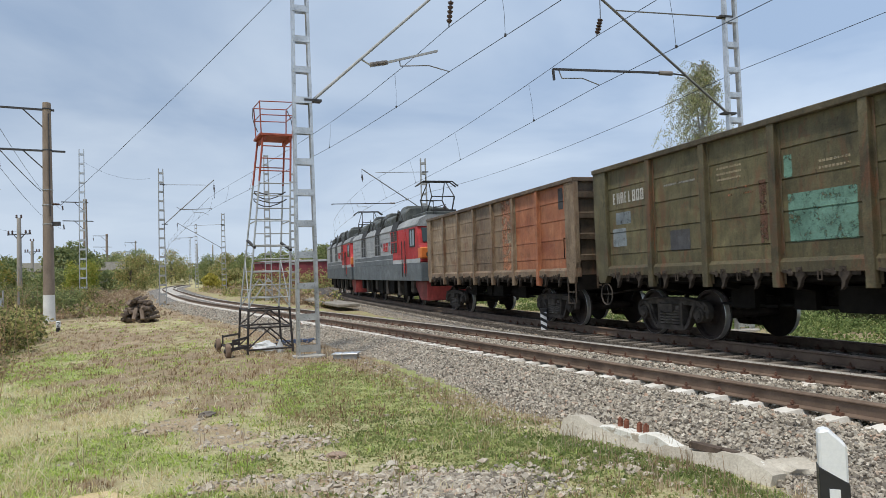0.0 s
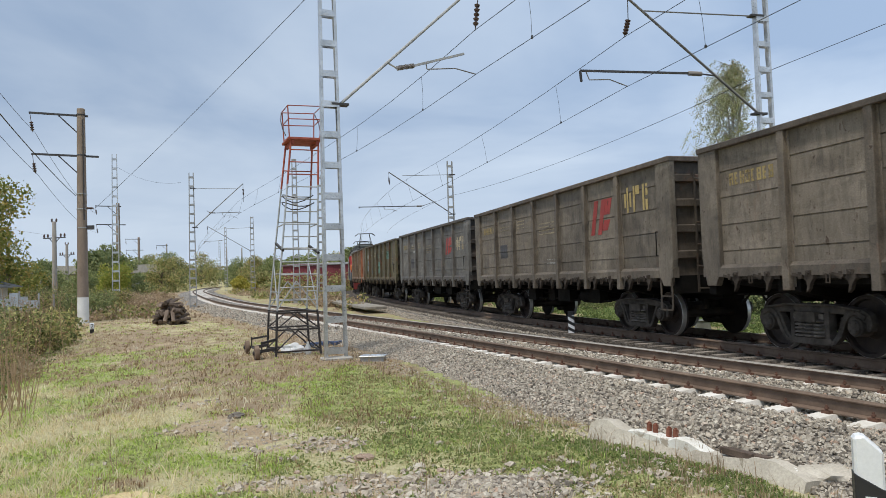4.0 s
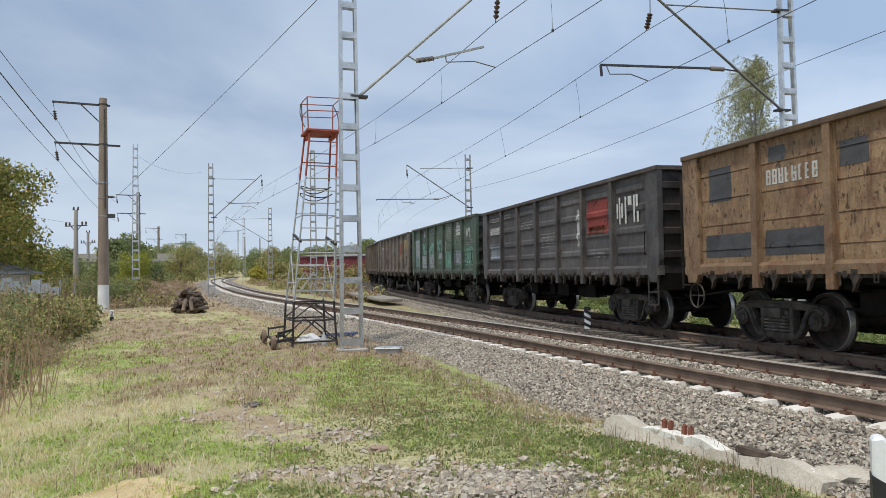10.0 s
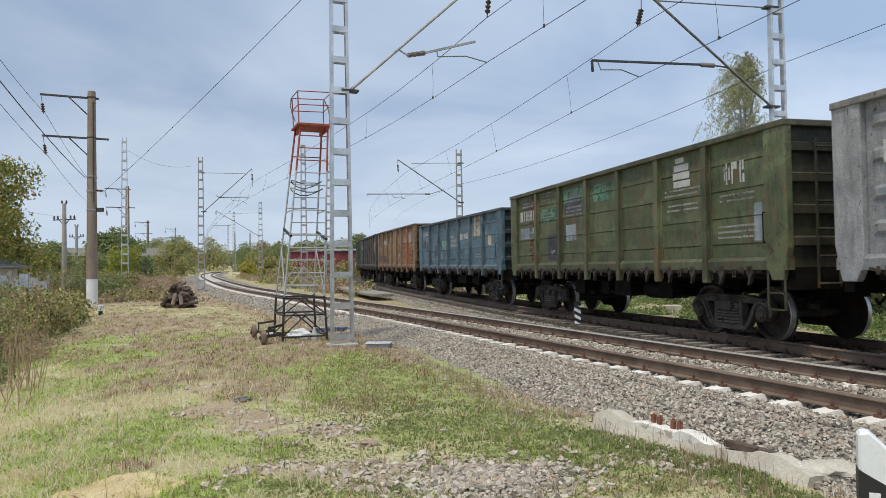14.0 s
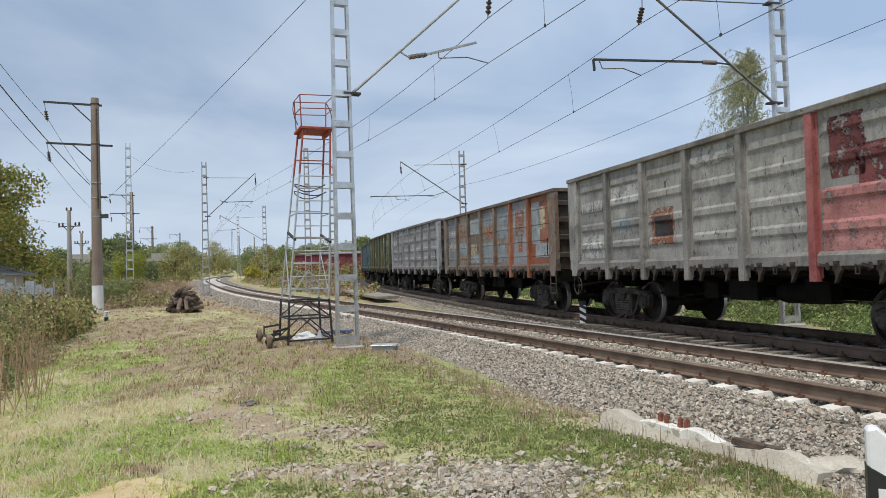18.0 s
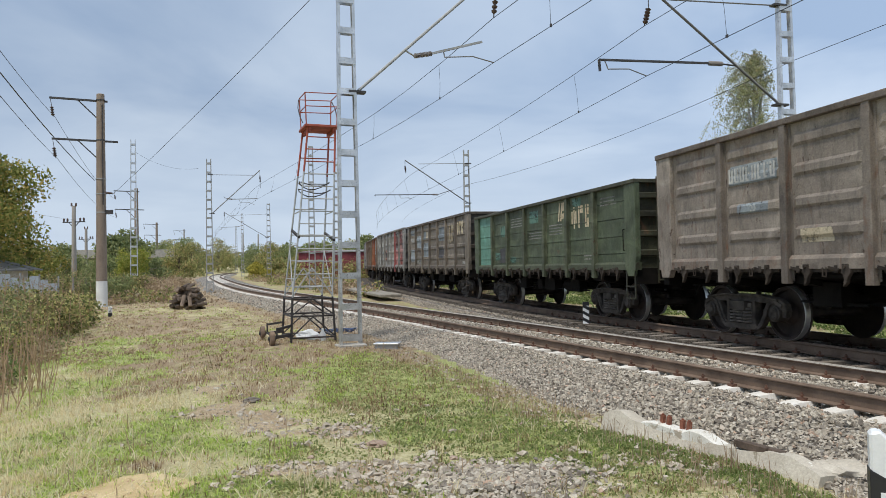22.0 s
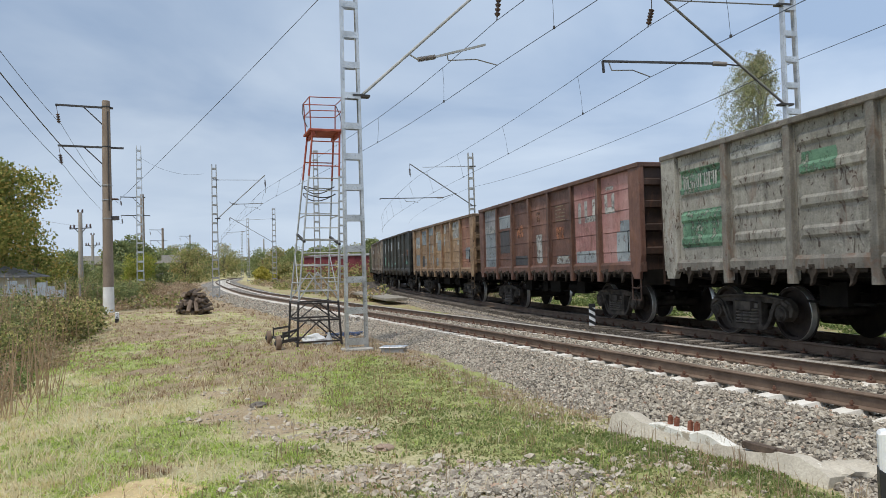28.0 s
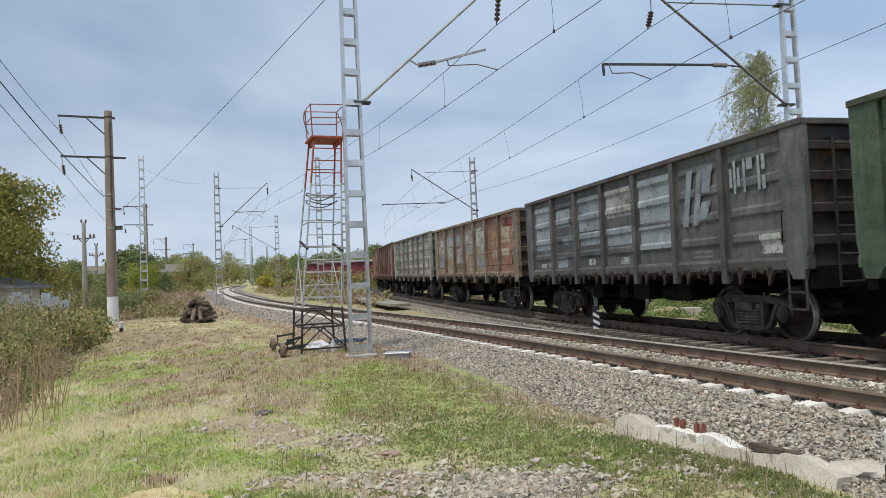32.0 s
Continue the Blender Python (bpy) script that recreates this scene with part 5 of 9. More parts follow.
# panel, from-to across, from-to up, colour (and writing style), wagon by wagon
MARKS = {
    0: "7 75 95 70 95 G;5 42 100 0 100 O;5 70 96 38 52 C",
    1: "1 5 95 63 74 w#;1 12 55 42 54 B;1 0 40 20 38 B;2 30 75 12 30 G;2 20 90 68 72 w=;3 30 75 50 58 O=;3 10 55 66 76 C=;4 4 96 12 46 T;4 0 12 58 74 T;5 82 96 30 86 D;7 30 42 34 80 G;3 84 96 10 60 D;4 50 90 60 66 C=;6 3 96 52 74 T;7 10 60 40 52 C=;5 20 80 70 76 w=",
    2: "1 10 95 66 76 Y#;1 20 90 83 89 w=;2 10 60 20 42 G;2 15 80 66 72 C=;3 5 50 66 76 C=;3 10 40 84 90 C=;4 10 90 48 66 C=;4 50 100 10 18 w=;3 60 95 20 34 w=;6 12 100 42 74 RS;7 14 98 48 72 CL",
    3: "1 10 95 66 76 Y#;2 10 60 25 45 G;2 15 80 66 72 C=;3 5 50 66 76 C=;4 10 90 48 66 C=;4 50 100 10 18 w=;6 5 95 40 78 RS;7 5 92 58 84 YL",
    4: "1 10 95 66 76 Y#;3 5 50 66 76 C=;4 10 90 48 66 C=;6 10 90 40 75 RS;7 5 92 58 84 YL",
    5: "1 10 95 66 76 w#;1 20 90 83 89 w=;1 15 80 48 56 w=;2 10 60 16 38 G;2 15 80 66 72 w=;3 5 50 66 76 C=;3 10 30 82 90 Y=;3 50 95 24 36 w=;4 10 95 52 70 w=;4 50 100 10 18 w=;6 10 90 42 76 RS;7 5 92 58 84 YL",
    6: "1 0 100 6 74 B;1 0 60 6 30 T;2 10 95 36 62 T;2 0 100 4 34 B;3 0 100 38 62 T;3 0 100 4 36 B;3 10 80 84 94 w=;4 0 100 42 66 T;4 30 80 24 36 B;5 5 100 4 38 T;5 0 12 38 60 W;5 20 95 66 90 w=;6 0 100 10 38 B;6 5 20 10 60 T;6 25 75 68 97 WD;6 5 95 62 70 w=;7 0 100 8 44 T;7 25 75 62 80 WL;7 20 90 48 58 w=;2 40 60 76 92 W",
    7: "1 10 95 60 72 w#;1 20 90 82 88 w=;1 10 90 18 40 B;2 10 60 82 90 w=;3 10 85 60 72 w=;4 10 90 30 50 w=;5 80 98 26 74 W;6 5 92 40 82 R;6 10 80 40 50 D;7 5 95 48 78 WL;6 20 80 12 18 w=",
    8: "1 0 100 6 26 G;2 0 100 6 26 G;1 10 60 55 85 G;2 5 95 62 74 w#;3 0 40 66 84 G;4 30 90 10 22 B;6 60 100 52 76 WL;7 0 40 58 82 W;5 20 80 10 30 W;2 10 40 80 92 G;6 0 100 4 56 O;7 0 85 0 44 O;5 60 100 2 30 O",
    9: "1 5 95 74 84 w#;1 12 40 44 62 G;1 50 85 34 54 G;2 52 92 20 46 G;2 8 50 8 14 w=;3 25 75 34 58 T;3 5 30 14 28 B;4 10 80 40 48 B;4 20 90 50 58 B;4 15 60 60 66 B;5 15 90 74 80 w=;5 0 98 54 66 w#;5 30 80 44 48 w=;6 15 75 56 97 C;6 30 80 16 22 w=;7 22 50 38 56 C;3 10 50 84 90 w=",
    10: "1 5 98 62 76 w#;1 20 85 80 88 w=;1 5 90 36 52 B;1 40 62 76 90 G;1 62 92 4 96 D;2 40 92 4 38 G;2 86 100 2 10 W;2 5 96 56 74 E;2 15 80 62 68 w=;2 10 60 84 96 w=;3 20 80 74 86 B;3 10 100 60 76 G;3 5 96 74 92 E;3 12 60 28 48 B;3 15 85 60 70 w=;4 10 90 70 90 E;6 28 72 66 96 WD;6 5 95 58 66 w=;6 10 90 46 52 w=;7 25 75 62 80 WL;7 15 85 46 54 w=;7 10 90 18 28 w=;7 84 100 14 44 B",
    11: "1 20 95 84 92 w=;1 15 95 58 72 w#;1 10 80 22 44 B;2 45 92 6 32 G;2 10 80 56 66 w=;2 10 60 12 20 w=;3 10 80 70 84 w=;3 10 90 40 56 w=;2 60 95 76 92 B;3 0 60 82 96 B;7 10 70 60 68 w=",
    12: "1 5 90 62 72 w#;1 0 100 30 50 W;2 0 100 20 44 B;2 10 70 56 72 O;3 0 100 58 86 B;3 0 60 20 40 C;3 0 100 4 20 B;4 0 100 4 40 B;4 10 90 70 92 B;4 30 100 46 66 O;5 0 100 44 94 B;5 0 60 4 34 B;6 15 75 44 84 O;6 30 60 20 40 O;7 0 50 30 90 B;7 40 80 50 82 C;7 20 100 10 30 B",
    13: "1 10 95 58 70 w#;2 20 70 30 46 B;3 10 75 14 50 O;3 20 70 22 42 G;6 0 100 0 44 P;6 12 60 50 92 M;6 50 90 44 70 M;7 8 46 58 95 M;7 50 92 46 84 M;7 20 60 2 30 R;4 0 100 80 96 W;1 0 100 4 30 W;2 0 100 60 80 W",
    14: "1 5 98 58 70 w#;1 0 90 10 40 B;1 10 90 78 90 B;2 0 85 44 74 B;2 0 90 4 14 W;3 0 100 20 54 B;3 0 45 62 82 B;3 50 90 66 80 C;5 0 100 54 84 B;5 0 70 16 40 G;6 20 100 46 84 uS;7 5 92 62 88 CL;7 60 90 2 8 W",
    15: "2 40 85 4 32 G;2 5 45 10 24 T;2 50 85 54 74 T;3 0 40 4 14 T;3 10 90 66 84 w=;4 15 70 70 90 T;4 10 90 44 54 w=;5 10 80 46 62 w=;5 60 100 66 94 CS;6 5 100 52 84 CL;6 10 50 84 96 T;6 60 95 5 12 w=;7 10 70 76 88 w=",
    16: "2 5 98 60 76 B;2 5 98 62 74 w#;2 20 80 36 44 B;4 10 60 30 52 B;5 10 90 62 80 W=;6 5 100 54 88 WS;7 5 92 60 84 CL;7 10 50 10 22 B;3 10 60 10 20 C",
    17: "1 10 95 58 84 B;1 5 95 50 64 w#;1 0 90 10 38 T;2 25 75 56 76 B;2 10 60 8 20 T;3 10 75 56 84 B;3 20 90 6 18 T;4 10 90 10 18 T;5 15 75 58 80 B;5 20 80 36 42 w=;6 10 90 34 42 w=;7 10 70 12 22 T;7 40 68 34 52 O",
    18: "1 0 100 52 80 B;1 5 95 52 64 w#;1 0 100 6 34 B;2 0 90 58 92 B;2 0 40 4 30 G;2 50 100 6 24 B;3 0 100 78 96 B;3 0 14 20 90 B;3 50 90 36 54 W;4 0 30 58 84 W;4 20 100 40 64 B;4 30 70 66 84 C;4 0 30 6 24 B;5 0 30 76 95 W;5 80 100 26 46 B;5 0 15 50 70 W;6 0 100 62 96 W;6 60 80 48 58 W;7 40 100 18 40 B;3 60 100 10 30 B;6 80 100 30 50 W",
    19: "1 5 95 0 70 B;1 5 95 58 70 W#;2 0 100 62 82 B;2 5 80 22 58 G;3 0 90 2 16 G;3 15 60 44 62 O;4 25 60 4 44 W;4 30 50 60 76 D;5 20 70 56 78 Y=;5 20 90 2 12 W;5 20 60 34 50 O;6 0 100 2 16 B;6 14 27 50 75 W;6 44 56 54 76 W;6 80 92 56 76 W;6 44 92 50 57 W;7 8 19 60 78 W;7 36 47 60 78 W;7 8 47 56 63 W;7 14 44 82 86 W;7 52 100 2 34 B;7 66 100 34 46 B",
    20: "1 0 100 62 84 E;1 10 95 66 78 W#;1 0 100 12 46 E;3 5 60 60 76 E;7 5 95 64 94 W=;7 60 92 8 18 C;2 0 100 80 94 W;4 0 100 50 60 W",
    21: "6 4 50 34 46 O;6 40 96 26 40 C;7 0 60 28 40 C;7 30 80 8 22 O;1 10 95 62 76 w#;1 0 100 44 60 W;1 0 80 14 40 B;2 0 100 60 80 B;2 10 70 34 54 W;3 0 60 56 80 B;3 10 90 20 50 W;4 0 100 40 80 W;5 0 60 50 86 W;5 50 100 40 80 W;5 20 60 10 30 B;6 40 100 44 72 YL;7 0 70 50 76 C;7 50 100 76 92 R;7 20 60 78 94 D;2 0 100 4 16 C",
    22: "1 6 96 28 90 B;1 30 60 3 9 W;1 76 100 4 10 W;2 6 78 56 80 B;2 40 94 32 42 B;2 2 60 2 16 B;3 0 98 46 88 B;3 4 98 28 44 B;3 40 68 3 11 W;4 0 100 56 88 W;4 0 100 24 44 B;5 0 100 44 90 B;5 0 100 16 40 B;6 10 100 34 86 BS;7 5 92 56 84 BL;7 60 100 4 20 W;6 30 80 4 10 w=;4 50 80 2 10 W",
    23: "1 10 90 58 72 w#;2 20 80 40 60 T;3 10 80 60 80 E",
}
WORDS = {2: ((1, 74, 46, "20", 0.22), (2, 26, 70, "75.0Т", 0.15), (2, 48, 55, "120 КМ/Ч", 0.15)), 10: ((1, 74, 44, "20", 0.2), (2, 60, 12, "24Т", 0.16)), 16: ((2, 46, 37, "20", 0.16),)}


def lettering(wagon, kind, lift, p, u, z, text, size):
    """Painted words that one can read, in the built-in letters."""
    cu = bpy.data.curves.new("lettering", "FONT")
    cu.body, cu.size, cu.extrude = text, size, 0.002
    ob = bpy.data.objects.new("lettering", cu)
    me = bpy.data.meshes.new_from_object(ob)
    bpy.data.objects.remove(ob)
    me.materials.clear()
    me.materials.append(LETTERS["W"])
    x = -POSTS[0] - (p - 1) * 11.96 / 7 - 11.96 / 7 * (0.1 + 0.008 * u)
    h = P_LOW + (P_HIGH - P_LOW) * z / 100
    y = YI + max(swell(kind, h + q) for q in (0.0, 0.1, 0.2)) + 0.006
    part("lettering", me, None, wagon, "white painted letters", m=lift @ Matrix(((-1, 0, 0, x), (0, 0, 1, y), (0, 1, 0, h), (0, 0, 0, 1))))


for i, (kind, a, b_, words) in enumerate(FLEET):
    a, b_ = dim(a, 0.98), dim(b_, 1.08)
    side = paint("wagon_paint_%d" % i, a, b_, rust_at=RUSTY.get(i, 0.68), grime=0.6, scars=SCARRED.get(i, 0.66))
    posts = paint("wagon_post_paint_%d" % i, tuple((0.48 if i == 20 else 0.66) * q + 0.012 * r for q, r in zip(a, (1.0, 0.7, 0.5))), tuple((0.55 if i == 20 else 0.70) * q + 0.016 * r for q, r in zip(b_, (1.0, 0.7, 0.5))), rust_at=RUSTY.get(i, 0.68) - 0.03)
    rim = paint("wagon_rim_paint_%d" % i, tuple(0.42 * q + 0.02 * r for q, r in zip(a, (1.0, 0.6, 0.4))), tuple(0.50 * q + 0.035 * r for q, r in zip(b_, (1.0, 0.6, 0.4))), rust_at=0.66)
    tall = TALL.get(i, 0.0)
    # Side paint darkened, plus rust brown: the shade between wagons put into the colour.
    ends = paint("wagon_end_shade_paint_%d" % i, tuple(0.20 * q + 0.10 * r for q, r in zip(a, (0.10, 0.06, 0.04))), tuple(0.30 * q + 0.14 * r for q, r in zip(b_, (0.14, 0.09, 0.06))), rust_at=0.62)
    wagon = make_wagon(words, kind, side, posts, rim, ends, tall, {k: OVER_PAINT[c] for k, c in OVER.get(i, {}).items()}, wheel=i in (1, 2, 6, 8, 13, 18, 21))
    lift = pose(0, 0, -1.3 * tall) @ Matrix.Diagonal((1, 1, 1 + tall, 1))
    for q in MARKS[i].split(";"):
        p, u0, u1, z0, z1, ink = q.split()
        args = (wagon, kind, lift, int(p), float(u0), float(u1), float(z0), float(z1), ink[0])
        if len(ink) > 1:
            strokes(*args[:-1], {"w=": "v", "W=": "v", "C=": "u", "Y=": "u"}.get(ink, ink[0]), ink[1])
        else:
            mark(*args)
    WAGONS.append(wagon)
    for p, u, z, text, size in WORDS.get(i, ()):
        lettering(wagon, kind, lift, p, u, z, text, size)

# ---- masts, brackets and overhead wires ----
M_ZINC = plain("galvanised_steel", (0.44, 0.45, 0.45), (0.72, 0.73, 0.74), 3.0, 0.36, 0.7, 40, 0.12, spots=(0.38, 0.37, 0.35), spot_at=0.66)
M_DULLZINC = plain("weathered_grey_steel", (0.30, 0.30, 0.29), (0.46, 0.46, 0.45), 3.0, 0.6, 0.3, 40, 0.12)
M_DARKSTEEL = plain("dark_painted_steel", (0.035, 0.033, 0.035), (0.09, 0.085, 0.085), 4.0, 0.6, 0.3, 50, 0.2)
M_ARM = plain("bracket_steel", (0.16, 0.155, 0.15), (0.30, 0.29, 0.28), 4.0, 0.55, 0.4, 50, 0.15)
M_INSULATOR = plain("brown_porcelain", (0.055, 0.03, 0.025), (0.10, 0.06, 0.05), 8.0, 0.3, 0, 60, 0.05)
M_PALEINS = plain("grey_polymer_insulator", (0.22, 0.20, 0.19), (0.33, 0.30, 0.28), 8.0, 0.5, 0, 60, 0.05)
M_WIRE = plain("dark_wire", (0.03, 0.03, 0.032), (0.06, 0.06, 0.062), 4.0, 0.5, 0.5, 50, 0.0)
M_POLE = plain("brown_concrete_pole", (0.20, 0.15, 0.115), (0.32, 0.255, 0.20), 1.5, 0.9, 0, 40, 0.4, spots=(0.11, 0.08, 0.065), spot_at=0.62, stretch=(1, 1, 0.3))
M_GREYPOLE = plain("grey_concrete_pole", (0.22, 0.20, 0.175), (0.36, 0.335, 0.30), 1.5, 0.9, 0, 40, 0.3, stretch=(1, 1, 0.3))
M_LIME = plain("whitewash", (0.66, 0.66, 0.65), (0.82, 0.82, 0.80), 2.0, 0.9, 0, 30, 0.3, spots=(0.5, 0.48, 0.44), spot_at=0.64)
M_LIGHTCONC = plain("weathered_concrete", (0.30, 0.285, 0.255), (0.47, 0.445, 0.40), 3.0, 0.92, 0, 40, 0.4, spots=(0.3, 0.27, 0.23), spot_at=0.62)


def make_mast(x, y, turn, height, foot_w, top_w, material, label, pitch=0.69, z0=None):
    """A steel overhead-line mast: two channel legs that draw together, joined by batten plates."""
    z = ground_z(x, y) if z0 is None else z0
    base = thing("overhead_line_mast", label, "railway mast", "overhead line masts", m=pose(x, y, z - 0.05, 0, 0, turn))
    for sg in (-1, 1):
        bm = bmesh.new()
        a0, a1 = sg * foot_w / 2, sg * top_w / 2
        lw = 0.062
        ring = ((0, -0.075), (lw, -0.075), (lw, -0.063), (0.012, -0.063), (0.012, 0.063), (lw, 0.063), (lw, 0.075), (0, 0.075))
        lo, hi = ([bm.verts.new((c - sg * q, w, zz)) for q, w in ring] for zz, c in ((0.0, a0), (height, a1)))
        for k in range(8):
            bm.faces.new((lo[k], lo[(k + 1) % 8], hi[(k + 1) % 8], hi[k]))
        bm.faces.new(lo); bm.faces.new(hi)
        bmesh.ops.recalc_face_normals(bm, faces=bm.faces)
        part("leg", bm, material, base)
    k = 0.12
    while k < height:
        w = foot_w + (top_w - foot_w) * k / height
        for yy in (-0.081, 0.081):
            bm = bmesh.new()
            bm_box(bm, -w / 2 + 0.012, yy - 0.005, k, w / 2 - 0.012, yy + 0.005, k + 0.14)
            part("batten_plate", bm, material, base)
        k += pitch
    bm = bmesh.new()
    bm_box(bm, -foot_w / 2 - 0.08, -0.2, -0.1, foot_w / 2 + 0.08, 0.2, 0.05)
    part("footing", bm, M_LIGHTCONC, base, "weathered concrete footing", bevel=0.02)
    return base


def insulator(bm, a, b, r, sheds):
    """One turned body of sheds on a core, from a to b."""
    a, b = Vector(a), Vector(b)
    h = (b - a).length
    prof = [(r * 0.3, 0.0)]
    for i in range(sheds):
        z = h * (i + 0.2) / sheds
        prof += [(r * 0.45, z), (r, z + h / sheds * 0.12), (r * 0.75, z + h / sheds * 0.5), (r * 0.45, z + h / sheds * 0.55)]
    prof.append((r * 0.3, h))
    old = set(bm.verts)
    bm_lathe(bm, prof, "z", n=12)
    m = Matrix.Translation(a) @ (b - a).to_track_quat("Z", "Y").to_matrix().to_4x4()
    for v in bm.verts:
        if v not in old:
            v.co = m @ v.co


def bracket(owner, line, s, D, detail=True):
    """A bracket on its mast, from a table of (distance from the track's centre, height over rail) of its joints."""
    inv = owner.matrix_basis.inverted()

    def P(q):
        return inv @ line.at(s, q[0], q[1])[0]
    bm = bmesh.new()
    bm_rod(bm, P(D["heel"]), P(D["tip"]), 0.034, n=8)
    part("bracket_arm", bm, D.get("arm_mat", M_ARM), owner)
    bm = bmesh.new()
    bm_rod(bm, P(D["stay"][0]), P(D["stay"][1]), 0.018, n=6)
    part("stay_rod", bm, M_ARM, owner)
    for q in (D["heel"], D["stay"][0]):
        bm = bmesh.new()
        p = P(q)
        bm_box(bm, p.x - 0.2, p.y - 0.10, p.z - 0.025, p.x + 0.2, p.y + 0.10, p.z + 0.025)
        part("mast_clamp", bm, M_DARKSTEEL, owner)
    bm = bmesh.new()
    insulator(bm, P(D["hang"][0]), P(D["hang"][1]), 0.075, 5)
    part("suspension_insulator", bm, M_INSULATOR, owner, "brown suspension insulator")
    bm = bmesh.new()
    bm_rod(bm, P(D["tip"]), P(D["hang"][0]), 0.012, n=6)
    part("hanger", bm, M_DARKSTEEL, owner)
    bm = bmesh.new()
    bm_rod(bm, P(D["hang"][1]), P(D["mess"]), 0.014, n=6)
    part("hanger", bm, M_DARKSTEEL, owner)
    bm = bmesh.new()
    insulator(bm, P(D["rod"][1]), P(D["rod"][2]), 0.062, 14)
    part("rod_insulator", bm, M_PALEINS, owner, "grey rod insulator")
    bm = bmesh.new()
    bm_rod(bm, P(D["rod"][0]), P(D["rod"][1]), 0.02, n=6)
    bm_bar(bm, P(D["rod"][2]), P(D["rod"][3]), 0.05, 0.05)
    if len(D["rod"]) > 4:
        bm_bar(bm, P(D["rod"][3]), P(D["rod"][4]), 0.05, 0.05)
    part("steady_tube", bm, D.get("rod_mat", M_ARM), owner)
    bm = bmesh.new()
    for a, b in zip(D["reg"], D["reg"][1:]):
        bm_rod(bm, P(a), P(b), 0.014, n=6)
    part("registration_arm", bm, M_ARM, owner)


def turn_of(line, s):
    return -math.degrees(line.at(s)[1])


# the mast beside the ladder tower
A1 = dict(heel=(-3.64, 5.43), tip=(0.0, 8.74), stay=((-3.75, 8.75), (-0.1, 8.72)), hang=((-0.09, 8.17), (-0.16, 7.60)), mess=(-0.17, 7.50),
          rod=((-2.47, 6.50), (-2.24, 6.38), (-1.80, 6.48), (-0.50, 6.88)), reg=((-1.50, 6.56), (-1.48, 6.42), (-0.75, 6.50), (-0.19, 6.40)), arm_mat=M_DULLZINC, rod_mat=M_DULLZINC)
mast_a = make_mast(-2.0, 16.12, turn_of(NEAR, 15.9), 11.0, 0.51, 0.34, M_ZINC, "bright galvanised two-legged overhead line mast by the near track", z0=-0.24)
bracket(mast_a, NEAR, 15.9, A1)
# the mast beyond the train
A2 = dict(heel=(3.44, 5.54), tip=(-0.35, 8.42), stay=((3.48, 8.20), (0.10, 8.12)), hang=((-0.36, 7.86), (-0.47, 7.46)), mess=(-0.49, 7.40),
          rod=((2.15, 6.52), (1.72, 6.55), (1.32, 6.55), (-1.76, 6.48), (-1.74, 6.20)), reg=((-1.60, 6.46), (-1.52, 6.26), (-0.95, 6.29), (-0.47, 6.14)), arm_mat=M_ARM, rod_mat=M_DARKSTEEL)
p, a = FAR.at(16.15, 3.64)
mast_b = make_mast(p.x, p.y, turn_of(FAR, 16.15), 11.0, 0.54, 0.37, M_ZINC, "galvanised two-legged overhead line mast beyond the train", z0=-0.30)
bracket(mast_b, FAR, 16.15, A2)
A3 = dict(A2, tip=(-0.80, 8.35), hang=((-0.80, 8.0), (-0.77, 7.60)), mess=(-0.76, 7.50), rod=((2.3, 6.4), (1.36, 6.10), (1.0, 6.10), (-2.82, 6.06), (-2.80, 5.98)), reg=((-1.2, 6.05), (-1.1, 5.86), (-0.6, 5.88), (-0.3, 5.78)))
p, a = FAR.at(46.2, 3.35)
mast_c = make_mast(p.x, p.y, turn_of(FAR, 46.2), 9.5, 0.52, 0.38, M_DULLZINC, "grey two-legged overhead line mast where the train bends away", z0=rise(p.y) - 0.35)
bracket(mast_c, FAR, 46.2, A3)
mast_d = make_mast(-17.25, 54.33, turn_of(NEAR, 56.9), 10.2, 0.55, 0.36, M_DULLZINC, "grey two-legged mast with a long bracket over the bend")
s_d = 57.0
A4 = dict(heel=(-3.35, 5.62), tip=(1.1, 9.0), stay=((-3.45, 8.55), (0.6, 8.60)), hang=((1.1, 8.6), (1.12, 8.1)), mess=(1.12, 7.6),
          rod=((-1.6, 6.9), (-1.4, 6.75), (-1.0, 6.72), (0.9, 6.80)), reg=((-0.5, 6.72), (-0.4, 6.5), (0.3, 6.5), (0.7, 6.3)))
o = offset_of(-17.25, 54.33)
A4["heel"], A4["stay"] = (o + 0.2, 5.62), ((o + 0.1, 8.55), (0.6, 8.60))
bracket(mast_d, NEAR, s_d, A4)
A5 = dict(heel=(4.7, 5.2), tip=(0.6, 8.4), stay=((4.8, 8.2), (1.4, 8.0)), hang=((0.6, 8.3), (0.62, 7.9)), mess=(0.62, 7.4),
          rod=((2.6, 6.7), (2.4, 6.6), (2.0, 6.55), (0.2, 6.5)), reg=((0.9, 6.5), (0.8, 6.3), (0.4, 6.3), (0.1, 6.2)))
mast_e = make_mast(-21.77, 92.47, turn_of(NEAR, 94), 10.0, 0.6, 0.40, M_DULLZINC, "grey two-legged mast on the outside of the bend")
o = offset_of(-21.77, 92.47)
A5["heel"], A5["stay"] = (o - 0.2, 5.2), ((o - 0.1, 8.2), (1.4, 8.0))
bracket(mast_e, NEAR, 94.5, A5)
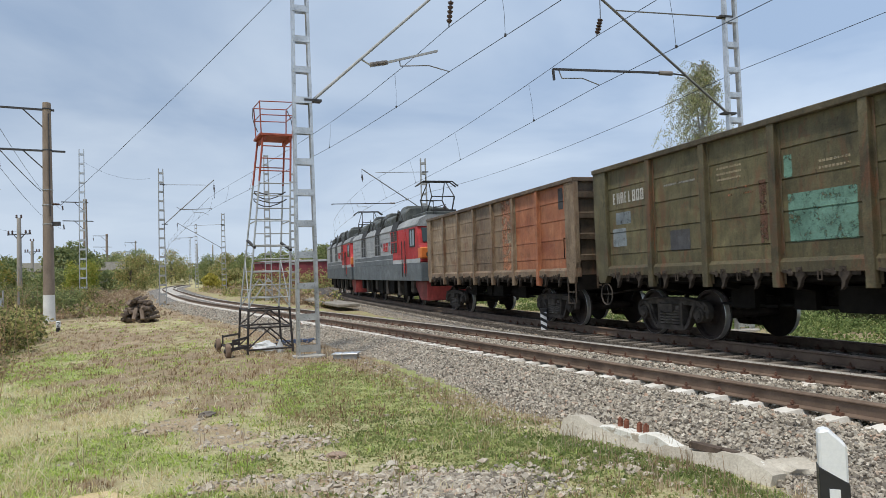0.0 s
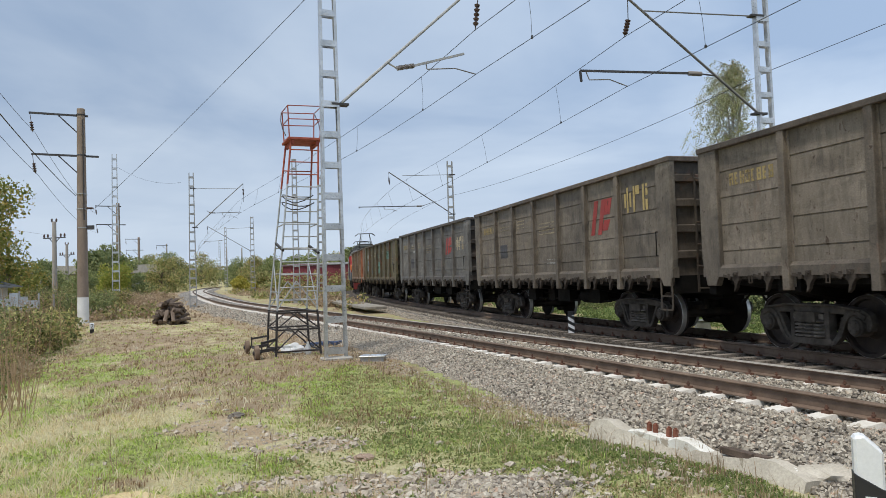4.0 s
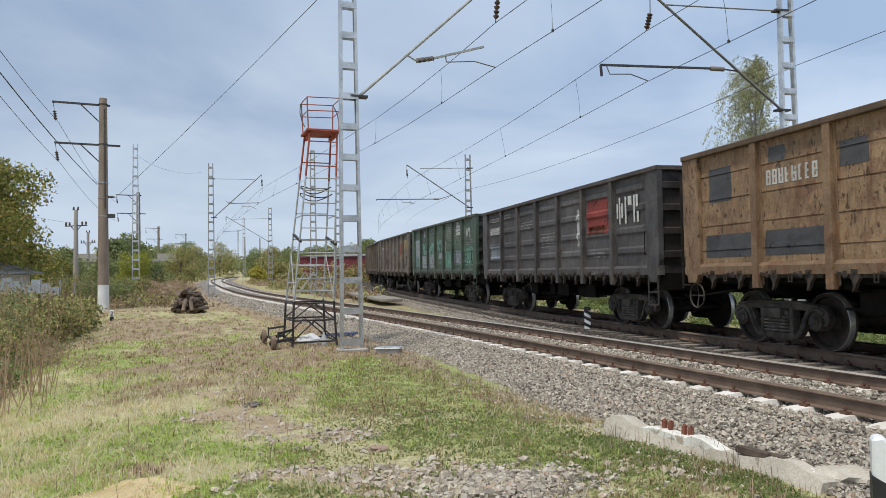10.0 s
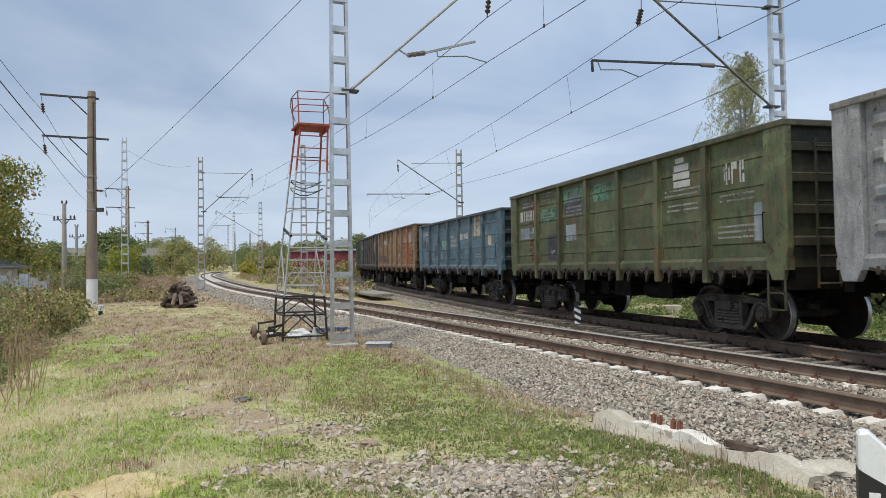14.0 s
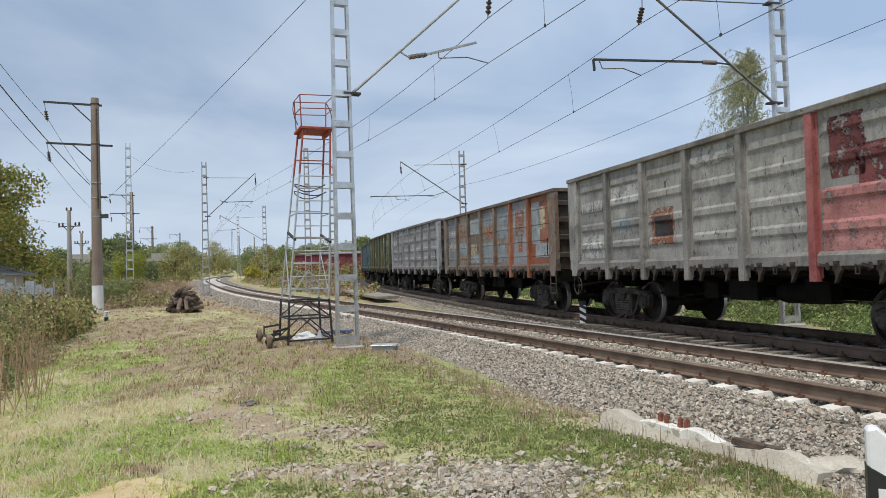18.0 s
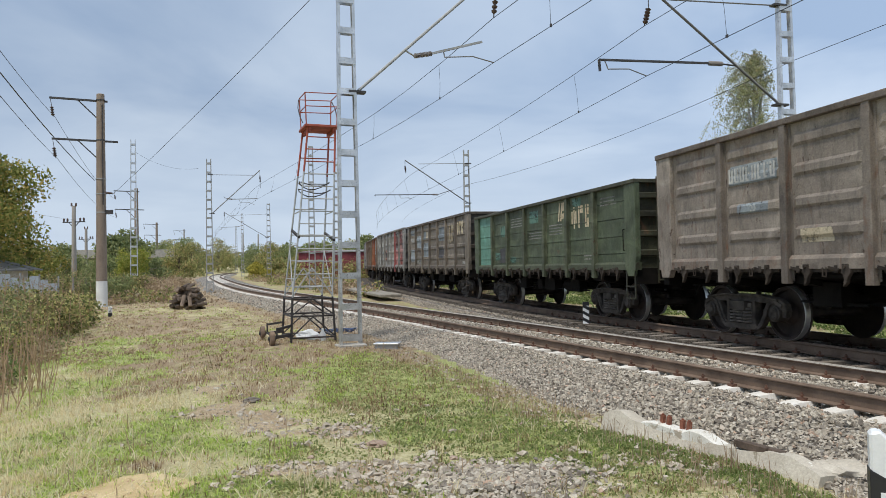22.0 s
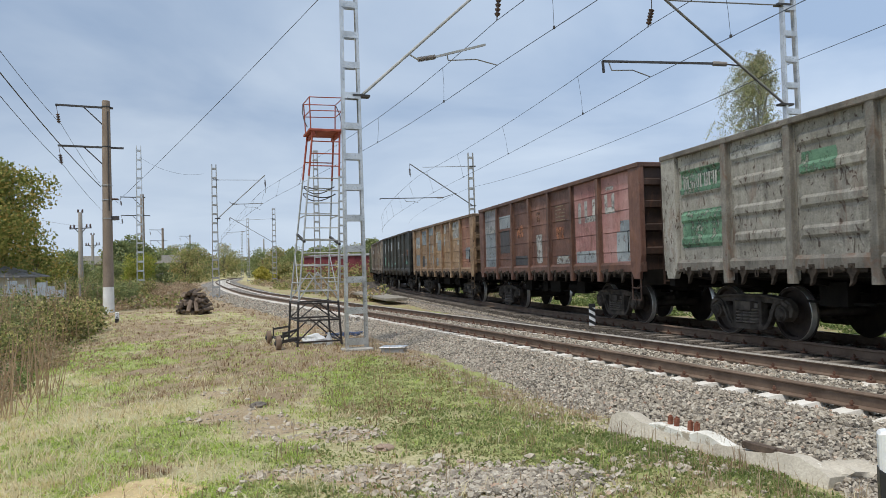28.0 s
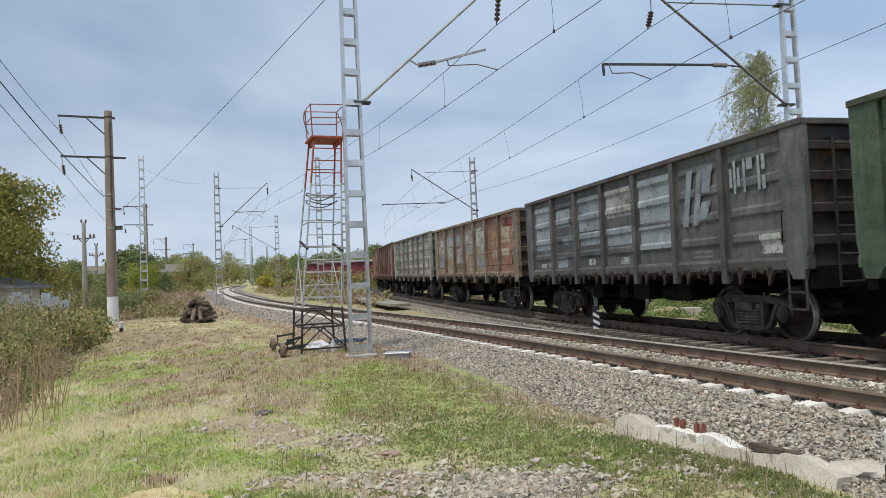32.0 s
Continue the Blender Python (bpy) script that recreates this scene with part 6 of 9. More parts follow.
for x, y, h in ((-9.85, 56.1, 11.3), (-8.65, 61.4, 10.8), (-48.6, 173.3, 11.3), (-34.9, 128.3, 11.3), (-22.55, 53.4, 11.6)):
    make_mast(x, y, 20, h, 0.56, 0.36, M_DULLZINC if y > 56 else M_ZINC, "weathered grey two-legged overhead line mast" if y > 100 else "grey two-legged mast standing among the scrub")


def span(line, keys, sag, n=12):
    """Points along a track: keys of (s, offset, height) with a sag between them."""
    out = []
    for (s0, o0, z0), (s1, o1, z1) in zip(keys, keys[1:]):
        for i in range(n):
            f = i / n
            p, _ = line.at(s0 + (s1 - s0) * f, o0 + (o1 - o0) * f, z0 + (z1 - z0) * f - 4 * sag * f * (1 - f))
            out.append(p)
    p, _ = line.at(keys[-1][0], keys[-1][1], keys[-1][2])
    return out + [p]


def catenary(line, contact, mess, sag, label):
    wire = curve_wire("contact_wire", span(line, contact, 0.02), 0.0095, M_WIRE, None, label, "overhead wire")
    base = tagged(wire, group="overhead wires")
    curve_wire("messenger_wire", span(line, mess, sag), 0.0105, M_WIRE, wire)
    for (c0, c1, m0, m1) in zip(contact, contact[1:], mess, mess[1:]):
        k = 0
        n = max(3, int((c1[0] - c0[0]) / 6.2))
        for k in range(n):
            f = (k + 0.55) / n
            s, o = c0[0] + (c1[0] - c0[0]) * f, c0[1] + (c1[1] - c0[1]) * f
            om = m0[1] + (m1[1] - m0[1]) * f
            zc = c0[2] + (c1[2] - c0[2]) * f - 0.08 * f * (1 - f)
            zm = m0[2] + (m1[2] - m0[2]) * f - 4 * sag * f * (1 - f)
            a, b = line.at(s, o, zc)[0], line.at(s + 0.15, om, zm)[0]
            curve_wire("dropper", [a, a.lerp(b, 0.5) + Vector((0.02, 0, 0)), b], 0.0055, M_WIRE, wire)
            bm = bmesh.new()
            bm_box(bm, a.x - 0.02, a.y - 0.03, a.z - 0.01, a.x + 0.02, a.y + 0.03, a.z + 0.05)
            part("dropper_clip", bm, M_DARKSTEEL, wire)
    return wire


catenary(NEAR, [(-28, 0.1, 6.38), (15.9, -0.22, 6.38), (57, 0.35, 6.38), (94.5, 0.1, 6.2), (135, 0.0, 6.2)], [(-28, 0.2, 7.5), (15.9, -0.2, 7.48), (57, 0.7, 7.6), (94.5, 0.6, 7.4), (135, 0.0, 7.4)], 0.2, "contact wire, messenger and droppers over the near track")
catenary(FAR, [(-26, 0.5, 6.12), (16.15, -0.49, 6.12), (46.2, 0.1, 6.1), (90, 0.0, 5.9)], [(-26, 0.2, 7.5), (16.15, -0.49, 7.40), (46.2, -0.3, 7.5), (90, 0.0, 7.4)], 0.2, "contact wire, messenger and droppers over the train")
curve_wire("feeder_wire", span(FAR, [(-26, 4.3, 6.75), (16.15, 3.89, 6.75), (23, 3.73, 6.47), (31, 3.55, 6.36), (39, 3.37, 6.47), (46.2, 3.21, 6.75), (90, 3.2, 6.8)], 0.03), 0.009, M_WIRE, None, "thin feeder wire on the far side of the masts", "overhead wire")


# ---- the row of concrete poles ----
def make_power_pole(x, y, height, label, big=True, white=True):
    z = ground_z(x, y) - 0.1
    base = thing("utility_pole", label, "utility pole", "poles beside the line", m=pose(x, y, z))
    r0, r1 = (0.29, 0.20) if big else (0.22, 0.15)
    bm = bmesh.new()
    bm_lathe(bm, [(r0, 0.0), (r1, height), (r1 * 0.9, height + 0.02)], "z", n=20)
    part("shaft", bm, M_POLE if big else M_GREYPOLE, base, smooth=True)
    if white:
        bm = bmesh.new()
        bm_lathe(bm, [(r0 + 0.006, 0.0), (r0 + 0.003 - (r0 - r1) * 1.5 / height, 1.5)], "z", n=20)
        part("whitewashed_foot", bm, M_LIME, base, "whitewashed pole foot", smooth=True)
    return base


MAIN = (-18.14, 38.83)
ROW = Vector((-17.8, 47.0, 0)).normalized()      # the way along the row of poles
CROSS = Vector((ROW.y, -ROW.x, 0))               # to the tracks


def arms(pole, height, big):
    """Two steel arms with struts and hanging insulators towards the field."""
    for k, (dz, reach, back) in enumerate(((0.32, 2.45, 0.35), (2.50, 2.35, 0.85))):
        z = height - dz
        bm = bmesh.new()
        bm_bar(bm, -CROSS * reach + Vector((0, 0, z)), CROSS * back + Vector((0, 0, z - 0.05)), 0.09, 0.10)
        bm_bar(bm, -CROSS * 1.1 + Vector((0, 0, z - 0.05)), -CROSS * 0.2 + Vector((0, 0, z - 0.95)), 0.06, 0.06)
        part("cross_arm", bm, M_DARKSTEEL, pole)
        bm = bmesh.new()
        top = -CROSS * (reach - 0.05) + Vector((0, 0, z - 0.05))
        bot = top + Vector((0.12, 0.05, -1.0))
        bm_rod(bm, top, bot, 0.015, n=6)
        insulator(bm, top.lerp(bot, 0.42), top.lerp(bot, 0.92), 0.10, 4)
        part("hanging_insulator", bm, M_INSULATOR, pole, "dark hanging insulator string")
        bm = bmesh.new()
        bm_lathe(bm, [(0.225, z - 0.04), (0.235, z), (0.225, z + 0.04)], "z", n=16)
        part("steel_band", bm, M_DARKSTEEL, pole)


pole = make_power_pole(MAIN[0], MAIN[1], 11.6, "tall brown concrete pole with a whitewashed foot and two arms")
arms(pole, 11.6, True)
bm = bmesh.new()
bm_box(bm, 0.21, -0.06, 5.1, 0.62, 0.06, 5.32)
part("sign_plate", bm, M_DARKSTEEL, pole)
bm = bmesh.new()
bm_rod(bm, (0.2, 0.0, 6.25), (0.75, -0.3, 6.2), 0.03, n=8)
insulator(bm, (0.3, -0.05, 6.25), (0.7, -0.28, 6.2), 0.06, 4)
part("strain_insulator", bm, M_INSULATOR, pole)
for z in (6.2, 7.0, 5.2):
    bm = bmesh.new()
    bm_lathe(bm, [(0.262, z - 0.03), (0.268, z), (0.262, z + 0.03)], "z", n=16)
    part("strap", bm, M_DULLZINC, pole)
bm = bmesh.new()
bm_rod(bm, (0.20, -0.2, 5.6), (0.17, -0.17, 11.0), 0.03, n=6)
part("cable_pipe", bm, M_DARKSTEEL, pole)
for x, y, h in ((-35.9, 85.8, 11.6), (-56.4, 144.4, 11.4), (-63.2, 179.2, 11.4)):
    q = make_power_pole(x, y, h, "brown concrete pole with arms further along the line", big=(y < 160))
    arms(q, h, True)
for x, y, h in ((-29.75, 58.9, 7.6), (-43.9, 89.9, 7.4)):
    q = make_power_pole(x, y, h, "slim grey concrete pole with a small crossarm", big=False, white=False)
    bm = bmesh.new()
    bm_bar(bm, (-1.05, 0.3, h - 1.3), (1.05, -0.3, h - 1.3), 0.08, 0.08)
    bm_bar(bm, (-0.5, 0.14, h - 1.3), (0, 0, h - 1.8), 0.05, 0.05)
    bm_bar(bm, (0.5, -0.14, h - 1.3), (0, 0, h - 1.8), 0.05, 0.05)
    part("cross_arm", bm, M_DARKSTEEL, q)
    for k in (-0.95, -0.6, 0.6, 0.95):
        bm = bmesh.new()
        bm_lathe(bm, [(0.03, 0.0), (0.09, 0.08), (0.06, 0.16), (0.08, 0.22), (0.02, 0.3)], "z", (k, -k * 0.285, h - 1.26), 10)
        part("pin_insulator", bm, M_INSULATOR, q)
    for k in (-0.18, 0.18):
        bm = bmesh.new()
        bm_lathe(bm, [(0.03, 0.0), (0.09, 0.08), (0.06, 0.16), (0.08, 0.22), (0.02, 0.3)], "z", (k, 0, h - 0.02), 10)
        part("pin_insulator", bm, M_INSULATOR, q)
for x, y in ((-46.6, 172.0), (-44.0, 176.0)):
    make_power_pole(x, y, 9.5, "pale concrete pole at the edge of the woods", big=False, white=False)


def slung(a, b, sag, n=14):
    a, b = Vector(a), Vector(b)
    return [a.lerp(b, i / n) - Vector((0, 0, 4 * sag * (i / n) * (1 - i / n))) for i in range(n + 1)]


M0 = Vector((MAIN[0], MAIN[1], -0.48))
N0 = Vector((-35.9, 85.8, ground_z(-35.9, 85.8) - 0.1))
for off, z, past in ((-2.28, 10.3, (-14.14, 23.00, 9.17)), (-2.18, 8.1, (-14.15, 22.99, 7.71))):
    a = M0 + CROSS * off + Vector((0.12, 0, z))
    b = a + (Vector(past) - a) * 1.7
    c = N0 + CROSS * off + Vector((0, 0, z))
    curve_wire("line_wire", slung(b, a, 0.25) + slung(a, c, 0.6)[1:], 0.012, M_WIRE, None, "dark line wire hung from the poles' arms", "overhead wire")
a = M0 + CROSS * -0.3 + Vector((0, 0, 7.0))
curve_wire("service_cable", slung(a + (Vector((-13.10, 21.29, 8.16)) - a) * 1.7, a, 0.45), 0.020, M_WIRE, None, "thick dark cable slung to the concrete pole", "overhead cable")
a = M0 + Vector((0.75, -0.3, 6.2))
curve_wire("cross_cable", slung(a, a + (Vector((-7.06, 25.02, 8.51)) - a) * 2.3, 0.3), 0.010, M_WIRE, None, "dark cable crossing above the grass", "overhead cable")
curve_wire("line_wire", slung((-22.5, 53.4, 10.6), NEAR.at(57, -3.4, 9.0)[0], 0.5), 0.008, M_WIRE, None, "thin wire between the two grey masts", "overhead wire")
curve_wire("line_wire", slung((-29.75, 58.9, 6.0), (-30.5 + 14, 59 - 46, 6.0), 0.6), 0.008, M_WIRE, None, "thin wire from the slim grey pole", "overhead wire")

# ---- the electric engine: two sections, grey with red cabs ----
M_LGREY = paint("engine_light_grey", (0.33, 0.35, 0.37), (0.42, 0.44, 0.46), rust_at=0.8, grime=0.15)
M_DGREY = paint("engine_dark_grey", (0.10, 0.12, 0.135), (0.14, 0.16, 0.175), rust_at=0.8, grime=0.2)
M_ERED = paint("engine_red", (0.44, 0.025, 0.03), (0.52, 0.045, 0.045), rust_at=0.82, grime=0.15)
M_EROOF = paint("engine_roof_grey", (0.20, 0.21, 0.215), (0.28, 0.29, 0.295), rust_at=0.8, grime=0.4)
M_EGEAR = paint("sooty_roof_gear", (0.06, 0.068, 0.065), (0.11, 0.12, 0.115), rust_at=0.7, grime=0.5)
M_EORANGE = plain("engine_orange", (0.62, 0.15, 0.03), (0.72, 0.22, 0.05), 5, 0.5)
M_EDRED = paint("engine_dirty_red", (0.20, 0.025, 0.025), (0.27, 0.045, 0.04), rust_at=0.75, grime=0.5)
M_GRILLE = plain("dark_grille", (0.015, 0.015, 0.015), (0.04, 0.038, 0.035), 6, 0.7)


def glass():
    m, nt, b, L = nodes_of("dark_window_glass")
    b.inputs["Base Color"].default_value = (0.03, 0.045, 0.045, 1)
    b.inputs["Roughness"].default_value = 0.08
    return m


M_GLASS = glass()
ELEN, EW = 8.05, 1.55


def pale_glass():
    m, nt, b, L = nodes_of("pale_reflecting_glass")
    b.inputs["Base Color"].default_value = (0.10, 0.13, 0.12, 1)
    b.inputs["Roughness"].default_value = 0.05
    b.inputs["Metallic"].default_value = 0.35
    return m


M_EGLASS = pale_glass()


def make_section(label):
    base = thing("electric_locomotive", label, "locomotive", "engine sections")
    Wd = EW

    def slab(name, x0, x1, z0, z1, mat, lab="", bulge=0.0):
        bm = bmesh.new()
        bm_box(bm, x0, -Wd - bulge, z0, x1, Wd + bulge, z1)
        return part(name, bm, mat, base, lab, bevel=0.02)
    slab("lower_body", -ELEN, ELEN, 1.15, 1.95, M_DGREY, "dark grey lower body", 0.012)
    slab("body", -ELEN + 2.9, ELEN, 1.95, 3.55, M_LGREY, "pale grey ribbed body")
    # flank: a dark field, a red field with a slanting edge, ribs, tall louvres
    for sg in (-1, 1):
        y = sg * (Wd + 0.004)

        def field(name, pts, mat, lift=0.0, lab=""):
            bm = bmesh.new()
            bm.faces.new([bm.verts.new((x, y + sg * lift, z)) for x, z in pts])
            r = bmesh.ops.extrude_face_region(bm, geom=list(bm.faces))
            for v in [e for e in r["geom"] if isinstance(e, bmesh.types.BMVert)]:
                v.co.y += sg * 0.006
            part(name, bm, mat, base, lab)
        field("flank_stripe", ((-2.9, 1.95), (7.6, 1.95), (7.6, 2.42), (-3.0, 2.42)), M_DGREY, 0, "dark grey flank stripe")
        field("red_field", ((-5.2, 2.14), (-3.0, 2.14), (-2.45, 3.55), (-5.2, 3.55)), M_ERED, 0.002, "red field with a slanting edge")
        for z in (2.2, 2.42, 2.64, 2.86, 3.08, 3.30):
            bm = bmesh.new()
            bm_box(bm, -ELEN + 2.95, y - 0.012, z, ELEN - 0.05, y + 0.014, z + 0.03)
            part("flank_rib", bm, M_LGREY, base)
            bm = bmesh.new()
            bm_box(bm, -5.15, y - 0.012, z - 0.004, -2.95, y + 0.018, z + 0.034)
            part("flank_rib", bm, M_ERED, base)
        for x in (-3.35, 0.55, 4.4):
            bm = bmesh.new()
            bm_box(bm, x - 0.62, y - 0.02, 2.50, x + 0.62, y + 0.022, 3.52)
            part("louvre", bm, M_GRILLE, base, "dark louvred grille")
            for k in range(9):
                bm = bmesh.new()
                bm_box(bm, x - 0.58, y - 0.02, 2.56 + 0.105 * k, x + 0.58, y + 0.032, 2.585 + 0.105 * k)
                part("louvre_slat", bm, M_EGEAR, base)
            for a, b, c, d in ((x - 0.66, x + 0.66, 3.0, 3.06), (x - 0.03, x + 0.03, 2.5, 3.52), (x - 0.68, x - 0.62, 2.48, 3.54), (x + 0.62, x + 0.68, 2.48, 3.54)):
                bm = bmesh.new()
                bm_box(bm, a, y - 0.02, c, b, y + 0.04, d)
                part("louvre_frame", bm, M_ERED if x < -3 else M_EROOF, base)
            # the louvre goes on up over the roof's shoulder
            bm = bmesh.new()
            pr = [(sg * (Wd + 0.05), 3.56), (sg * (Wd - 0.10), 4.02), (sg * (Wd - 0.30), 4.02), (sg * (Wd - 0.05), 3.56)]
            bm_prism(bm, pr, "x", x - 0.6, x + 0.6)
            part("shoulder_louvre", bm, M_GRILLE, base, "dark sloping roof louvre")
        # painted emblem of plain bars
        bm = bmesh.new()
        for k in range(3):
            x = -1.9 + 0.42 * k
            bm_box(bm, x, y - 0.01, 2.62, x + 0.07, y + 0.020, 3.06)
            bm_box(bm, x + 0.24, y - 0.01, 2.62, x + 0.31, y + 0.020, 3.06)
            bm_box(bm, x + 0.05, y - 0.01, 3.0 - 0.38 * (k == 1), x + 0.26, y + 0.020, 3.06 - 0.38 * (k == 1))
        part("emblem", bm, M_ERED, base)
        for x in (-2.25, -0.35):
            bm = bmesh.new()
            bm_rod(bm, (x, y - 0.01, 3.0), (x, y + sg * 0.02, 3.0), 0.12, n=16)
            part("porthole", bm, M_GLASS, base)
        bm = bmesh.new()
        bm_box(bm, -ELEN + 0.95, y - 0.01, 2.72, -ELEN + 1.75, y + 0.020, 3.42)
        w = part("side_window", bm, M_EGLASS, base, "cab side window with a pale reflection")
        bm = bmesh.new()
        for a, b, c, d in ((0.90, 0.96, 2.68, 3.46), (1.74, 1.80, 2.68, 3.46), (0.90, 1.80, 2.66, 2.72), (0.90, 1.80, 3.42, 3.48), (1.33, 1.37, 2.7, 3.44)):
            bm_box(bm, -ELEN + a, y - 0.01, c, -ELEN + b, y + 0.03, d)
        part("frame", bm, M_GRILLE, w)
        for x in (-ELEN + 2.45, -ELEN + 3.05):
            bm = bmesh.new()
            bm_rod(bm, (x, y + sg * 0.07, 1.35), (x, y + sg * 0.07, 3.0), 0.024, n=6)
            part("handrail", bm, M_GRILLE, base)
        bm = bmesh.new()
        bm_box(bm, -ELEN + 2.5, y - 0.01, 1.5, -ELEN + 3.0, y + 0.012, 3.4)
        part("door", bm, M_ERED, base, "red side door")
        field("pale_band", ((-ELEN + 0.1, 1.95), (-2.95, 1.95), (-2.95, 2.14), (-ELEN + 0.1, 2.14)), M_LGREY, 0.006, "pale grey band")
    # cab at the rear end, with a raked brow
    bm = bmesh.new()
    bm_prism(bm, [(-ELEN + 2.9, 1.95), (-ELEN + 2.9, 3.62), (-ELEN + 0.55, 3.62), (-ELEN + 0.28, 2.75), (-ELEN + 0.05, 2.6), (-ELEN + 0.02, 1.95)], "y", -Wd, Wd)
    part("cab", bm, M_ERED, base, "red driver's cab", bevel=0.06)
    for yy in (-0.75, 0.75):
        bm = bmesh.new()
        bm_prism(bm, [(-ELEN + 0.505, 3.48), (-ELEN + 0.46, 3.48), (-ELEN + 0.27, 2.86), (-ELEN + 0.32, 2.86)], "y", yy - 0.62, yy + 0.62)
        part("windscreen", bm, M_GLASS, base, "dark windscreen")
    for yy in (-1.2, 1.2):
        bm = bmesh.new()
        bm_box(bm, -ELEN - 0.03, yy - 0.37, 2.12, -ELEN + 0.45, yy + 0.37, 2.62)
        part("lamp_housing", bm, M_EORANGE, base, "orange lamp housing", bevel=0.05)
        bm = bmesh.new()
        bm_rod(bm, (-ELEN - 0.09, yy, 2.3), (-ELEN - 0.02, yy, 2.3), 0.13, n=16)
        part("lamp", bm, M_GLASS, base)
    # roof with rounded shoulders, and its gear
    bm = bmesh.new()
    prof = [(-Wd, 3.55), (-Wd - 0.03, 3.62), (-Wd + 0.1, 3.85), (-Wd + 0.45, 4.05), (Wd - 0.45, 4.05), (Wd - 0.1, 3.85), (Wd + 0.03, 3.62), (Wd, 3.55)]
    bm_prism(bm, prof, "x", -ELEN + 0.45, ELEN)
    part("roof", bm, M_EROOF, base, "grey rounded roof", smooth=True)
    for x, l, hh, w in ((-3.6, 1.2, 0.62, 1.2), (-2.1, 0.9, 0.85, 0.9), (-0.6, 1.5, 0.45, 1.25), (1.2, 0.9, 0.75, 1.0), (2.5, 0.8, 0.5, 1.2), (3.9, 1.5, 0.62, 1.1), (5.3, 0.7, 0.9, 0.8), (6.6, 1.2, 0.5, 1.2)):
        bm = bmesh.new()
        bm_prism(bm, [(-w, 3.9), (-w + 0.02, 4.0 + hh * 0.7), (-w + 0.25, 4.05 + hh), (w - 0.25, 4.05 + hh), (w - 0.02, 4.0 + hh * 0.7), (w, 3.9)], "x", x - l / 2, x + l / 2)
        hood = part("roof_hood", bm, M_EGEAR, base, "sooty dark roof hood", bevel=0.05)
        for sg in (-1, 1):
            bm = bmesh.new()
            bm_rod(bm, (x - l / 2, sg * (w + 0.1), 4.0), (x, sg * (w + 0.12), 4.02 + hh * 0.8), 0.025, n=6)
            bm_rod(bm, (x, sg * (w + 0.12), 4.02 + hh * 0.8), (x + l / 2 + 0.3, sg * (w + 0.1), 3.95), 0.025, n=6)
            part("pipe", bm, M_GRILLE, hood)
    for k in range(7):
        bm = bmesh.new()
        x = -4.4 + 1.7 * k
        insulator(bm, (x, -0.75, 4.05), (x, -0.75, 4.75), 0.10, 4)
        part("roof_insulator", bm, M_INSULATOR, base)
    bm = bmesh.new()
    bm_rod(bm, (-4.5, -0.75, 4.78), (6.6, -0.75, 4.80), 0.025, n=6)
    part("busbar", bm, M_GRILLE, base)
    for x in (-6.95, -7.2):   # roof horns and aerial
        bm = bmesh.new()
        bm_rod(bm, (x, 0.6, 4.0), (x, 0.6, 4.75 if x > -7 else 4.45), 0.02, n=6)
        bm_rod(bm, (x - 0.2, 0.6, 4.7 if x > -7 else 4.4), (x + 0.2, 0.6, 4.7 if x > -7 else 4.4), 0.03, n=6)
        part("aerial", bm, M_GRILLE, base)
    # collector: raised, of two arm pairs and a bow
    cx = -5.6
    for yy in (-0.6, 0.6):
        for q in (-1, 1):
            bm = bmesh.new()
            bm_rod(bm, (cx + q * 0.35, yy, 4.35), (cx + q * 0.95, yy * 0.9, 4.95), 0.035, n=6)
            part("lower_arm", bm, M_GRILLE, base)
            bm = bmesh.new()
            bm_rod(bm, (cx + q * 0.95, yy * 0.9, 4.95), (cx + q * 0.12, yy * 0.7, 5.70), 0.026, n=6)
            part("upper_arm", bm, M_GRILLE, base)
    for q in (-1, 1):
        bm = bmesh.new(); bm_rod(bm, (cx + q * 0.95, -0.54, 4.95), (cx + q * 0.95, 0.54, 4.95), 0.026, n=6)
        part("knee_bar", bm, M_GRILLE, base)
        bm = bmesh.new(); bm_bar(bm, (cx + q * 0.9, -0.6, 4.32), (cx + q * 0.9, 0.6, 4.32), 0.1, 0.08)
        part("base_bar", bm, M_GRILLE, base)
        bm = bmesh.new()
        d = q * 0.18
        for a, b in (((-1.0, 5.52), (-0.7, 5.74)), ((-0.7, 5.74), (0.7, 5.74)), ((0.7, 5.74), (1.0, 5.52))):
            bm_rod(bm, (cx + d, a[0], a[1]), (cx + d, b[0], b[1]), 0.032, n=6)
        part("collector_bow", bm, M_GRILLE, base, "dark collector bow")
    bm = bmesh.new()
    bm_box(bm, cx - 1.3, -0.9, 4.02, cx + 1.3, 0.9, 4.25)
    part("pantograph_bed", bm, M_EGEAR, base, bevel=0.03)
    bm = bmesh.new()
    bm_prism(bm, [(-ELEN + 0.05, 0.30), (-ELEN + 0.05, 1.15), (-ELEN + 2.3, 1.15), (-ELEN + 1.1, 0.30)], "y", -1.3, 1.3)
    part("buffer_beam", bm, M_EDRED, base, "red buffer beam", bevel=0.03)
    bm = bmesh.new()
    bm_box(bm, -ELEN - 0.25, -0.2, 0.9, -ELEN + 0.3, 0.2, 1.2)
    part("coupler", bm, M_UNDER, base, bevel=0.03)
    bm = bmesh.new()
    bm_box(bm, -2.2, -1.35, 0.5, 2.2, 1.35, 1.15)
    part("equipment_box", bm, M_UNDER, base, bevel=0.03)
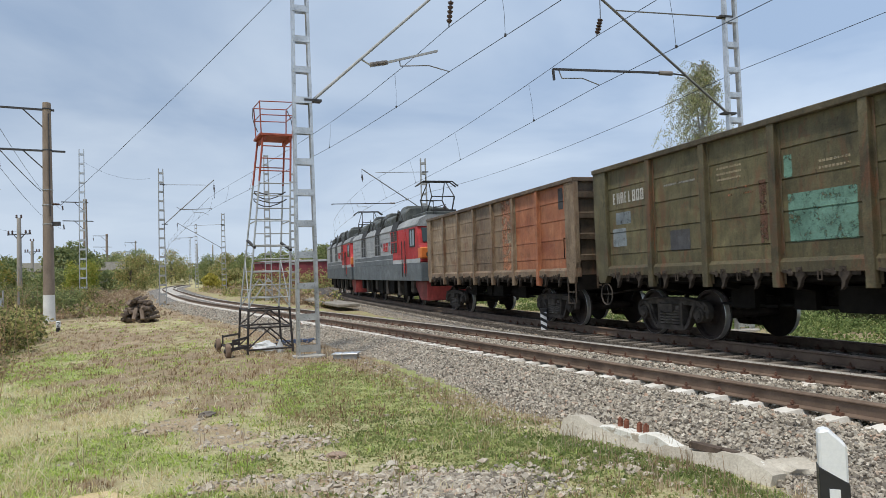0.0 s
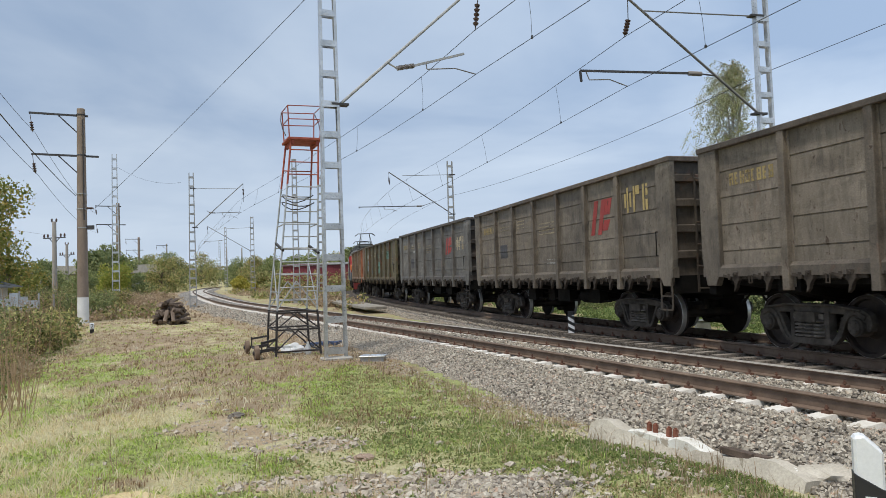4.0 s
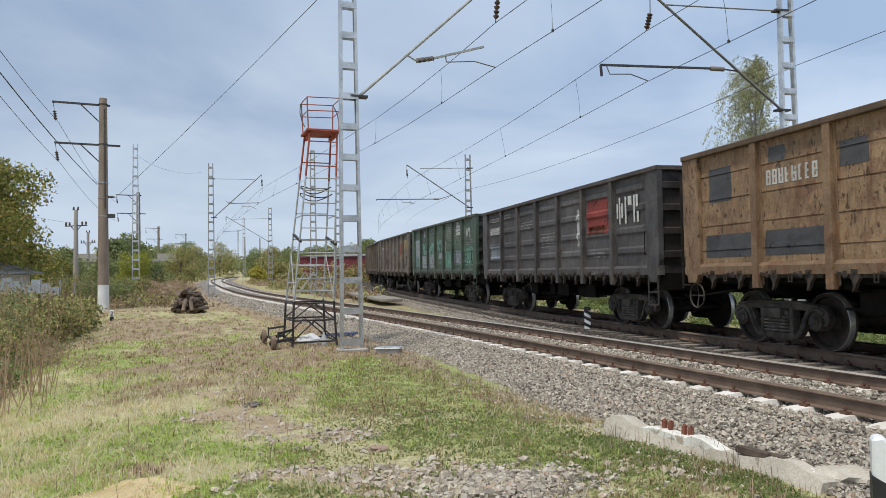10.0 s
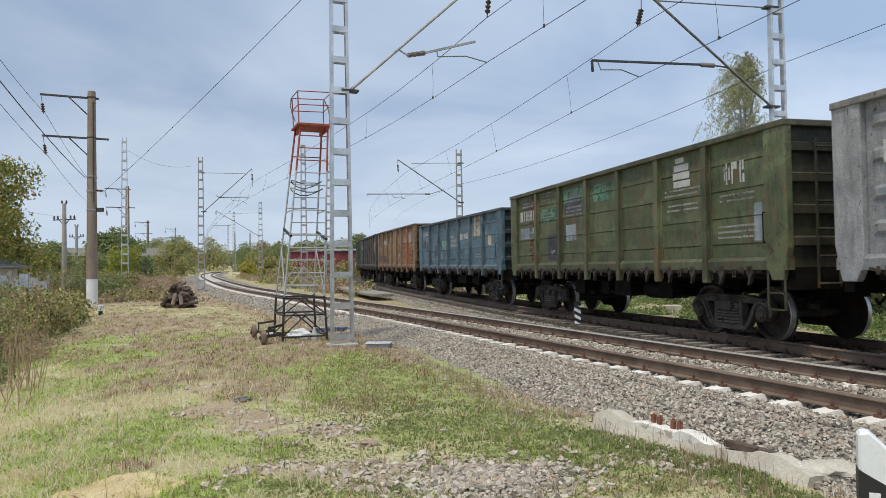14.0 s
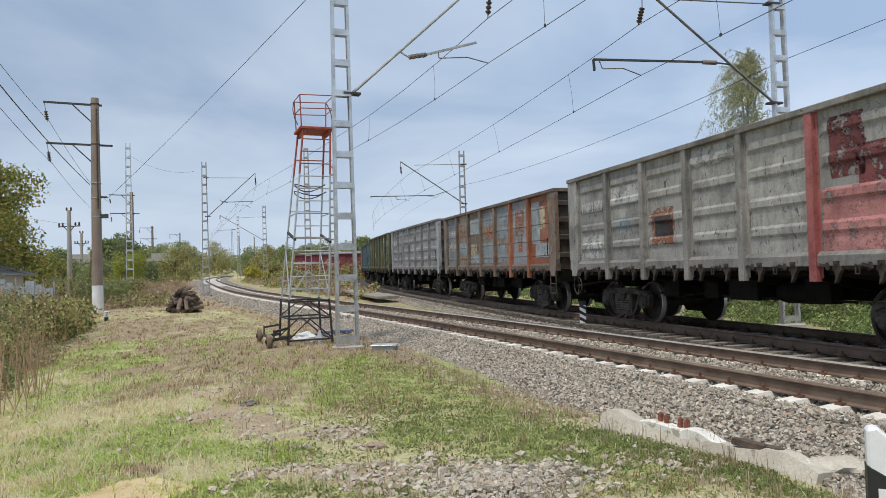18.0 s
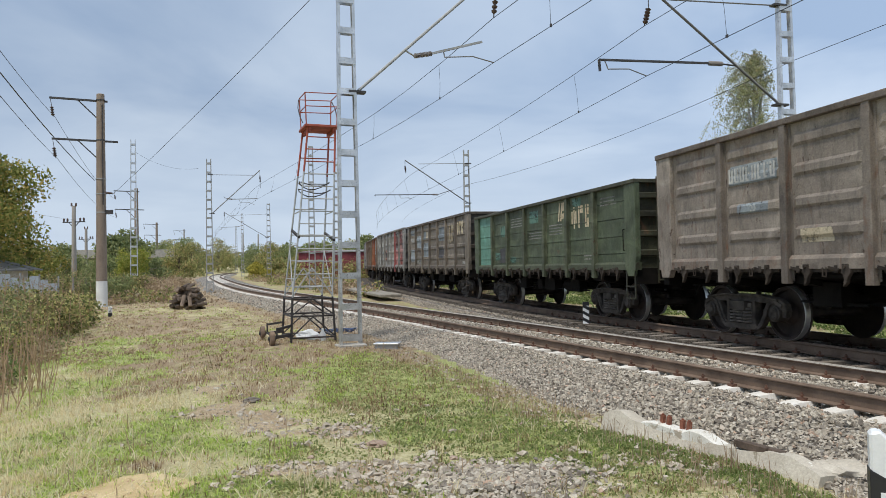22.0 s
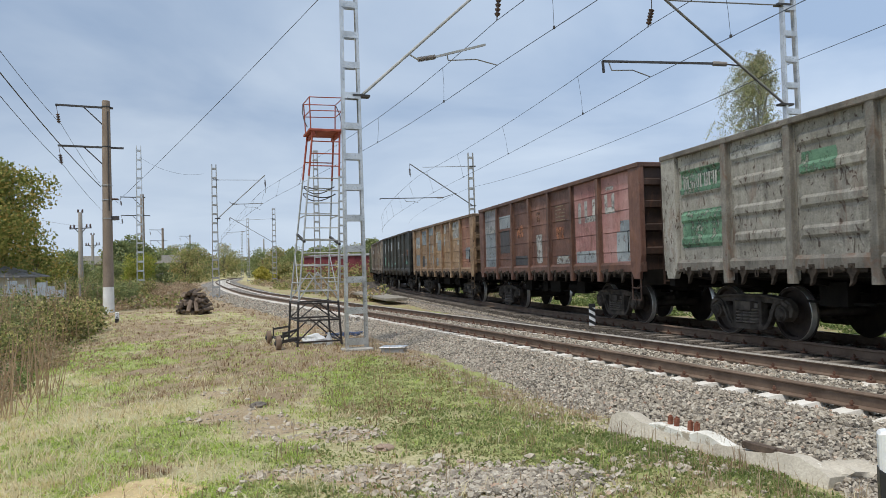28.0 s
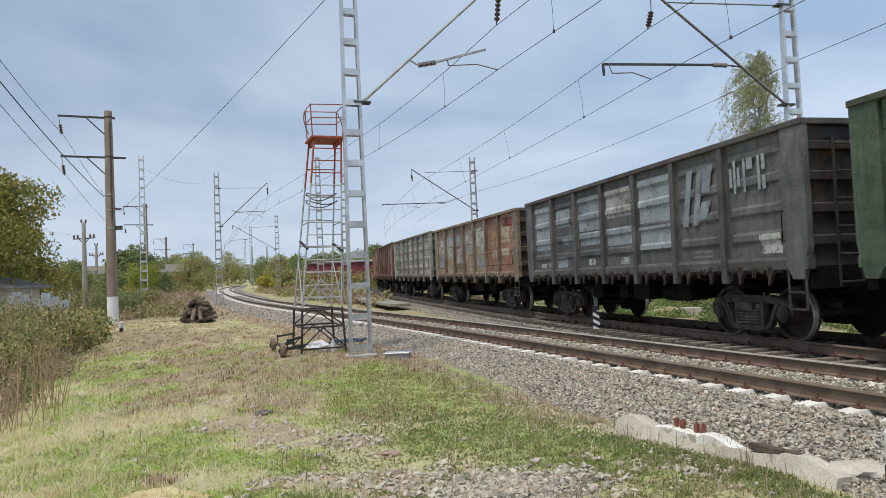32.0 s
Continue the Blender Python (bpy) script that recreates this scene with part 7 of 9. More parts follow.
    for k in range(10):   # boxes, springs and pipes below the body
        x = -6.0 + 1.3 * k
        bm = bmesh.new()
        bm_box(bm, x - 0.2 - 0.1 * (k % 2), -1.42, 0.42 + 0.2 * (k % 3 == 0), x + 0.25, 1.42, 1.15)
        part("underbody_box", bm, M_UNDER if k % 2 else M_BOGIE, base, bevel=0.03)
    for x in (-4.0, 4.0):
        b = part("bogie", BOLSTER_ME, None, base, "dark motor bogie", m=pose(x, 0, 0.1))
        for sg in (-1, 1):
            bm = bmesh.new()
            bm_prism(bm, [(-2.1, 0.55), (-2.1, 0.95), (-0.6, 1.05), (0.6, 1.05), (2.1, 0.95), (2.1, 0.55), (1.1, 0.40), (0.7, 0.62), (-0.7, 0.62), (-1.1, 0.40)], "y", sg * 1.12 - 0.07, sg * 1.12 + 0.07)
            part("side_frame", bm, M_UNDER, b, bevel=0.02)
    add_wheelsets(base, (-5.5, -2.5, 2.5, 5.5), WHEELS)
    return base


ENGINES = []
for k in range(2):
    e = make_section("grey and red electric engine section with a raised collector" if k == 0 else "grey and red leading electric engine section")
    ENGINES.append((e, 0.95 + ELEN + k * 16.6, 4.0))

# ---- the wheeled ladder tower ----
M_TUBE = plain("worn_silver_tube", (0.33, 0.34, 0.34), (0.52, 0.53, 0.53), 5.0, 0.55, 0.35, 60, 0.1, spots=(0.24, 0.16, 0.11), spot_at=0.66)
M_REDTUBE = plain("faded_red_paint", (0.26, 0.05, 0.033), (0.42, 0.105, 0.06), 6.0, 0.7, 0, 60, 0.15, spots=(0.20, 0.09, 0.05), spot_at=0.62)
M_BLACKTUBE = plain("black_steel_frame", (0.025, 0.022, 0.022), (0.06, 0.052, 0.05), 5.0, 0.65, 0.2, 60, 0.15, spots=(0.13, 0.08, 0.05), spot_at=0.66)
M_RUBBER = plain("rusty_wheel", (0.12, 0.08, 0.055), (0.27, 0.19, 0.135), 6.0, 0.9)


def make_tower():
    base = thing("ladder_tower", "wheeled work tower of silver tubes with a red top platform", "work platform", m=pose(-3.2, 17.55, ground_z(-3.2, 17.55), 0, 0, 20.6))
    Z0, Z1, Z2, Z3 = 0.02, 1.02, 5.17, 5.96     # frame foot, frame top, platform, rail
    fx, fy, tx, ty = 0.47, 0.62, 0.33, 0.36

    def leg(sx, sy, z):
        f = (z - Z1) / (Z2 - Z1)
        return Vector((sx * (fx + (tx - fx) * f) + 0.33 * f, sy * (fy + (ty - fy) * f), z))
    for sx in (-1, 1):
        for sy in (-1, 1):
            bm = bmesh.new(); bm_rod(bm, (sx * (fx + 0.05), sy * (fy + 0.05), Z0), (sx * fx, sy * fy, Z1 + 0.04), 0.027, n=8)
            part("frame_leg", bm, M_BLACKTUBE, base)
            bm = bmesh.new(); bm_rod(bm, leg(sx, sy, Z1), leg(sx, sy, 4.05), 0.021, n=8)
            part("tower_leg", bm, M_TUBE, base)
            bm = bmesh.new(); bm_rod(bm, leg(sx, sy, 4.05), leg(sx, sy, Z2), 0.024, n=8)
            part("tower_leg", bm, M_REDTUBE, base, "red-painted upper leg")
            bm = bmesh.new(); bm_rod(bm, leg(sx, sy, Z2) + Vector((sx * 0.04, 0, 0)), Vector((sx * 0.40 + 0.33, sy * 0.40, Z3)), 0.015, n=6)
            part("rail_post", bm, M_REDTUBE, base)
    # rungs on the two ladder sides
    for sy in (-1, 1):
        z = Z1 + 0.28
        k = 0
        while z < Z2 - 0.1:
            if sy < 0 or k % 2 == 0:
                bm = bmesh.new(); bm_rod(bm, leg(-1, sy, z), leg(1, sy, z), 0.014, n=6)
                part("rung", bm, M_TUBE if z < 4.05 else M_REDTUBE, base)
            z += 0.30 if sy < 0 else 0.32
            k += 1
    for sx in (-1, 1):
        for z in (1.5, 2.3, 3.1):
            bm = bmesh.new(); bm_rod(bm, leg(sx, -1, z), leg(sx, 1, z), 0.014, n=6)
            part("side_tie", bm, M_TUBE, base)
        bm = bmesh.new(); bm_rod(bm, leg(sx, -1, 1.15), leg(sx, 1, 2.2), 0.013, n=6)
        part("brace", bm, M_TUBE, base)
    for sy in (-1, 1):
        for a, b in (((-1, 1.1), (0, 1.75)), ((1, 1.1), (0, 1.75))):
            bm = bmesh.new(); bm_rod(bm, leg(a[0], sy, a[1]), Vector((0, leg(0, sy, b[1]).y, b[1])), 0.014, n=6)
            part("brace", bm, M_TUBE, base)
    # a collar of dark cable and clamps half way up
    for z, r in ((3.78, 0.37), (3.60, 0.39)):
        bm = bmesh.new()
        pts = [Vector((0.2 + r * math.cos(t), r * 1.05 * math.sin(t), z + 0.07 * math.cos(2 * t))) for t in np.linspace(0, 2 * math.pi, 15)]
        for a, b in zip(pts, pts[1:]):
            bm_rod(bm, a, b, 0.013, n=5)
        part("cable_coil", bm, M_BLACKTUBE, base)
    for sx, z in ((-1, 2.55), (1, 2.48)):
        bm = bmesh.new(); bm_bar(bm, leg(sx, -1, z) - Vector((0, 0.1, 0.08)), leg(sx, 1, z + 0.15), 0.05, 0.05)
        part("clamp_bar", bm, M_BLACKTUBE, base)
    # lower frame: rails, braces
    for z in (0.12, 0.62, Z1):
        e = fx + 0.05 * (Z1 - z) / Z1
        g = fy + 0.05 * (Z1 - z) / Z1
        for a, b in (((-e, -g), (e, -g)), ((-e, g), (e, g)), ((-e, -g), (-e, g)), ((e, -g), (e, g))):
            bm = bmesh.new(); bm_rod(bm, (*a, z), (*b, z), 0.022, n=6)
            part("frame_rail", bm, M_BLACKTUBE, base)
    for sy in (-1, 1):
        for sx in (-1, 1):
            bm = bmesh.new(); bm_rod(bm, (sx * 0.5, sy * 0.65, 0.15), (0, sy * 0.63, 0.60), 0.018, n=6)
            part("frame_brace", bm, M_BLACKTUBE, base)
            bm = bmesh.new(); bm_rod(bm, (sx * 0.47, sy * 0.62, 0.66), (0, sy * 0.62, Z1), 0.018, n=6)
            part("frame_brace", bm, M_BLACKTUBE, base)
    # platform and its rails
    bm = bmesh.new(); bm_box(bm, -0.09, -0.44, Z2 - 0.03, 0.75, 0.44, Z2 + 0.03)
    part("platform", bm, M_REDTUBE, base, "rust-red sheet platform", bevel=0.01)
    bm = bmesh.new()
    for x in (0.03, 0.63):
        bm_bar(bm, (x, -0.40, Z2 - 0.09), (x, 0.40, Z2 - 0.09), 0.05, 0.10)
    part("platform_joist", bm, M_REDTUBE, base)
    for z, q in ((Z3, 0.40), (Z3 - 0.32, 0.38)):
        for a, b in (((-q, -q), (q, -q)), ((-q, q), (q, q)), ((-q, -q), (-q, q)), ((q, -q), (q, q))):
            bm = bmesh.new(); bm_rod(bm, (a[0] + 0.33, a[1], z), (b[0] + 0.33, b[1], z + 0.02), 0.012, n=6)
            part("guard_rail", bm, M_REDTUBE, base)
    for sx in (-1, 1):
        bm = bmesh.new()
        pts = [(sx * 0.42 + 0.33, 0.40, Z3), (sx * 0.47 + 0.33, 0.2, Z3 - 0.25), (sx * 0.46 + 0.33, 0.0, Z3 - 0.5), (sx * 0.43 + 0.33, -0.2, Z2 + 0.1)]
        for a, b in zip(pts, pts[1:]):
            bm_rod(bm, a, b, 0.012, n=5)
        part("guard_chain", bm, M_BLACKTUBE, base)
    # drawbar and wheels on one side
    for sy in (-1, 1):
        bm = bmesh.new(); bm_bar(bm, (-0.5, sy * 0.62, 0.2), (-0.88, sy * 0.62, 0.16), 0.06, 0.07)
        part("drawbar", bm, M_BLACKTUBE, base)
    bm = bmesh.new(); bm_rod(bm, (-0.88, -0.85, 0.16), (-0.88, 0.85, 0.16), 0.025, n=8)
    part("axle", bm, M_BLACKTUBE, base)
    for sy in (-1, 1):
        bm = bmesh.new(); bm_lathe(bm, [(0.08, -0.055), (0.165, -0.05), (0.172, -0.03), (0.172, 0.03), (0.165, 0.05), (0.08, 0.055)], "x", (-0.98, sy * 0.86, 0.15), 20)
        w = part("wheel", bm, M_RUBBER, base, "rusty brown steel wheel", smooth=True)
        bm = bmesh.new(); bm_lathe(bm, [(0.03, -0.09), (0.06, -0.06), (0.06, 0.06), (0.03, 0.09)], "x", (-0.98, sy * 0.86, 0.15), 14)
        part("hub", bm, M_BLACKTUBE, w)
        bm = bmesh.new(); bm_bar(bm, (-0.87, sy * 0.86, 0.15), (-0.87, sy * 0.86, 0.40), 0.05, 0.03)
        bm_bar(bm, (-0.87, sy * 0.86, 0.36), (-0.5, sy * 0.64, 0.42), 0.05, 0.05)
        part("wheel_bracket", bm, M_BLACKTUBE, base)
    return base


make_tower()

# odds and ends at its foot
M_SACK = plain("white_plastic", (0.62, 0.62, 0.60), (0.80, 0.80, 0.79), 5, 0.6)
M_BLUE = plain("blue_rope", (0.05, 0.08, 0.16), (0.10, 0.14, 0.25), 9, 0.8)


def lump(name, label, category, x, y, r, material, flat=0.6, seed=1, z=None):
    bm = bmesh.new()
    bmesh.ops.create_icosphere(bm, subdivisions=3, radius=1.0)
    for v in bm.verts:
        n = noise.noise(v.co * 1.7 + Vector((seed * 3.7, 0, 0))) * 0.45 + noise.noise(v.co * 4.1 + Vector((seed * 1.3, 5, 0))) * 0.18
        v.co *= r * (1 + n)
        v.co.z *= flat
    return thing(name, label, category, m=pose(x, y, (ground_z(x, y) if z is None else z) + r * flat * 0.45), bm=bm, material=material, smooth=True)


lump("white_sack", "crumpled white sack lying under the tower", "sack", -3.3, 17.9, 0.28, M_SACK, 0.55, 4)
bm = bmesh.new()
bm_lathe(bm, [(0.075, 0.0), (0.08, 0.03), (0.08, 0.16), (0.03, 0.26), (0.028, 0.31)], "z", n=14)
thing("plastic_bottle", "white plastic bottle on the grass under the tower", "bottle", m=pose(-2.82, 17.35, ground_z(-2.82, 17.35)), bm=bm, material=M_SACK, smooth=True)
bm = bmesh.new()
for k in range(60):
    t = k * 0.55
    a = Vector((0.55 * math.cos(t) * (0.6 + 0.4 * math.sin(k * 1.7)), 0.22 * math.sin(t * 1.1), 0.05 + 0.12 * abs(math.sin(k * 0.9))))
    t2 = t + 0.55
    b = Vector((0.55 * math.cos(t2) * (0.6 + 0.4 * math.sin((k + 1) * 1.7)), 0.22 * math.sin(t2 * 1.1), 0.05 + 0.12 * abs(math.sin((k + 1) * 0.9))))
    bm_rod(bm, a, b, 0.012, n=5)
thing("rope", "tangled dark blue rope on the ballast edge", "rope", m=pose(-2.85, 19.8, NEAR.at(19.3, -2.7)[0].z - 0.36), bm=bm, material=M_BLUE)

# ---- pile of old timbers ----
M_TIMBER = plain("old_tarred_timber", (0.075, 0.052, 0.038), (0.22, 0.165, 0.125), 4.0, 0.9, 0, 30, 0.6, spots=(0.22, 0.18, 0.14), spot_at=0.66, stretch=(0.4, 2, 2), vary=0.25)


def make_pile():
    rng = random.Random(8)
    bm = bmesh.new()
    bm_box(bm, -0.30, -0.085, -0.075, 0.30, 0.085, 0.075)
    bmesh.ops.subdivide_edges(bm, edges=list(bm.edges), cuts=3, use_grid_fill=True)
    for v in bm.verts:   # worn round
        d = math.hypot(v.co.y / 0.085, v.co.z / 0.075)
        if d > 1.12:
            v.co.y, v.co.z = v.co.y * 1.12 / d, v.co.z * 1.12 / d
        v.co += Vector((0.035, 0.02, 0.02)) * noise.noise(v.co * 6)
    me = mesh_of(bm, "old_timber", M_TIMBER)
    cx, cy = -11.95, 34.3
    g = ground_z(cx, cy)
    for row, n in enumerate((8, 9, 8, 8, 7, 6, 4, 2)):
        for i in range(n):
            ob = new("old_timber", me)
            tagged(ob, "short dark tarred timber in a heap on the grass", "timber", "heap of old timbers")
            ob.matrix_basis = pose(cx + (i - (n - 1) / 2) * 0.165 + rng.uniform(-0.05, 0.05), cy + rng.uniform(-0.3, 0.2), g + 0.07 + row * 0.145, rng.uniform(-30, 30), rng.uniform(-28, 28), 95 + rng.uniform(-60, 60))
    for k in range(8):   # some lean on the heap
        ob = new("old_timber", me)
        tagged(ob, "dark tarred timber leaning on the heap", "timber", "heap of old timbers")
        a = rng.uniform(0, 360)
        ob.matrix_basis = pose(cx + 0.55 * math.cos(radians(a)), cy + 0.5 * math.sin(radians(a)), g + 0.40, 0, rng.uniform(50, 66), a)


make_pile()

# ---- concrete: a cast-off sleeper, fragments, a low slab, a box lid ----
def castoff():
    m = pose(2.52, 6.72, ground_z(2.52, 6.72) + 0.255, 2, 5, 30)
    base = thing("concrete_sleeper", "weathered cast-off concrete sleeper with rusty bolts in the grass", "railway sleeper", m=m)
    # (along, top, half width at the foot, half width at the top)
    prof = [(-1.12, -0.17, 0.15, 0.10), (-1.08, -0.15, 0.15, 0.09), (-0.84, -0.08, 0.15, 0.08), (-0.62, -0.085, 0.15, 0.08), (-0.58, -0.11, 0.15, 0.08), (-0.34, -0.145, 0.14, 0.09), (-0.05, -0.15, 0.14, 0.09), (0.02, -0.14, 0.14, 0.07), (0.30, -0.145, 0.15, 0.06), (0.34, -0.115, 0.15, 0.055), (0.60, -0.11, 0.15, 0.06), (0.70, -0.15, 0.15, 0.08), (0.92, -0.14, 0.15, 0.09), (1.10, -0.085, 0.15, 0.09), (1.24, -0.10, 0.15, 0.09), (1.33, -0.16, 0.15, 0.10)]
    bm = bmesh.new()
    rings = []
    for y, b, w, wt in prof:
        rings.append([bm.verts.new(q) for q in ((-w, y, -0.33), (w, y, -0.33), (wt, y, b), (-wt, y, b))])
    for a, b in zip(rings, rings[1:]):
        for i in range(4):
            bm.faces.new((a[i], a[(i + 1) % 4], b[(i + 1) % 4], b[i]))
    bm.faces.new(rings[0][::-1]); bm.faces.new(rings[-1])
    bmesh.ops.recalc_face_normals(bm, faces=bm.faces)
    bmesh.ops.subdivide_edges(bm, edges=list(bm.edges), cuts=1, use_grid_fill=True)
    for v in bm.verts:   # slightly uneven arrises
        k = noise.noise(v.co * 9)
        v.co += Vector((0.004, 0.003, 0.003)) * k
    part("block", bm, M_OLDCONC, base)
    for y in (0.27, 0.35, 0.52, 0.60):
        bm = bmesh.new()
        bm_prism(bm, [(-0.022, y - 0.017), (0.022, y - 0.021), (0.024, y + 0.018), (-0.02, y + 0.021)], "z", -0.13, -0.025)
        bm_prism(bm, [(-0.012, y - 0.012), (0.012, y - 0.012), (0.012, y + 0.012), (-0.012, y + 0.012)], "z", -0.025, -0.012)
        part("rusty_bolt", bm, M_REDRUST, base, "rust-red square bolt", bevel=0.004)
    bm = bmesh.new()   # a pale mortar seat over the block
    bm_prism(bm, [(-0.22, -0.22), (-0.20, -0.165), (0.06, -0.085), (0.20, -0.08), (0.28, -0.115), (0.66, -0.10), (0.80, -0.125), (0.86, -0.20)], "x", -0.085, 0.075)
    part("rail_seat", bm, M_SEAT, base, "whitish raised rail seat", bevel=0.015)
    for k, (x, y, w, l, z) in enumerate(((0.02, -0.52, 0.05, 0.20, -0.085), (-0.03, -0.44, 0.035, 0.16, -0.078))):   # rotten pads on the seat
        bm = bmesh.new()
        bm_box(bm, x - w, y - l, z - 0.05, x + w, y + l, z + 0.012)
        part("rotten_pad", bm, M_PAD, base, "dark rotten pad", bevel=0.006)
    for x, y, r in ((-0.02, -0.90, 0.022), (0.03, -0.94, 0.026), (0.0, -0.98, 0.018)):
        bm = bmesh.new()
        bmesh.ops.create_icosphere(bm, subdivisions=1, radius=r, matrix=pose(x, y, -0.105 - 0.14 * max(0.0, -y - 0.84)) @ Matrix.Diagonal((1, 1, 0.5, 1)))
        part("chip", bm, M_SEAT, base, "white chip of mortar")
    return base


M_REDRUST = plain("rust_red_bolt", (0.16, 0.055, 0.032), (0.30, 0.115, 0.07), 12, 0.9, 0.1, 60, 0.4)
M_PAD = plain("rotten_dark_pad", (0.05, 0.035, 0.025), (0.14, 0.10, 0.075), 8.0, 0.95, 0, 50, 0.5)
M_SEAT = plain("whitish_mortar", (0.66, 0.63, 0.56), (0.80, 0.78, 0.72), 3.0, 0.95, 0, 40, 0.5, spots=(0.42, 0.36, 0.28), spot_at=0.55)
M_OLDCONC = plain("old_sleeper_concrete", (0.40, 0.35, 0.28), (0.60, 0.55, 0.46), 2.2, 0.95, 0, 50, 0.5, spots=(0.27, 0.23, 0.17), spot_at=0.60)
castoff()
M_REDSTONE = plain("brick_coloured_stone", (0.29, 0.20, 0.145), (0.46, 0.36, 0.28), 7)
lump("concrete_fragment", "pale broken piece of concrete in the weeds", "rubble", 3.3, 6.0, 0.22, M_OLDCONC, 0.35, 7)
lump("field_stone", "flat grey-brown stone on the bare ground", "stone", -0.66, 7.35, 0.09, M_REDSTONE, 0.4, 2)
lump("field_stone", "dark flat stone on the bare ground", "stone", -2.6, 9.9, 0.10, plain("dark_stone", (0.10, 0.085, 0.07), (0.2, 0.17, 0.14), 6), 0.45, 5)
for k, (x, y, r) in enumerate(((-1.45, 6.3, 0.07), (-0.35, 6.55, 0.06), (-0.1, 6.9, 0.085), (0.1, 6.75, 0.06), (-2.05, 8.0, 0.05), (-1.1, 8.9, 0.05), (-1.25, 6.9, 0.05), (-2.5, 9.0, 0.05), (0.35, 6.6, 0.05), (-0.9, 7.9, 0.05), (-3.4, 11.0, 0.06), (-2.9, 10.5, 0.05), (0.9, 8.2, 0.045), (-0.2, 5.9, 0.05))):
    lump("field_stone", "small pale stone on the bare ground" if k % 3 else "reddish flat stone on the bare ground", "stone", x, y, r * 0.7, M_OLDCONC if k % 3 else M_REDSTONE, 0.5, 20 + k)
M_SAND = plain("yellow_sand", (0.46, 0.34, 0.17), (0.62, 0.50, 0.29), 2.5, 0.95, 0, 60, 0.4, spots=(0.36, 0.22, 0.12), spot_at=0.55)
lump("sand_patch", "flat spill of yellow sand in the grass", "sand", -2.55, 6.0, 0.42, M_SAND, 0.06, 3, ground_z(-2.55, 6.0) - 0.004)

bm = bmesh.new()
bm_box(bm, -0.6, -6.0, -0.16, 0.6, 6.0, 0.0)
slab = thing("concrete_slab", "low pale concrete slab between the tracks", "slab", m=pose(-4.25, 43.6, rise(43.4) + 0.0, 0.6, 0, 16.5), bm=bm, material=plain("dirty_slab", (0.19, 0.17, 0.14), (0.36, 0.33, 0.28), 3.0, 0.92, 0, 40, 0.4), bevel=0.03)
box = thing("cable_box", "low grey metal cable box with a flat lid", "cable box", m=pose(-1.14, 15.62, ground_z(-1.14, 15.62), 0, 0, -8))
bm = bmesh.new(); bm_box(bm, -0.25, -0.17, -0.05, 0.25, 0.17, 0.10)
part("body", bm, M_DULLZINC, box, bevel=0.008)
bm = bmesh.new(); bm_box(bm, -0.28, -0.20, 0.10, 0.28, 0.20, 0.125)
part("lid", bm, M_ZINC, box, bevel=0.006)

M_BOXPAINT = plain("dull_grey_box_paint", (0.12, 0.125, 0.115), (0.22, 0.23, 0.21), 4.0, 0.7, 0, 40, 0.2)
box = thing("relay_box", "small grey metal relay box beyond the train's track", "relay box", m=pose(8.55, 22.1, ground_z(8.55, 22.1), 0, 0, -20))
bm = bmesh.new(); bm_prism(bm, [(-0.22, -0.05), (0.27, -0.05), (0.21, 0.26), (-0.22, 0.26)], "y", -0.18, 0.18)
part("body", bm, M_BOXPAINT, box, bevel=0.008)
bm = bmesh.new(); bm_box(bm, -0.25, -0.21, 0.26, 0.24, 0.21, 0.282)
part("lid", bm, M_BOXPAINT, box, bevel=0.005)

# ---- small posts ----
M_WPAINT = plain("white_post_paint", (0.72, 0.73, 0.74), (0.84, 0.85, 0.86), 3.0, 0.45, 0, 60, 0.05)
M_BPAINT = plain("black_post_paint", (0.012, 0.012, 0.014), (0.03, 0.03, 0.033), 3.0, 0.5, 0, 60, 0.05)


def striped_post():
    p, _ = FAR.at(18.45, -1.95, -0.26)
    base = thing("fouling_post", "short white post with slanting black stripes between the tracks", "marker post", m=pose(4.05, 19.94, -0.30, 0, 0, -10))
    bm = bmesh.new(); bm_box(bm, -0.085, -0.085, 0, 0.085, 0.085, 0.68)
    part("shaft", bm, M_WPAINT, base, bevel=0.008)
    for z in (0.14, 0.32, 0.50):
        bm = bmesh.new()
        y = -0.0885
        vs = [bm.verts.new((x, yy, zz)) for yy in (y, y + 0.004) for x, zz in ((-0.0885, z + 0.06), (0.0885, z - 0.04), (0.0885, z + 0.05), (-0.0885, z + 0.15))]
        for f in ((0, 1, 2, 3), (7, 6, 5, 4), (0, 4, 5, 1), (1, 5, 6, 2), (2, 6, 7, 3), (3, 7, 4, 0)):
            bm.faces.new([vs[i] for i in f])
        part("stripe", bm, M_BPAINT, base, "black stripe")
    bm = bmesh.new(); bm_box(bm, -0.086, -0.086, 0.60, 0.086, 0.0875, 0.70)
    part("cap", bm, M_BPAINT, base)


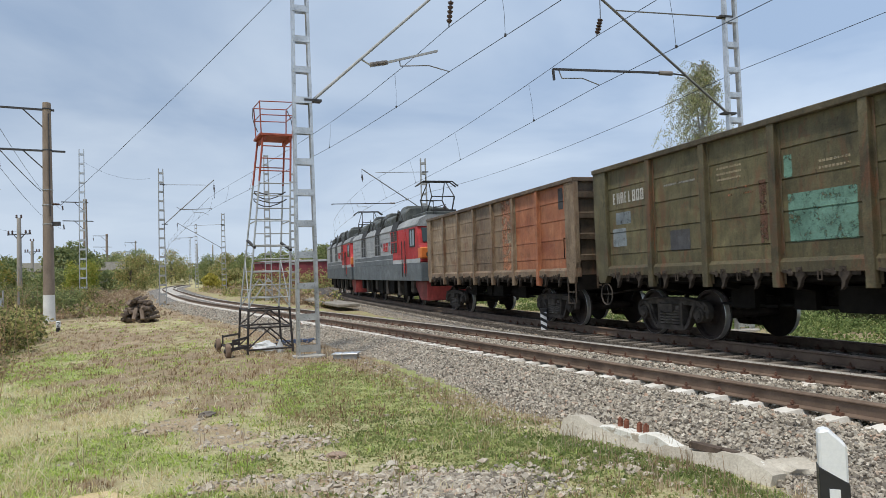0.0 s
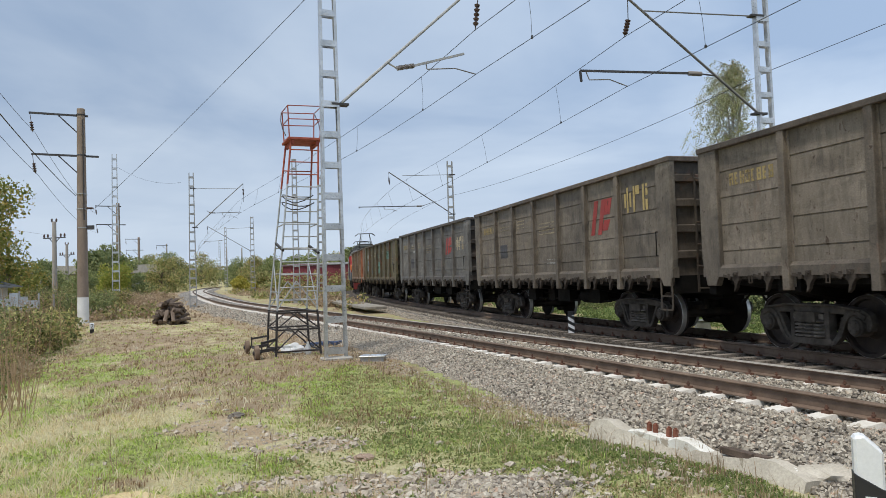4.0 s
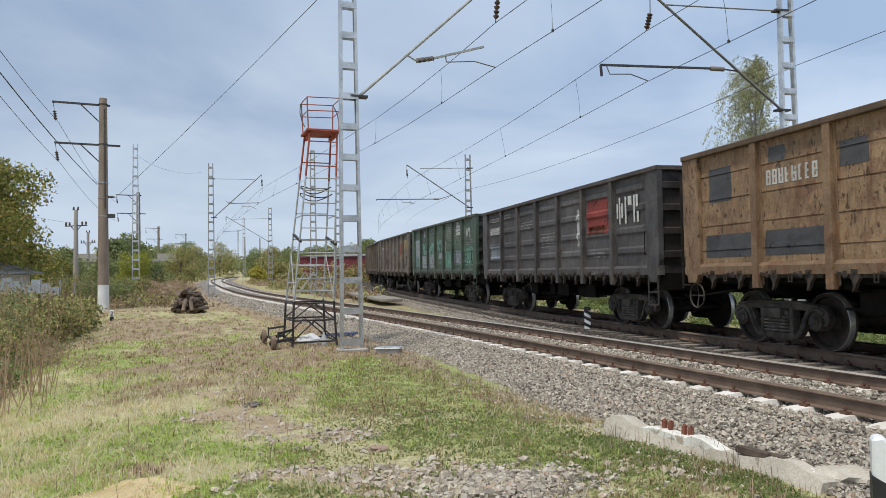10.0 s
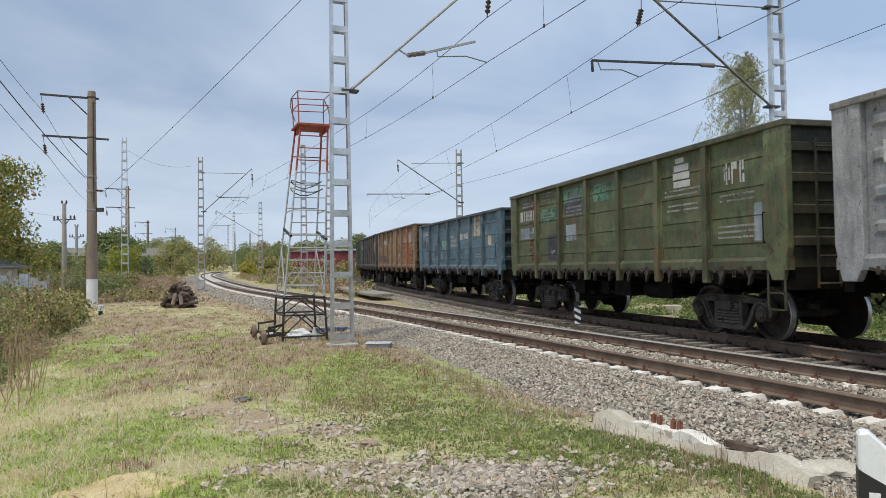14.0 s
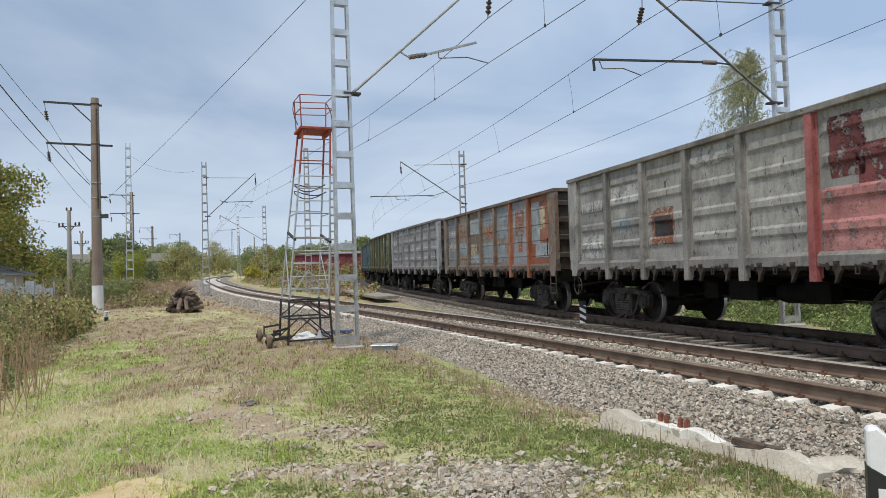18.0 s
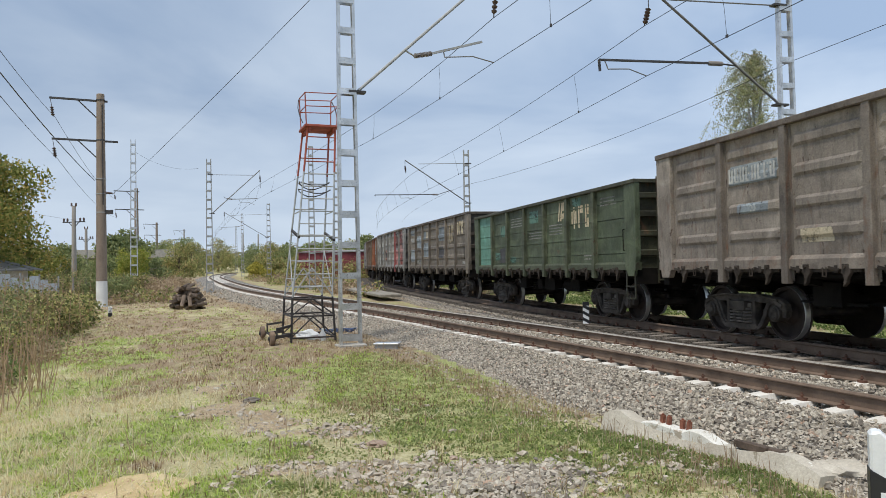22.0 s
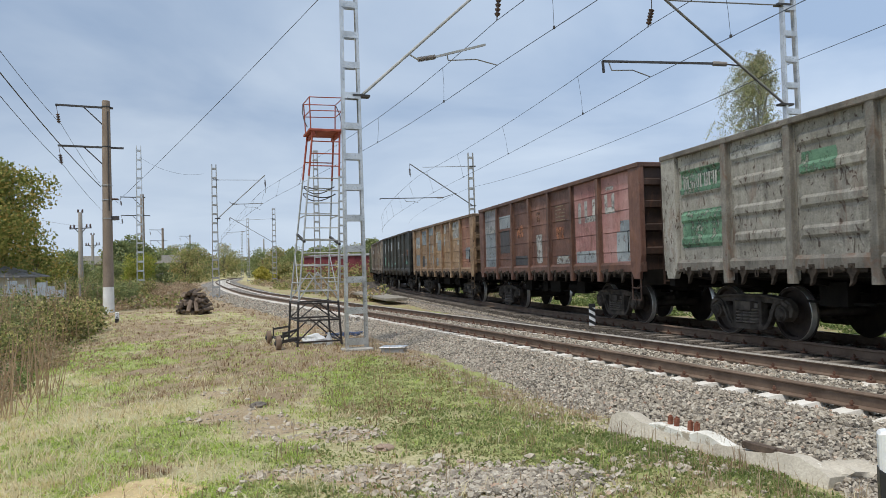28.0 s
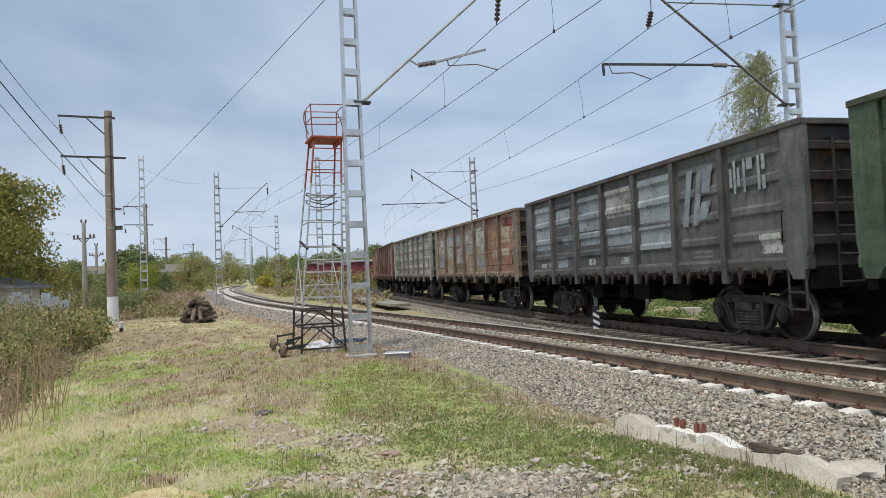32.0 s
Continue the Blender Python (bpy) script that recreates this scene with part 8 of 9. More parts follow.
striped_post()
pk = thing("distance_post", "small white marker post with a black numeral in the grass", "marker post", m=pose(-13.9, 30.5, ground_z(-13.9, 30.5) - 0.12, 0, 0, 25))
bm = bmesh.new(); bm_box(bm, -0.08, -0.06, -0.1, 0.08, 0.06, 0.26)
part("foot", bm, M_BPAINT, pk, bevel=0.01)
bm = bmesh.new(); bm_box(bm, -0.085, -0.065, 0.26, 0.085, 0.065, 0.52)
part("head", bm, M_WPAINT, pk, bevel=0.02)
bm = bmesh.new()
for a, b in (((-0.04, 0.47), (0.04, 0.47)), ((0.04, 0.47), (0.04, 0.41)), ((0.04, 0.41), (-0.04, 0.31)), ((-0.04, 0.31), (0.04, 0.31))):
    bm_bar(bm, (a[0], -0.068, a[1]), (b[0], -0.068, b[1]), 0.018, 0.008, (0, 1, 0))
part("numeral", bm, M_BPAINT, pk)

dl = thing("road_delineator", "white plastic roadside post with a slanting black band", "marker post", m=pose(2.2, 3.6, ground_z(2.2, 3.6), 0, 0, -24))
H = 0.55 - ground_z(2.2, 3.6)
bm = bmesh.new()
bm_prism(bm, [(-0.066, 0.0), (0.066, 0.0), (0.066, H - 0.08), (-0.018, H), (-0.066, H - 0.012)], "y", -0.05, 0.05)
part("shaft", bm, M_WPAINT, dl, bevel=0.012)
bm = bmesh.new()
bm_prism(bm, [(-0.0695, 0.12), (0.0695, 0.05), (0.0695, H - 0.27), (-0.0695, H - 0.19)], "y", -0.0535, 0.0535)
part("black_band", bm, M_BPAINT, dl, "slanting black band", bevel=0.004)
bm = bmesh.new()
bm_box(bm, -0.026, -0.058, H - 0.50, 0.024, -0.05, H - 0.30)
part("reflector", bm, M_WPAINT, dl, "white reflector strip")

# ---- distant buildings ----
M_REDSHEET = plain("red_sheet_metal", (0.17, 0.03, 0.04), (0.24, 0.05, 0.06), 1.0, 0.6, 0.1, 20, 0.1)
M_SLATE = plain("grey_asbestos_roof", (0.16, 0.155, 0.15), (0.27, 0.26, 0.25), 1.5, 0.9, 0, 20, 0.3)
M_WALL = plain("dirty_white_wall", (0.48, 0.48, 0.46), (0.66, 0.66, 0.64), 1.0, 0.9, 0, 25, 0.2, spots=(0.36, 0.35, 0.33))
M_BLUESHEET = plain("grey_blue_sheet_fence", (0.33, 0.38, 0.42), (0.46, 0.50, 0.54), 1.2, 0.6, 0.1, 25, 0.1)
hall = thing("red_shed", "long low shed clad in dark red sheet metal", "shed", m=pose(-9.8, 96.0, rise(96) - 0.6, 0, 0, -4))
for k in range(18):
    bm = bmesh.new(); bm_box(bm, -9 + k * 1.0, -0.04 + 0.03 * (k % 2), 0, -8.02 + k * 1.0, 0.1, 3.95 - 0.004 * k * k)
    part("wall_panel", bm, M_REDSHEET, hall)
bm = bmesh.new(); bm_prism(bm, [(-0.2, 3.75), (-0.2, 3.85), (5, 4.2), (10.2, 3.85), (10.2, 3.75)], "x", -9.2, 9.2)
part("roof", bm, M_SLATE, hall)
bm = bmesh.new(); bm_box(bm, -9, 0.2, 0, 9, 10, 3.75)
part("inner_wall", bm, M_REDSHEET, hall)

hz = ground_z(-25.5, 40.0)
hs = thing("village_house", "low white outhouse with a grey sheet roof behind the bushes", "house", m=pose(-25.6, 40.2, hz, 0, 0, -38))
bm = bmesh.new(); bm_prism(bm, [(-3.0, 0), (-3.0, 3.0), (2.6, 2.3), (2.6, 0)], "y", -1.5, 1.5)
part("wall", bm, M_WALL, hs)
for k in range(8):
    bm = bmesh.new(); bm_prism(bm, [(-3.6, 3.14), (-3.6, 3.20), (3.3, 2.36), (3.3, 2.30)], "y", -2.0 + 0.5 * k, -1.53 + 0.5 * k)
    part("roof_sheet", bm, M_SLATE, hs, m=pose(0, 0, 0.02 * (k % 2)))
bm = bmesh.new(); bm_bar(bm, (-3.6, -2.03, 3.10), (3.3, -2.03, 2.27), 0.03, 0.12)
part("fascia_board", bm, M_TIMBER, hs)
for x in (-1.8, 1.4):
    win = part("window", mesh_of(bmesh.new(), "window", None), None, hs, m=pose(x, -1.5, 1.6))
    bm = bmesh.new()
    for a, b in (((-0.5, -0.6), (0.5, -0.54)), ((-0.5, 0.54), (0.5, 0.6)), ((-0.5, -0.6), (-0.44, 0.6)), ((0.44, -0.6), (0.5, 0.6))):
        bm_box(bm, a[0], -0.04, a[1], b[0], 0.04, b[1])
    part("frame", bm, M_WPAINT, win)
    bm = bmesh.new(); bm_box(bm, -0.44, -0.01, -0.54, 0.44, 0.01, 0.54)
    part("pane", bm, M_GLASS, win)
fz = ground_z(-21.0, 36.6)
fence = thing("sheet_fence", "grey-blue sheet metal fence before the house", "fence", m=pose(-20.7, 36.6, fz, 0, 0, 24))
for k in range(6):
    bm = bmesh.new(); bm_box(bm, -1.3 + k * 0.42, -0.02 + 0.02 * (k % 2), 0.0, -0.90 + k * 0.42, 0.02 + 0.02 * (k % 2), 2.2 - 0.16 * (k * 7 % 3) - 0.04 * k)
    part("sheet", bm, M_BLUESHEET, fence)
for k in range(4):
    bm = bmesh.new(); bm_rod(bm, (-1.3 + k * 0.85, 0.07, 0), (-1.3 + k * 0.85, 0.07, 2.35 - 0.1 * k), 0.04, n=8)
    part("post", bm, M_DULLZINC, fence)
for k, (px, py) in enumerate(((-19.0, 37.6), (-23.2, 47.6), (-22.4, 48.4))):
    bm = bmesh.new(); bm_rod(bm, (0, 0, -0.1), (0, 0, 1.9 - 0.2 * k), 0.06, n=8)
    thing("fence_post", "thin pale concrete post in the weeds", "post", m=pose(px, py, ground_z(px, py), 2, -1, 0), bm=bm, material=M_GREYPOLE)
ov = thing("road_overpass", "pale concrete road overpass far beyond the trees", "bridge", m=pose(-66.0, 134.0, 0.0, 0, 0, 26))
bm = bmesh.new(); bm_box(bm, -16, -4, 4.6, 16, 4, 5.5)
part("deck", bm, M_LIGHTCONC, ov)
for x in (-12, -4, 4, 12):
    bm = bmesh.new(); bm_box(bm, x - 0.5, -3, -1, x + 0.5, 3, 4.6)
    part("pier", bm, M_LIGHTCONC, ov)
bm = bmesh.new(); bm_box(bm, -16, -4, 5.5, 16, -3.9, 6.1)
part("parapet", bm, M_LIGHTCONC, ov)

# concrete block beyond the train
p, _ = FAR.at(23.0, 4.6)
bm = bmesh.new(); bm_box(bm, -0.3, -0.2, -0.1, 0.3, 0.2, 0.3)
thing("concrete_block", "pale concrete cable block in the weeds beyond the train", "concrete block", m=pose(p.x, p.y, ground_z(p.x, p.y), 0, 0, 14), bm=bm, material=M_OLDCONC, bevel=0.02)

# ---- plants ----
def leaf_material(name, stops, rough=0.7, thin=0.3, blotch=0.55):
    m, nt, b, L = nodes_of(name)
    g = nt.nodes.new("ShaderNodeNewGeometry")
    v = coords(nt, world=True)
    c = ramp_of(nt, g.outputs["Random Per Island"], stops)
    c = mixc(nt, blotch, c, ramp_of(nt, noise_of(nt, v, 0.6, 4, 0.6), [(0.3, (0.25, 0.25, 0.25)), (0.7, (0.75, 0.75, 0.75))]), "OVERLAY")
    L(c, b.inputs["Base Color"])
    b.inputs["Roughness"].default_value = rough
    b.inputs["Specular IOR Level"].default_value = 0.25
    tr = nt.nodes.new("ShaderNodeBsdfTranslucent")
    L(c, tr.inputs[0])
    mx = nt.nodes.new("ShaderNodeMixShader")
    mx.inputs[0].default_value = thin
    L(b.outputs[0], mx.inputs[1]); L(tr.outputs[0], mx.inputs[2])
    L(mx.outputs[0], nt.nodes["Material Output"].inputs["Surface"])
    return m


L_AUTUMN = leaf_material("autumn_leaves", [(0, (0.13, 0.16, 0.04)), (0.4, (0.23, 0.26, 0.07)), (0.75, (0.36, 0.32, 0.09)), (1, (0.45, 0.32, 0.10))])
L_GREEN = leaf_material("green_leaves", [(0, (0.13, 0.17, 0.075)), (0.5, (0.25, 0.295, 0.125)), (1, (0.40, 0.40, 0.18))])
L_BRIGHT = leaf_material("bright_green_leaves", [(0, (0.20, 0.26, 0.05)), (0.5, (0.36, 0.40, 0.08)), (1, (0.54, 0.47, 0.12))])
L_YELLOW = leaf_material("yellow_leaves", [(0, (0.24, 0.26, 0.05)), (0.5, (0.5, 0.44, 0.08)), (1, (0.6, 0.5, 0.14))])
L_SCRUB = leaf_material("scrub_leaves", [(0, (0.12, 0.14, 0.05)), (0.4, (0.31, 0.33, 0.12)), (0.75, (0.50, 0.47, 0.20)), (1, (0.52, 0.33, 0.18))])
L_BRAMBLE = leaf_material("bramble_leaves", [(0, (0.09, 0.105, 0.04)), (0.3, (0.21, 0.23, 0.08)), (0.55, (0.37, 0.38, 0.14)), (0.7, (0.55, 0.50, 0.20)), (0.90, (0.46, 0.36, 0.18)), (1, (0.36, 0.23, 0.13))], blotch=0.8)
L_DRY = leaf_material("dry_weeds", [(0, (0.27, 0.19, 0.12)), (0.5, (0.42, 0.31, 0.20)), (1, (0.56, 0.45, 0.32))])
L_BIRCH = leaf_material("birch_leaves", [(0, (0.20, 0.23, 0.10)), (0.5, (0.40, 0.43, 0.22)), (0.85, (0.60, 0.60, 0.37)), (1, (0.62, 0.48, 0.20))])
M_BARK = plain("grey_brown_bark", (0.09, 0.07, 0.055), (0.19, 0.155, 0.125), 4.0, 0.95, 0, 30, 0.7, stretch=(1, 1, 0.2))
M_PALETWIG = plain("pale_birch_twigs", (0.24, 0.21, 0.18), (0.42, 0.39, 0.35), 4.0, 0.9, 0, 30, 0.3)
M_STALK = plain("dead_brown_stalks", (0.17, 0.115, 0.075), (0.36, 0.26, 0.18), 4.0, 0.95, 0, 30, 0.4)
M_BIRCHBARK = plain("birch_bark", (0.42, 0.41, 0.39), (0.62, 0.61, 0.58), 3.0, 0.8, 0, 20, 0.4, spots=(0.06, 0.05, 0.045), spot_at=0.6, stretch=(1, 1, 2.5))


def leaves(centres, size, seed, droop=0.0, narrow=0.6):
    """Vertices and triangles of small folded leaves at the given places."""
    rng = np.random.default_rng(seed)
    c = np.asarray(centres, float)
    n = len(c)
    d = rng.normal(size=(n, 3)); d[:, 2] -= droop
    d /= np.linalg.norm(d, axis=1)[:, None]
    u = np.cross(d, rng.normal(size=(n, 3))); u /= np.linalg.norm(u, axis=1)[:, None]
    s = size * rng.uniform(0.6, 1.4, (n, 1))
    nn = np.cross(d, u) * 0.18
    a, b = c - d * s * 0.5, c + d * s * 0.5
    l, r = c + u * s * narrow * 0.5 + nn * s, c - u * s * narrow * 0.5 + nn * s
    V = np.stack([a, l, b, r], 1).reshape(-1, 3)
    k = 4 * np.arange(n)[:, None]
    T = np.concatenate([k + [0, 1, 2], k + [0, 2, 3]], 1).reshape(-1, 3)
    return V, T


def clump_points(rng, centre, rad, n, shell=0.45):
    """Places in a leaf clump, denser towards its outside."""
    d = rng.normal(size=(n, 3)); d /= np.linalg.norm(d, axis=1)[:, None]
    r = (shell + (1 - shell) * rng.random(n) ** 0.7)[:, None]
    return np.asarray(centre) + d * r * np.asarray(rad)


def make_tree(x, y, height, spread, leaf_mat, label, seed, n_leaf=9000, leaf=0.16, bark=None, name="tree", low=0.25, clumps=26):
    rng = np.random.default_rng(seed)
    z = ground_z(x, y) - 0.1
    base = thing(name, label, "tree", m=pose(x, y, z))
    bm = bmesh.new()
    r = height * 0.022
    bend = rng.uniform(-0.04, 0.04, 2)
    pts = [Vector((bend[0] * height * f * f, bend[1] * height * f * f, height * 0.8 * f)) for f in np.linspace(0, 1, 6)]
    for i, (a, b) in enumerate(zip(pts, pts[1:])):
        bm_rod(bm, a, b, r * (1 - 0.17 * i), r * (1 - 0.17 * (i + 1)), 8, False)
    part("trunk", bm, bark or M_BARK, base)
    tips = []
    for k in range(clumps):
        f = low + (1 - low) * rng.random() ** 0.8
        a = rng.uniform(0, 2 * math.pi)
        prof = math.sin(math.pi * min(1.0, (0.25 + 0.75 * (f - low) / (1 - low)))) ** 0.6
        rr = spread * prof * rng.uniform(0.45, 1.0)
        tips.append(Vector((rr * math.cos(a), rr * math.sin(a), height * f * 0.95)))
    for t in tips[: 14]:
        bm = bmesh.new()
        s = pts[min(5, max(1, int(t.z / height * 5)))] * 0.85
        s.z = max(0.2 * height * low, t.z * 0.6)
        mid = s.lerp(t, 0.5) + Vector((0, 0, 0.06 * height))
        bm_rod(bm, s, mid, r * 0.4, r * 0.25, 6, False)
        bm_rod(bm, mid, t, r * 0.25, r * 0.06, 6, False)
        part("limb", bm, bark or M_BARK, base)
    P = []
    per = n_leaf // len(tips)
    for t in tips:
        q = spread * rng.uniform(0.24, 0.46)
        P.append(clump_points(rng, t, (q, q, q * 0.75), per))
    V, T = leaves(np.concatenate(P), leaf, seed + 1)
    part("crown", np_mesh("crown", V, T, leaf_mat), None, base)
    return base


def make_bush(x, y, height, spread, leaf_mat, label, seed, n_leaf=2600, leaf=0.09, stems=10, name="bush", category="bush", twigs=0):
    rng = np.random.default_rng(seed)
    z = ground_z(x, y) - 0.05
    base = thing(name, label, category, m=pose(x, y, z))
    bm = bmesh.new()
    tips = []
    for k in range(stems):
        a, rr = rng.uniform(0, 2 * math.pi), spread * rng.uniform(0.15, 0.95)
        t = Vector((rr * math.cos(a), rr * math.sin(a), height * rng.uniform(0.35, 1.05)))
        foot = Vector((t.x * 0.25, t.y * 0.25, 0))
        bm_rod(bm, foot, t, 0.018, 0.006, 5, False)
        tips.append(t)
        for j in range(twigs):   # thin shoots that reach out of the leaves
            c = foot.lerp(t, rng.uniform(0.4, 1.0))
            d = Vector((rng.normal() * 0.35, rng.normal() * 0.35, rng.uniform(0.1, 0.55))) * height * 0.5
            bm_rod(bm, c, c + d, 0.006, 0.003, 3, False)
    tagged(part("stem_cluster", bm, M_STALK if twigs else M_BARK, base), kind="stuff")
    P = [clump_points(rng, (t.x, t.y, t.z * 0.8), (spread * 0.38, spread * 0.38, height * 0.34), n_leaf // stems, 0.25) for t in tips]
    P = np.concatenate(P)
    P[:, 2] = np.abs(P[:, 2])
    V, T = leaves(P, leaf, seed + 1)
    part("foliage", np_mesh("foliage", V, T, leaf_mat), None, base)
    return base


# the big tree over the house, and its neighbours
make_tree(-27.3, 41.2, 9.6, 5.2, L_AUTUMN, "broad tree with yellowing green leaves by the house", 21, 26000, 0.22, clumps=44, low=0.36)
make_tree(-30.5, 47.5, 7.5, 4.2, L_AUTUMN, "yellowing tree behind the house", 22, 11000, 0.24, clumps=30, low=0.3)
make_bush(-27.4, 64.5, 3.7, 1.6, L_BRIGHT, "bright yellow-green bush behind the concrete pole", 23, 7000, 0.15, 16)
make_bush(-31.0, 67.0, 3.6, 2.4, L_GREEN, "grey-green bush behind the slim pole", 24, 7000, 0.17, 16)
# trees at the wood's edge: bearing (degrees to the right of ahead), distance, height, spread
EDGE = ((-24.3, 78, 5.4, 2.6, L_GREEN), (-23.2, 84, 6.0, 2.8, L_GREEN), (-22.3, 92, 5.0, 2.6, L_GREEN), (-27.6, 88, 5.0, 3.2, L_GREEN), (-29.6, 84, 5.4, 3.4, L_AUTUMN), (-32.0, 78, 6.2, 3.4, L_AUTUMN), (-21.0, 152, 7.4, 4.2, L_GREEN), (-20.4, 170, 8.0, 4.6, L_SCRUB),
        (-19.8, 132, 5.6, 3.6, L_SCRUB), (-18.9, 150, 6.6, 3.8, L_SCRUB), (-17.7, 158, 7.2, 4.4, L_GREEN), (-16.8, 152, 6.6, 4.0, L_GREEN), (-19.2, 186, 8.6, 5.0, L_GREEN), (-17.0, 190, 8.0, 5.0, L_SCRUB), (-15.6, 185, 6.5, 4.4, L_SCRUB), (-14.2, 176, 7.0, 4.4, L_GREEN), (-13.0, 165, 6.5, 4.2, L_SCRUB),
        (-11.6, 158, 6.4, 4.2, L_GREEN), (-10.0, 150, 6.4, 4.0, L_GREEN), (-8.6, 142, 6.6, 4.0, L_GREEN), (-7.0, 136, 6.2, 3.8, L_SCRUB), (-5.8, 118, 6.4, 3.2, L_GREEN), (-4.2, 114, 6.0, 3.4, L_GREEN), (-14.2, 118, 2.4, 1.4, L_YELLOW), (-13.3, 104, 1.5, 0.9, L_YELLOW), (-12.4, 122, 3.2, 2.0, L_SCRUB), (-11.0, 116, 3.4, 2.2, L_SCRUB), (-9.6, 122, 3.2, 2.0, L_AUTUMN))
for k, (az, d, h, s, mat) in enumerate(EDGE):
    x, y = d * math.sin(radians(az)), d * math.cos(radians(az))
    if abs(offset_of(x, y)) > 3.5:
        make_tree(x, y, h, s, mat, "dense dark green tree at the wood's edge" if mat is L_GREEN else "yellowing small tree at the wood's edge", 40 + k, 4600, 0.29, clumps=30, low=0.03)
birch = make_tree(14.0, 31.4, 10.8, 2.0, L_BIRCH, "slender birch with thin pale green hanging foliage beyond the train", 61, 300, 0.07, M_BIRCHBARK, name="birch_tree", low=0.35, clumps=14)
# the birch's rising boughs and their drooping sprays, blown a little to one side
rng = np.random.default_rng(62)
P, bm = [], bmesh.new()
for k in range(120):
    a, f = rng.uniform(0, 2 * math.pi), 0.36 + 0.635 * rng.random() ** 0.9
    reach = (0.35 + 0.65 * rng.random() ** 0.6) * (3.2 * (1.0 - f) ** 0.72 + 0.30)
    foot = Vector((0.1, 0, 11.6 * f - 0.3))
    tip = foot + Vector((reach * math.cos(a) - 0.35 * reach, reach * math.sin(a), reach * rng.uniform(0.2, 0.8)))
    bm_rod(bm, foot, tip, 0.022, 0.006, 4, False)
    for j in range(int(4 + 6 * rng.random())):
        top = foot.lerp(tip, rng.uniform(0.3, 1.08))
        d = Vector((-0.25 + rng.normal() * 0.25, rng.normal() * 0.3, -rng.uniform(0.2, 1.1)))
        bm_rod(bm, top, top + d, 0.006, 0.003, 3, False)
        P.append(np.array([tuple(top + d * q) for q in rng.random(38)]) + rng.normal(size=(38, 3)) * 0.055)
tagged(part("twig_spray", bm, M_PALETWIG, birch), kind="stuff")
V, T = leaves(np.concatenate(P), 0.07, 63, 0.9, 0.42)
part("hanging_leaves", np_mesh("hanging_leaves", V, T, L_BIRCH), None, birch)

# scrub along the ditch
k = 0
for x, y, h, s, mat in ((-19.3, 33.2, 1.9, 1.9, L_BRAMBLE), (-17.0, 30.2, 1.7, 1.7, L_GREEN), (-15.0, 24.0, 1.8, 1.6, L_GREEN), (-11.4, 18.6, 1.5, 1.2, L_GREEN), (-12.8, 20.4, 1.9, 1.5, L_BRAMBLE), (-7.2, 11.0, 0.9, 1.0, L_DRY), (-8.6, 12.6, 1.0, 1.1, L_BRAMBLE), (-9.0, 15.0, 1.15, 1.2, L_BRAMBLE), (-10.2, 17.2, 1.35, 1.4, L_BRAMBLE), (-11.6, 20.0, 1.5, 1.5, L_BRAMBLE), (-12.6, 22.8, 1.45, 1.5, L_BRAMBLE), (-13.8, 25.6, 1.4, 1.5, L_BRAMBLE),
                        (-15.2, 28.4, 1.3, 1.5, L_BRAMBLE), (-16.6, 31.2, 1.2, 1.5, L_BRAMBLE), (-12.0, 17.0, 1.3, 1.4, L_BRAMBLE), (-14.0, 21.0, 1.5, 1.6, L_BRAMBLE), (-16.0, 25.0, 1.5, 1.7, L_BRAMBLE), (-18.4, 29.0, 1.6, 1.8, L_BRAMBLE), (-20.5, 33.0, 1.6, 1.9, L_BRAMBLE),
                        (-10.5, 13.4, 1.0, 1.2, L_DRY), (-18.2, 34.0, 1.1, 1.4, L_GREEN), (-22.5, 35.2, 1.4, 1.6, L_BRAMBLE), (-16.6, 21.5, 1.5, 1.8, L_BRAMBLE), (-20.0, 25.5, 1.6, 1.9, L_BRAMBLE), (-24.0, 30.5, 1.7, 2.0, L_BRAMBLE), (-13.0, 15.8, 1.3, 1.5, L_DRY), (-9.4, 10.6, 0.9, 1.1, L_DRY),
                        (-20.3, 44.5, 1.5, 1.8, L_GREEN), (-23.5, 47.0, 1.8, 2.0, L_BRAMBLE), (-26.0, 52.0, 2.0, 2.2, L_GREEN), (-21.8, 50.5, 1.4, 1.8, L_BRAMBLE)):
    near = math.hypot(x, y) < 26
    h *= (1.0 if y < 14 else 1.10) * (0.74 if x < -15.5 and y < 36 else 1.0)
    x -= 0.7 if y < 21 else 0.0
    make_bush(x, y, h, s, mat, {id(L_DRY): "brown dry weeds along the ditch", id(L_GREEN): "low green bush beside the ditch"}.get(id(mat), "tangled green scrub and brambles along the ditch"), 100 + k, 3700 if near else 3200, 0.08 if near else 0.12, 24, twigs=4)
    k += 1
# dry russet weeds round the far end of the grass way
for x, y, h, s in ((-17.2, 47.5, 0.9, 1.8), (-19.3, 51.0, 1.1, 2.0), (-15.6, 49.5, 0.9, 1.7), (-21.5, 56.5, 1.2, 2.2), (-18.6, 57.5, 1.1, 2.0), (-24.0, 60.5, 1.3, 2.3), (-14.0, 46.0, 0.7, 1.4), (-20.4, 62.0, 1.1, 2.2), (-13.2, 42.0, 0.5, 1.2), (-27.0, 62.0, 1.2, 2.2)):
    if abs(offset_of(x, y)) < 3.0 + s:
        continue
    make_bush(x, y, h, s, L_DRY, "russet dry weeds at the end of the grass way", 150 + k, 2400, 0.10, 12, "weeds", "weeds")
    k += 1
